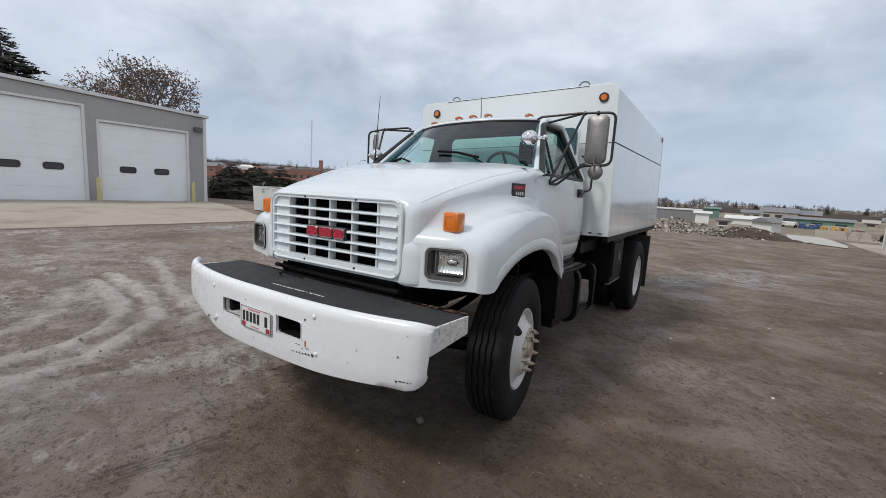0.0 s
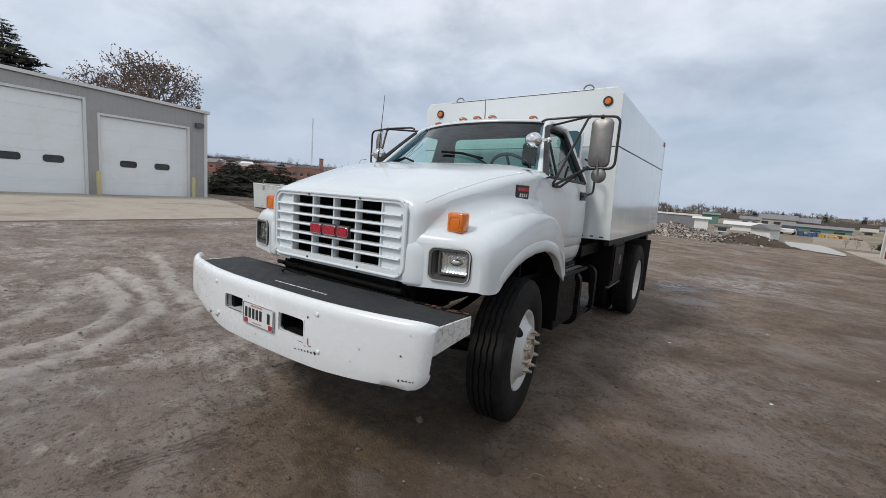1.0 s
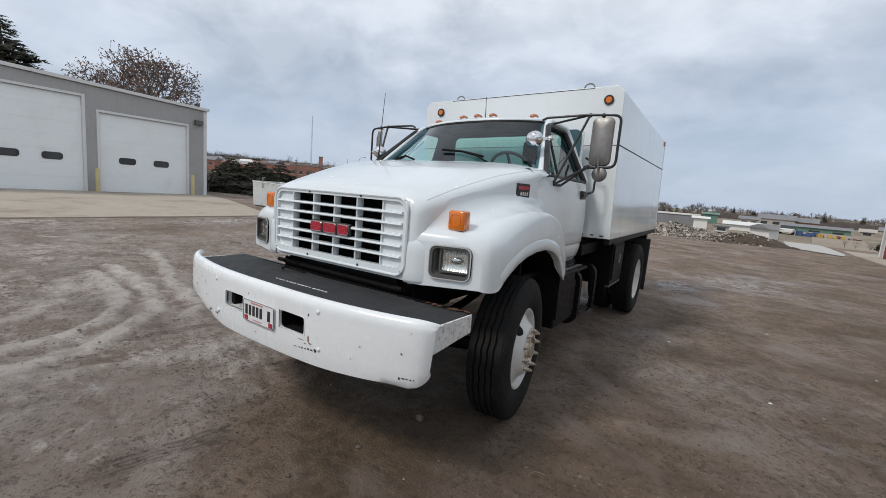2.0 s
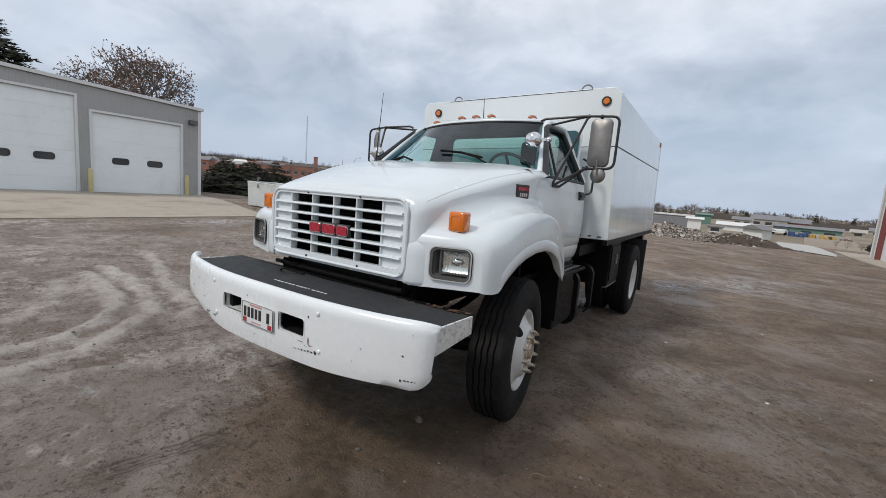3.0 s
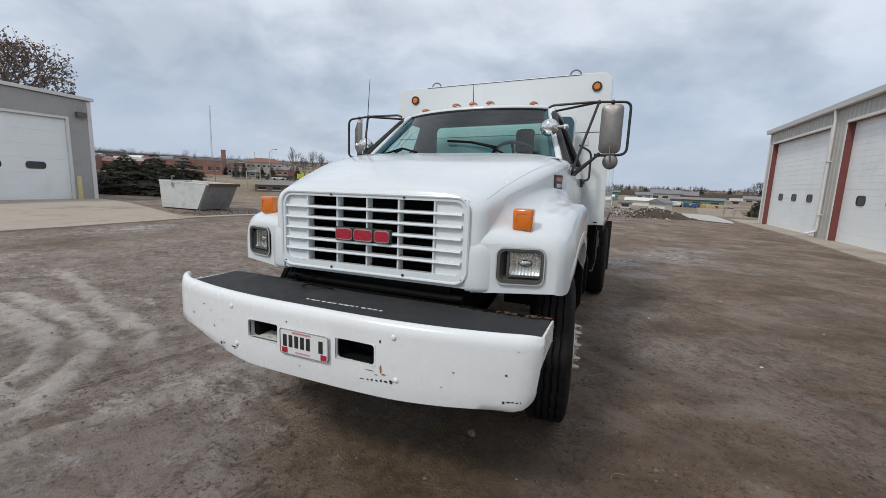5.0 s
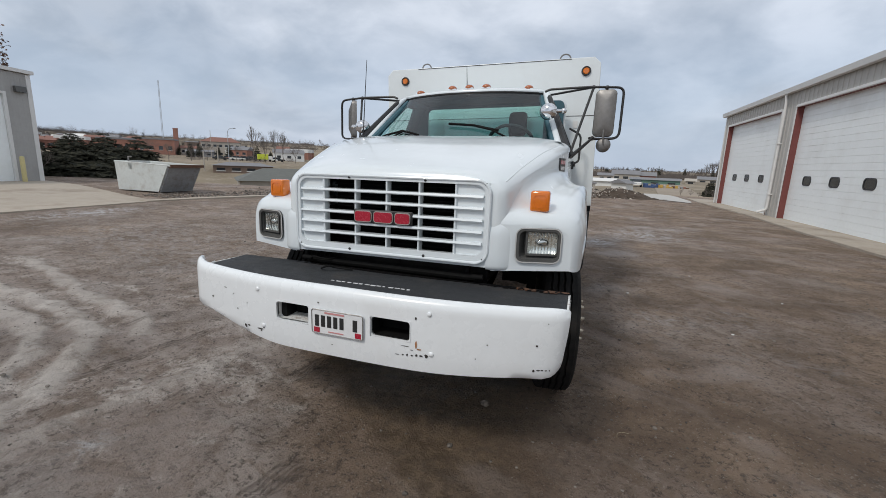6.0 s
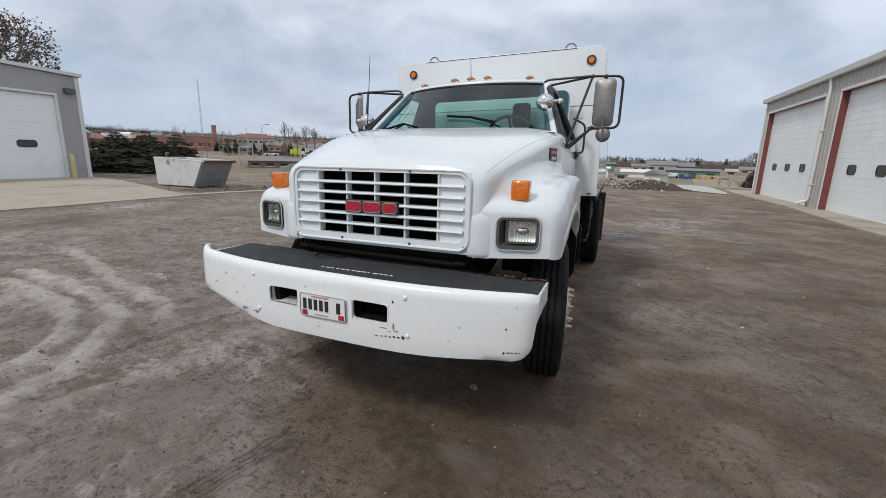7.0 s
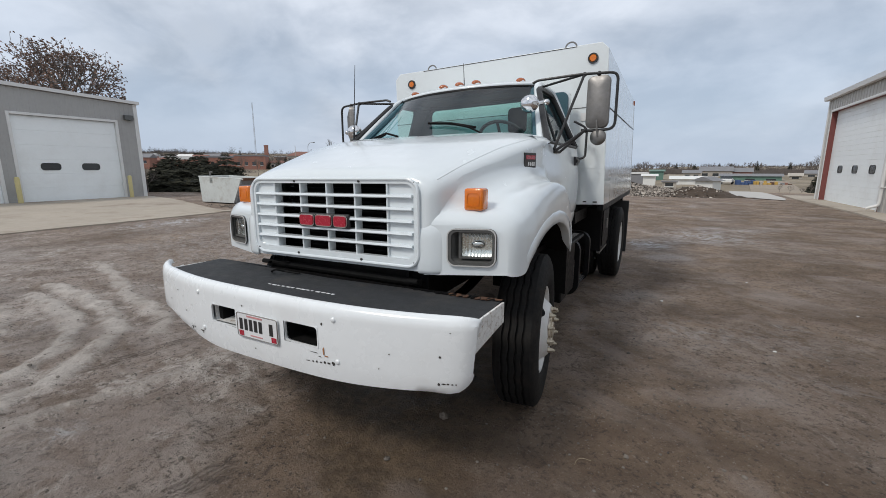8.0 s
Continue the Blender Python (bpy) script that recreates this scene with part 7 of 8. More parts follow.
def build_left_side():
    build_dumpster()
    for k, (b, d, h, r) in enumerate(((-59.1, 33, 4.1, 2.5), (-56.5, 35.5, 4.6, 3.2), (-53.7, 37.5, 5.0, 3.0))):
        x, y = at_bearing(b, d)
        build_spruce(x, y, 1.59 + (0.030 if k else 0.025) * d - ground_height(x, y) + 0.28, r, 30 + k, group="row of spruces")
    x, y = at_bearing(-79.4, 62, (0, 0))
    build_spruce(x, y, 15.4, 8.2, 51, label="tall dark spruce rising behind the garage")
    x, y = at_bearing(-69.5, 45, (0, 0))
    build_bare_tree(x, y, 1.59 + 0.208 * 45 - ground_height(x, y), 7, leaves=4600, spread=0.85, depth=6, trunk=0.20, trunk_r=0.019, flip=(0.365, 0.931, 0.0), lopped=1.6, label="deciduous tree with sparse dry brown leaves")
    for b, d, e, sd in ((-42.0, 112, 0.067, 3), (-40.7, 116, 0.050, 4), (-39.6, 112, 0.060, 5), (-38.7, 118, 0.052, 6)):
        x, y = at_bearing(b, d)
        build_bare_tree(x, y, 1.59 + e * d - ground_height(x, y), sd, spread=0.27, depth=4, label="bare tree beside the street", group="bare street trees", trunk_r=0.0085)
    for b, d, e, sd in ((-61.6, 31, -0.005, 13),):
        x, y = at_bearing(b, d)
        build_bare_tree(x, y, 1.6, sd, spread=0.7, depth=4, label="bare low shrub by the garage corner", group="shrubs", trunk=0.2, trunk_r=0.012)
    for k, (b, d, h) in enumerate(((-50.8, 96, 3.6), (-48.6, 104, 4.2), (-47.0, 118, 4.4), (-43.9, 122, 4.0), (-52.6, 130, 5.0), (-37.2, 124, 5.0))):
        x, y = at_bearing(b, d)
        build_bare_tree(x, y, h, 60 + k, spread=0.55, depth=4, label="small bare tree on the brown lawn", group="lawn trees", trunk_r=0.012)
    # the low house below the yard
    x, y = at_bearing(-37.6, 50)
    build_house(x, y, 46, 11.0, 7.0, 2.2, 1.2, M_TANWALL, M_OLIVEROOF, "low tan house with a grey-green hip roof", hip=True, windows=4, z=-2.9)
    x, y = at_bearing(-43.2, 84)
    build_house(x, y, 43, 9.4, 5.0, 1.25, 0.55, M_BROWNWALL, M_GREYROOF, "low brown brick house with a dark roof", windows=4, win_h=0.45, z=-1.2, hip=True)
    # the brick school on the hill with its chimney
    def town(b, d, w, dep, h, rh, wall, roof, label, zb, **kw):
        x, y = at_bearing(b, d)
        return build_house(x, y, -b * 0.0 + 42 + kw.pop("twist", 0), w, dep, h, rh, wall, roof, label, z=zb, **kw)
    town(-51.6, 250, 15, 12, 7.5, 0.7, M_BRICK, M_GREYROOF, "red brick school wing with wide windows", 0.5, windows=4, flat=True, win_h=1.8)
    town(-54.5, 262, 20, 12, 6.0, 0.7, M_BRICK, M_GREYROOF, "long red brick school wing", 1.5, windows=6, flat=True, win_h=1.6)
    town(-60.8, 260, 9, 7, 3.6, 1.2, M_BRICK, M_BRICK_ROOF, "brick house with a reddish roof", 2.0, windows=3)
    town(-59.0, 290, 8, 6, 2.6, 1.3, M_WHITEWALL, M_GREYROOF, "pale house on the hill", 5.0, windows=3)
    town(-57.0, 295, 8, 6, 2.6, 1.3, M_BRICK, M_BRICK_ROOF, "brick house on the hill", 6.0, windows=3)
    town(-45.4, 270, 19, 13, 8.4, 2.6, M_TANWALL, M_BRICK_ROOF, "wide brick and tan hall with a red hip roof", 0.6, windows=7, hip=True, storeys=2)
    town(-47.6, 236, 11, 8, 2.6, 1.0, M_GREYROOF, M_GREYROOF, "low grey building by the street", 0.6, windows=3, win_h=0.8)
    for k, (b, d, h) in enumerate(((-48.6, 214, 7.2), (-47.7, 218, 7.6), (-44.6, 216, 7.0), (-52.9, 300, 9.5), (-41.6, 190, 6.2))):
        x, y = at_bearing(b, d)
        build_spruce(x, y, h, 2.0, 330 + k, group="far evergreens", label="dark evergreen among the houses", fine=False)
    town(-38.0, 210, 13, 8, 3.6, 1.6, M_WHITEWALL, M_GREYROOF, "white house by the street", 0.4, windows=3)
    town(-36.5, 260, 13, 9, 4.2, 1.8, M_BRICK, M_GREYROOF, "brick house beyond the trees", 1.0, windows=3)
    town(-55.8, 310, 9, 6, 2.6, 1.2, M_WHITEWALL, M_GREYROOF, "pale roofed house on the hill", 7.0, windows=3)
    town(-63.0, 255, 13, 9, 4.0, 2.0, M_BRICK, M_GREYROOF, "brick house behind the garage", 3.0, windows=3)
    rnd = random.Random(88)
    kinds = ((M_BRICK, M_GREYROOF, "far red brick house with a grey roof"), (M_WHITEWALL, M_WHITEWALL, "far white house with a pale roof"), (M_TANWALL, M_BRICK_ROOF, "far tan house with a reddish roof"),
             (M_BRICK, M_WHITEWALL, "far brick house with a pale flat roof"), (M_BROWNWALL, M_GREYROOF, "far brown house with a grey roof"))
    for k in range(44):
        b, d = (rnd.uniform(-63.5, -52), rnd.uniform(275, 350)) if k % 3 else (rnd.uniform(-49, -35), rnd.uniform(230, 330))
        x, y = at_bearing(b, d)
        wall, roof, lab = kinds[k % 5]
        build_house(x, y, rnd.choice((20, 42, 60)), rnd.uniform(6, 12), rnd.uniform(5, 8), rnd.uniform(2.4, 4.0), rnd.uniform(0.5, 1.9), wall, roof, lab, windows=rnd.choice((2, 3)), flat=k % 5 == 3, group="houses on the hill")
    x, y = at_bearing(-49.9, 255)
    ch = thing("chimney", "tall square red brick smokestack of the school", "chimney", (x, y, 1.0), 40)
    part("shaft", bm_prism([(-0.95, -0.95), (0.95, -0.95), (0.95, 0.95), (-0.95, 0.95)], -1, 12.9, "z"), M_BRICK, ch)
    part("cap", bm_box(-1.04, 1.04, -1.04, 1.04, 12.9, 13.3), M_BRICK, ch)
    # thin lattice mast
    x, y = at_bearing(-51.27, 300, (0, 0))
    mast = thing("radio_mast", "thin grey lattice radio mast on the hill", "mast", (x, y, 4.0))
    for k in range(3):
        a = 2 * math.pi * k / 3
        part("leg", bm_tube([(0.45 * math.cos(a), 0.45 * math.sin(a), -1), (0.25 * math.cos(a), 0.25 * math.sin(a), 38.2)], 0.09, 5), M_MAST, mast)
    for k in range(25):
        part("brace", bm_tube([(0.42, 0, k * 1.5), (-0.21, 0.37, k * 1.5 + 0.75), (-0.21, -0.37, k * 1.5 + 1.5)], 0.05, 4), M_MAST, mast)
    # street lamp and poles
    x, y = at_bearing(-44.75, 92)
    sl = thing("street_lamp", "tall grey street lamp with a curved arm", "street lamp", (x, y, ground_height(x, y)))
    hh = 1.59 + 0.060 * 92 - ground_height(x, y)
    part("pole", bm_tube(bend([(0, 0, 0), (0, 0, hh - 0.9), (0.3, 0.2, hh - 0.35), (1.0, 0.6, hh - 0.25)], 0.6), 0.05, 8), M_MAST, sl, smooth=True)
    part("lamp_head", bm_box(0.85, 1.3, 0.5, 0.75, hh - 0.34, hh - 0.22, 0.04, 1), M_BEZEL, sl)
    for b, d, top in ((-47.4, 84, 0.008), (-45.9, 100, 0.02), (-46.5, 210, 0.05)):
        x, y = at_bearing(b, d)
        p = thing("pole", "plain pale utility pole", "pole", (x, y, ground_height(x, y)), group="far poles")
        part("shaft", bm_tube([(0, 0, -0.5), (0, 0, 1.59 + top * d - ground_height(x, y))], 0.10, 6), M_TANWALL, p)
    # parked vehicles along the street
    for k, (b, d, m) in enumerate(((-45.6, 150, M_DARKGLASS), (-44.7, 152, M_BRICK), (-43.8, 148, M_WHITEWALL), (-43.0, 150, M_DARKGLASS), (-42.3, 152, M_DARKGLASS), (-40.2, 146, M_WHITEWALL), (-39.3, 148, M_DARKGLASS))):
        x, y = at_bearing(b, d)
        build_car(x, y, 45, m, "far parked car along the street")
    x, y = at_bearing(-40.8, 142)
    z = ground_height(x, y)
    lt = thing("delivery_truck", "lime yellow delivery truck by the street", "truck", (x, y, z), 45)
    part("body", bm_box(-2.0, 1.0, -0.9, 0.9, 0.6, 2.2, 0.05, 1), M_LIME, lt)
    part("cab", bm_box(1.05, 2.2, -0.85, 0.85, 0.5, 1.7, 0.12, 2), M_WHITEWALL, lt)
    for xx in (-1.3, 1.5):
        part("wheel", bm_lathe([(0, 0), (0, 0.36), (0.2, 0.36), (0.2, 0)], "y", (xx, -0.92, 0.36), 14), M_RUBBER, lt)


def build_right_side():
    R0 = (0.0, 0.0)
    # heap of broken concrete and soil at the edge of the yard
    rnd = random.Random(21)
    def heap(x, y):
        a = 0.68 * math.exp(-(((x + 3.0) / 3.4) ** 2 + ((y - 30.0) / 1.6) ** 2))
        b = 0.66 * math.exp(-(((x - 1.1) / 1.7) ** 2 + ((y - 28.8) / 1.2) ** 2))
        c = 0.34 * math.exp(-(((x + 8.0) / 2.5) ** 2 + ((y - 30.0) / 1.3) ** 2))
        return max(a, b, c) + 0.10 * noise.noise(Vector((x * 1.4, y * 1.4, 3))) + 0.10 * noise.noise(Vector((x * 3.2, y * 3.2, 1)))
    rows = [[(x, y, max(-0.25, heap(x, y) - 0.12) + ground_height(x, y)) for x in np.linspace(-12, 4.2, 90)] for y in np.linspace(26.4, 34, 46)]
    tagged(mesh_ob("dirt_heap", bm_grid(rows), M_SOIL, True), "heap of dark soil at the edge of the yard", "dirt heap", kind="stuff")
    verts, faces = [], []
    for k in range(9000):
        x, y = rnd.gauss(-3.4, 2.8), rnd.gauss(29.3, 1.0)
        if x > 2.6 or x < -10 or (x > 0.0 and rnd.random() < 0.7):
            continue
        c = Vector((x, y, max(0.0, heap(x, y) - 0.10) + ground_height(x, y)))
        size = rnd.uniform(0.018, 0.06) * (1 if rnd.random() < 0.95 else 2.2)
        turn = Euler((rnd.gauss(0, 0.6), rnd.gauss(0, 0.6), rnd.uniform(0, 6.3))).to_matrix()
        half = Vector((size * rnd.uniform(0.7, 1.4), size * rnd.uniform(0.6, 1.0), size * rnd.uniform(0.18, 0.6)))
        i = len(verts)
        for cx, cy, cz in ((a, b, c_) for a in (-1, 1) for b in (-1, 1) for c_ in (-1, 1)):
            wild = Vector((rnd.uniform(0.6, 1.2), rnd.uniform(0.6, 1.2), rnd.uniform(0.7, 1.2)))
            verts.append(tuple(c + turn @ Vector((cx * half.x * wild.x, cy * half.y * wild.y, cz * half.z * wild.z))))
        faces += [tuple(i + q for q in f) for f in ((0, 1, 3, 2), (4, 6, 7, 5), (0, 4, 5, 1), (2, 3, 7, 6), (0, 2, 6, 4), (1, 5, 7, 3))]
    me = bpy.data.meshes.new("rubble_pile")
    me.from_pydata(verts, [], faces)
    me.materials.append(M_RUBBLE)
    tagged(new("rubble_pile", me), "pile of broken pale concrete and rubble", "rubble", kind="stuff")
    # pale drive that leaves the yard
    cols = []
    for f in np.linspace(0, 1, 24):
        y = 26.4 + 11 * f
        xl, xr = lerp([(26.4, 4.7), (28.6, 2.95), (34.7, 3.3), (38, 3.7)], y), lerp([(26.4, 4.8), (28, 5.1), (38, 5.3)], y)
        cols.append([(xl + (xr - xl) * g, y, ground_height(xl + (xr - xl) * g, y) + 0.012) for g in np.linspace(0, 1, 5)])
    tagged(mesh_ob("concrete_drive", bm_grid(cols), M_SNOWCRETE), "pale concrete drive sloping away from the yard", "drive", kind="structure")
    cols = []
    for f in np.linspace(0, 1, 30):
        y = 38 + 90 * f
        xl, xr = lerp([(38, 5.3), (128, 17)], y), lerp([(38, 9.5), (128, 24)], y)
        cols.append([(xl + (xr - xl) * g, y, ground_height(xl + (xr - xl) * g, y) + (-1.2 if k in (0, 7) or f == 0 else 0.06)) for k, g in enumerate((0, 0, 0.2, 0.4, 0.6, 0.8, 1, 1))])
    tagged(mesh_ob("gravel_road", bm_grid(cols), M_GRAVELROAD), "tan gravel road beyond the steel building", "road", kind="structure")
    def far(b, d, w, dep, h, rh, wall, roof, label, top, twist=0.0, **kw):
        x, y = at_bearing(b, d, R0)
        zb = 1.59 + top * d - h - rh
        return build_house(x, y, -b + twist, w, dep, h, rh, wall, roof, label, z=zb, **kw)
    far(-5.1, 88, 8.0, 5, 1.6, 0.25, M_GREYROOF, M_WHITEWALL, "long grey shed with a white roof edge", -0.009, flat=True, windows=0)
    far(-9.5, 90, 8.0, 5, 1.6, 0.25, M_GREYROOF, M_WHITEWALL, "long grey shed with a white roof edge", -0.009, flat=True, windows=0)
    far(-2.3, 74, 1.75, 2.0, 0.75, 0.3, M_WHITEWALL, M_WHITEWALL, "small white trailer beside the rubble", -0.012)
    far(-1.4, 118, 2.9, 4, 1.3, 0.4, M_GREENWALL, M_GREENWALL, "small green metal shed", -0.003)
    far(1.6, 80, 4.2, 4, 0.8, 0.5, M_WHITEWALL, M_WHITEWALL, "low white roofed shed", -0.0155)
    far(-0.2, 62, 1.6, 2.0, 0.6, 0.15, M_TANWALL, M_GREYROOF, "small tan shack behind the rubble", -0.026, flat=True, windows=1, win_h=0.4)
    far(2.25, 140, 4.2, 5, 1.6, 0.8, M_TANWALL, M_GREYROOF, "small grey roofed house", -0.004, windows=2, win_h=0.7)
    far(4.6, 150, 8.0, 7, 2.1, 1.3, M_TANWALL, M_GREYROOF, "tan hall with a wide grey roof", 0.003, windows=3, win_h=0.8)
    far(6.6, 152, 7.0, 7, 1.9, 1.2, M_BRICK, M_GREYROOF, "dark red hall wing with a grey roof", 0.0005, windows=2, win_h=0.8)
    far(7.75, 112, 10.4, 6, 1.35, 0.5, M_GREENWALL, M_GREYROOF, "long green hall with a blue-grey roof", -0.0105, windows=3, win_h=0.35)
    far(3.7, 60, 1.5, 2.2, 0.75, 0.5, M_WHITEWALL, M_GREYROOF, "small white gabled shed near the drive", -0.0165, twist=55)
    far(11.6, 132, 2.3, 3, 1.1, 0.7, M_TANWALL, M_TANWALL, "pale barn with a rounded front", -0.009, windows=1, win_h=0.7)
    far(13.4, 170, 6, 5, 2.0, 1.0, M_TANWALL, M_GREYROOF, "tan house by the tree line", -0.004, windows=2)
    for b, d, ms, n, lab in ((7.1, 82, (M_BLUE,), 5, "row of blue drums on a rack"), (7.75, 83, (M_BLUE, M_BLUE, M_DUMPDARK), 4, "blue and grey drums on a rack"),
                             (8.7, 82, (M_MACHINE, M_MACHINE, M_TANWALL), 5, "yellow machine parts on a rack"), (9.6, 83, (M_MACHINE, M_TANWALL, M_RUSTY), 5, "yellow and rusty machine parts on a rack"),
                             (10.6, 84, (M_RUSTY, M_DUMPDARK, M_BRICK), 4, "rusty machine parts on a rack")):
        x, y = at_bearing(b, d, R0)
        st = thing("machine_stack", lab, "equipment", (x, y, 1.59 - 0.0315 * d), rnd.uniform(-20, 20), group="stored equipment")
        xx = -n * 0.2
        for k in range(n):
            wd, tall = rnd.uniform(0.2, 0.6), rnd.uniform(0.25, 0.75)
            part("unit", bm_box(xx, xx + wd, -0.5, 0.5, -0.4, tall, 0.05, 1), ms[k % len(ms)], st)
            xx += wd + rnd.uniform(0.02, 0.10)
        part("rack", bm_box(-n * 0.22, xx, -0.55, 0.55, -0.5, -0.38), M_DUMPDARK, st)
    x, y = at_bearing(5.6, 84, R0)
    build_car(x, y, 80, M_WHITEWALL, "white car parked by the drive", 1.35, 4.3)
    # dark conifer and scrub at the corner of the steel building
    x, y = at_bearing(14.15, 60, (-1.14, -0.37))
    build_spruce(x, y, 2.9, 1.35, 77, sink=0.9, label="small dark conifer beside the steel building")
    for k in range(9):
        x, y = at_bearing(rnd.uniform(9.6, 13.6), rnd.uniform(46, 64), R0)
        build_bare_tree(x, y, rnd.uniform(0.5, 1.0), 90 + k, spread=0.8, depth=3, trunk=0.2, label="bare brown scrub bush", group="scrub", trunk_r=0.010)
    for k in range(4):
        x, y = at_bearing(12.6 + k * 0.5, 180, R0)
        build_bare_tree(x, y, 5.0 + k, 120 + k, spread=0.4, depth=4, label="bare tree in the tree line", group="far bare trees", trunk_r=0.016)


def build_far_woods():
    """Bare winter woods along the skyline, as one mass of small clumps."""
    rnd = random.Random(5)
    verts, faces = [], []
    def clump(x, y, z, h, w):
        """Low brush: many thin stems that lean out of one foot."""
        for _ in range(46):
            a, e = rnd.uniform(0, 6.283), rnd.uniform(0.35, 1.5)
            foot = Vector((x + rnd.gauss(0, w * 0.3), y + rnd.gauss(0, w * 0.3), z - 0.6))
            d = Vector((math.cos(a) * math.cos(e), math.sin(a) * math.cos(e), math.sin(e)))
            twig(foot, foot + d * (h * rnd.uniform(0.5, 1.0) + 0.6), 0.022 * w + 0.03)
    def twig(p, q, w):
        k = len(verts)
        o = (q - p).cross(Vector((0.6, 0.8, 0))).normalized() * w
        verts.extend([tuple(p - o), tuple(p + o), tuple(q)])
        faces.append((k, k + 1, k + 2))
    def bare(x, y, z, h):
        """A bare tree far off: a trunk, rising limbs and finer branches on each."""
        foot = Vector((x, y, z - 1.0))
        w = 0.032 * h ** 0.6
        lean = Vector((rnd.uniform(-0.06, 0.06), rnd.uniform(-0.06, 0.06), 1)) * h
        twig(foot, foot + lean, w * 1.8)
        for _ in range(12):
            a, e, u = rnd.uniform(0, 6.283), rnd.uniform(0.35, 1.25), rnd.uniform(0.2, 0.8)
            p = foot + lean * u
            d = Vector((math.cos(a) * math.cos(e), math.sin(a) * math.cos(e), math.sin(e)))
            ln = h * (1.05 - u) * rnd.uniform(0.55, 0.95)
            twig(p, p + d * ln, w)
            for _ in range(5):
                t = rnd.uniform(0.25, 0.95)
                d2 = (d + Vector((rnd.uniform(-0.9, 0.9), rnd.uniform(-0.9, 0.9), rnd.uniform(-0.3, 0.6)))).normalized()
                twig(p + d * ln * t, p + d * ln * t + d2 * ln * rnd.uniform(0.25, 0.55), w * 0.8)
    for k in range(3400):
        b = rnd.uniform(-88, 40)
        hill = smooth01((-b - 12) / 25)
        d = rnd.uniform(300, 620) if hill < 0.5 else rnd.uniform(330, 760)
        x, y = at_bearing(b, d)
        swell = noise.noise(Vector((b * 0.55, 3.0, 0))) + 0.6 * noise.noise(Vector((b * 1.9, 8.0, 0)))
        if k % 2:
            h = rnd.uniform(1.0, 2.4) + 0.8 * hill
            clump(x, y, ground_height(x, y), h, h * 1.2)
        elif rnd.random() < 0.62 + 0.5 * swell:
            near = smooth01((b + 16) / 5) * smooth01((3.0 - b) / 6)
            bare(x, y, ground_height(x, y), rnd.uniform(3.0, 6.0) * (0.9 + 0.5 * swell) + 1.5 * hill + 3.5 * near)
    for k in range(90):
        b, d = rnd.uniform(-64, -34), rnd.uniform(120, 330)
        x, y = at_bearing(b, d)
        clump(x, y, ground_height(x, y), rnd.uniform(1.5, 4), 2.4)
    # thick undergrowth behind the sheds, and woods on the crest of the hill
    for k in range(1100):
        b, d = rnd.uniform(-13, 17), rnd.uniform(200, 330)
        x, y = at_bearing(b, d)
        tall = 1.0 + 0.9 * smooth01((3.0 - b) / 9) + 0.5 * noise.noise(Vector((b * 0.8, 1, 0)))
        clump(x, y, ground_height(x, y), rnd.uniform(1.2, 2.6) * tall, 3.4)
    for k in range(800):
        b, d = rnd.uniform(-66, -35), rnd.uniform(350, 520)
        x, y = at_bearing(b, d)
        clump(x, y, ground_height(x, y), rnd.uniform(1.5, 3.5) * (1 + 0.8 * smooth01((-b - 50) / 8)), 5.0)
    me = bpy.data.meshes.new("far_woods")
    me.from_pydata(verts, [], faces)
    me.materials.append(M_FARTREE)
    tagged(new("far_woods", me), "grey-brown bare woods along the horizon", "woods", kind="stuff")
    for k in range(40):
        b = rnd.uniform(-10, -1) if k % 4 == 1 else rnd.uniform(-1, 15) if k % 2 else rnd.uniform(-62, -36)
        d = rnd.uniform(230, 330)
        x, y = at_bearing(b, d)
        build_spruce(x, y, rnd.uniform(3.4, 6.5), 1.4, 200 + k, group="far evergreens", label="dark evergreen on the skyline", fine=False)


build_left_side()
build_right_side()
build_far_woods()


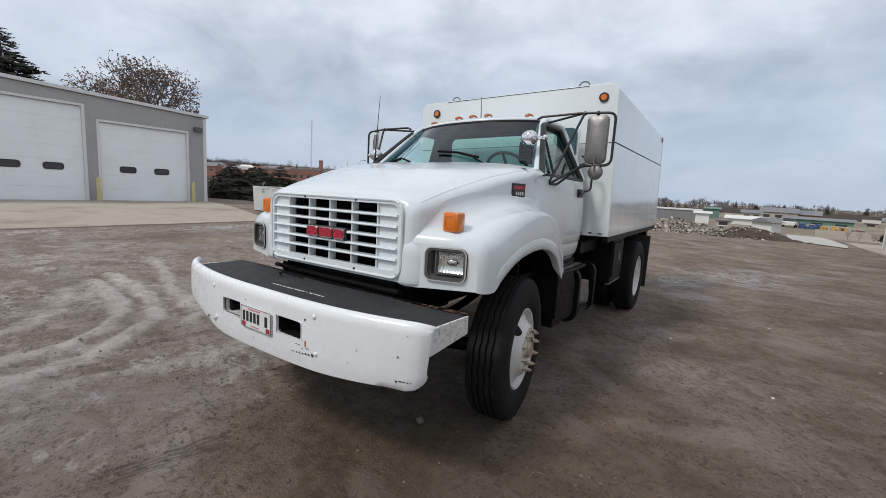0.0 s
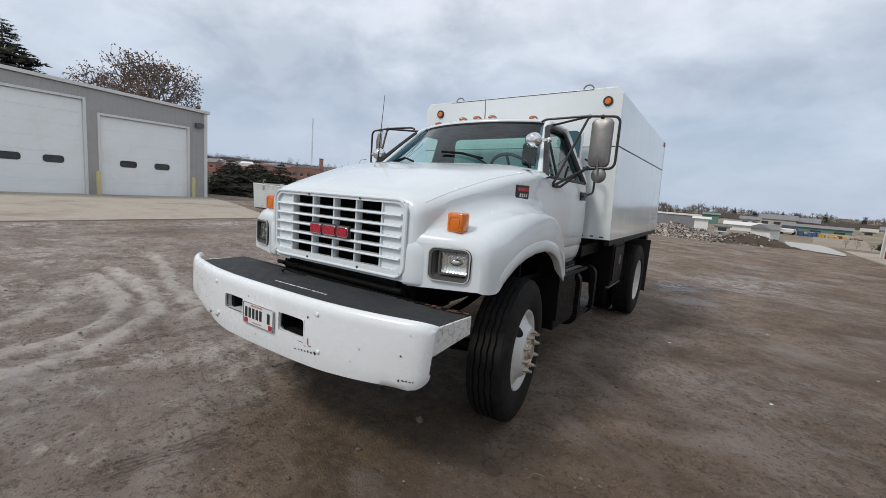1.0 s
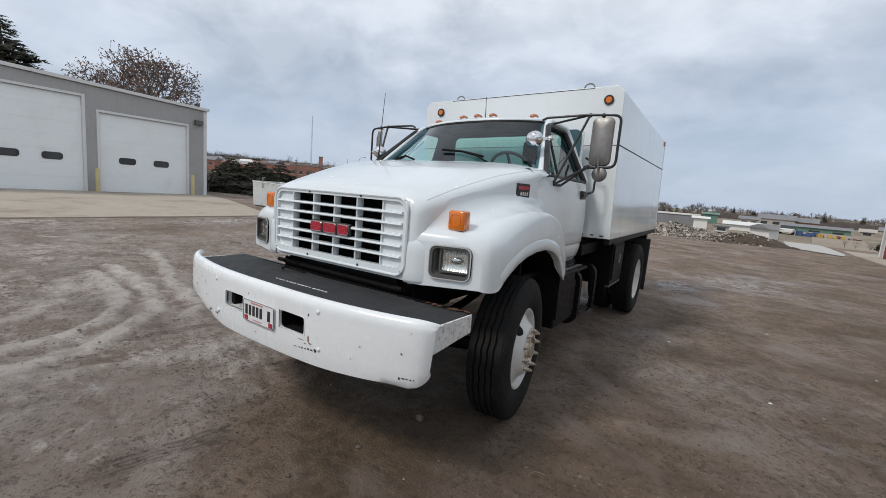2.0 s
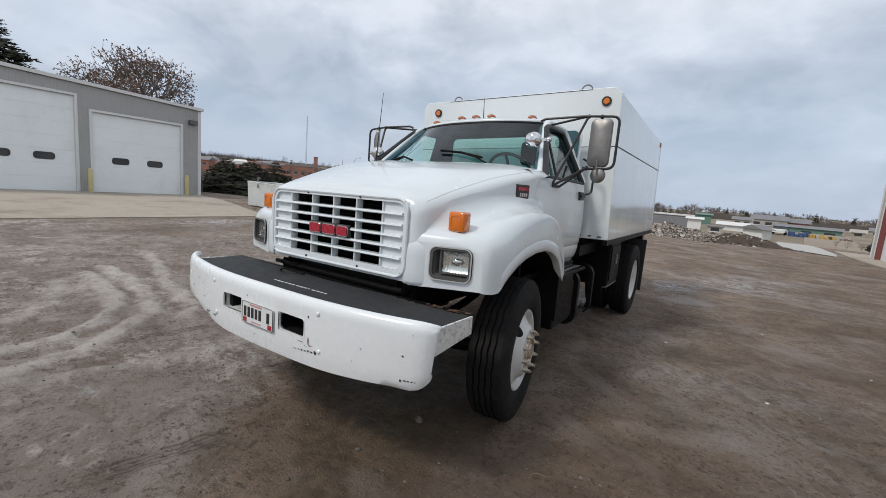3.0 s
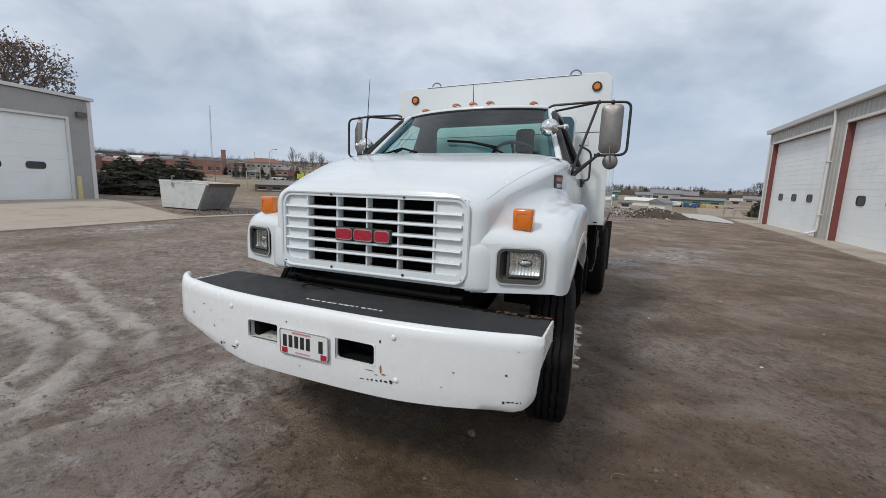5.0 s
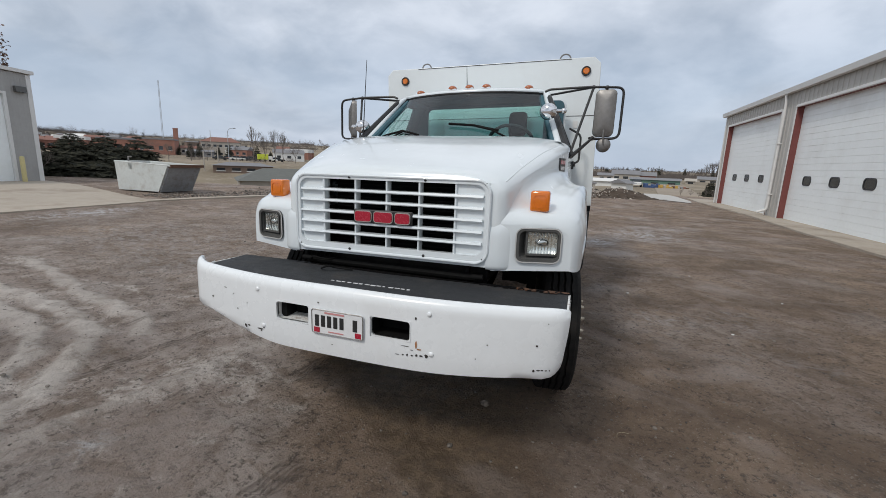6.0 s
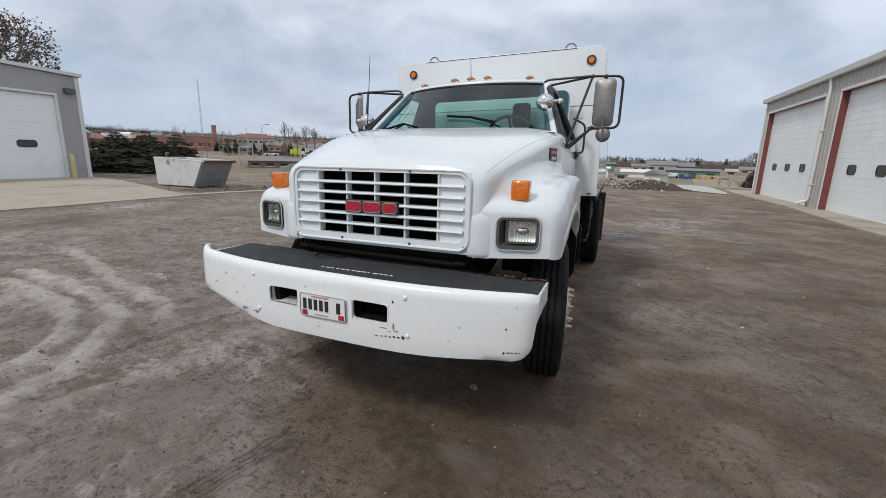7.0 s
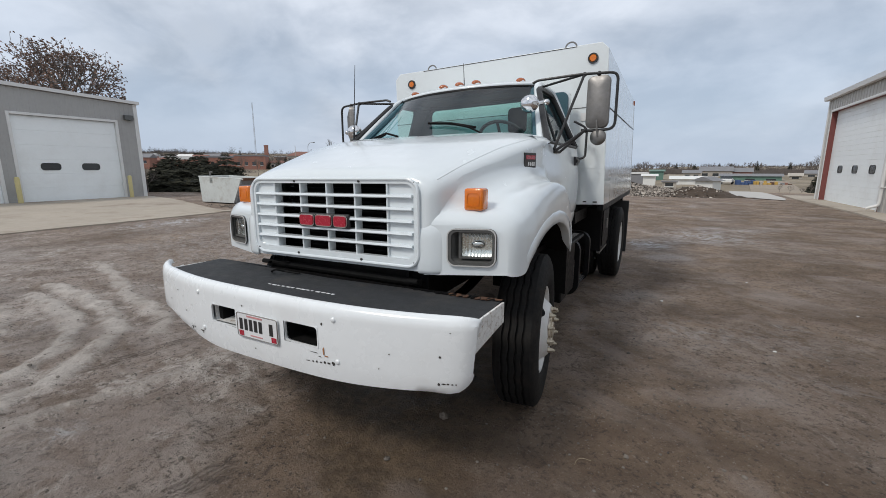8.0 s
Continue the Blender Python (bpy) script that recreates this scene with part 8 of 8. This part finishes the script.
# ---- loose things on the ground ----
def build_litter():
    rnd = random.Random(3)
    bm = bmesh.new()
    for k in range(2200):
        x, y = rnd.uniform(-7.5, 3.5), rnd.uniform(0.7, 9.0)
        s = rnd.uniform(0.004, 0.011) * (1 if rnd.random() < 0.93 else 1.9)
        bm_rock(rnd, (x, y, yard_z(x, y) + s * 0.2), s, bm, 0.6)
    tagged(mesh_ob("pebbles", bm, M_STONE), "scattered small pebbles and clods on the mud", "pebbles", kind="stuff")
    bm = bmesh.new()
    for k in range(900):
        y = rnd.uniform(10.4, 16.5)
        x = lerp(KERB, y) - 0.5 - abs(rnd.gauss(0, 1.1))
        s = rnd.uniform(0.012, 0.05)
        bm_rock(rnd, (x, y, ground_height(x, y) + s * 0.2), s, bm, rnd.uniform(0.35, 0.7))
    tagged(mesh_ob("gravel_bank", bm, M_STONE), "coarse gravel and clods along the kerb by the dumpster", "gravel", kind="stuff")
    rock = bm_rock(rnd, (0, 0, 0.014), 0.034, None, 0.75)
    r = mesh_ob("stone", rock, M_PALESTONE)
    r.location = (-1.63, 2.235, yard_z(-1.63, 2.235) + 0.004)
    tagged(r, "small pale stone lying before the truck", "stone")
    tw = mesh_ob("twig", bm_tube(bend([(-0.03, -0.045, 0.006), (-0.028, 0.0, 0.010), (0.0, 0.028, 0.009), (0.045, 0.03, 0.005)], 0.02), 0.0018, 5), M_STRAW)
    tw.location = (-0.75, 2.20, yard_z(-0.75, 2.20) + 0.003)
    tagged(tw, "bent dry straw twig on the mud", "twig")
    for x, y, s in ((0.51, 4.49, 0.03), (-0.40, 5.65, 0.035), (0.65, 7.1, 0.03), (-0.2, 3.3, 0.018), (1.5, 6.0, 0.025), (0.1, 2.9, 0.016), (-3.5, 1.1, 0.02), (-2.9, 1.45, 0.02), (-4.3, 1.9, 0.018), (1.1, 3.6, 0.02)):
        c = mesh_ob("litter_scrap", bm_rock(rnd, (0, 0, 0.004), s * 0.62, None, 0.3), M_PALESTONE if s < 0.025 else M_WHITEWALL)
        c.location = (x, y, yard_z(x, y) + 0.002)
        tagged(c, "small pale scrap of litter on the mud", "litter", "scraps on the mud")


def yard_z(x, y):
    """The height of the yard's relief at a place."""
    v = Vector((x, y, 0))
    z = ground_height(x, y) + 0.022 * noise.noise(v * 0.55) + 0.010 * noise.noise(v * 1.9 + Vector((9, 2, 5))) - 0.02
    if -10 < x < 5 and -2 < y < 12:
        z += fine_relief(v)
    return z + 0.022 * arc_weight(x, y) - rut_depth(x, y)


build_litter()
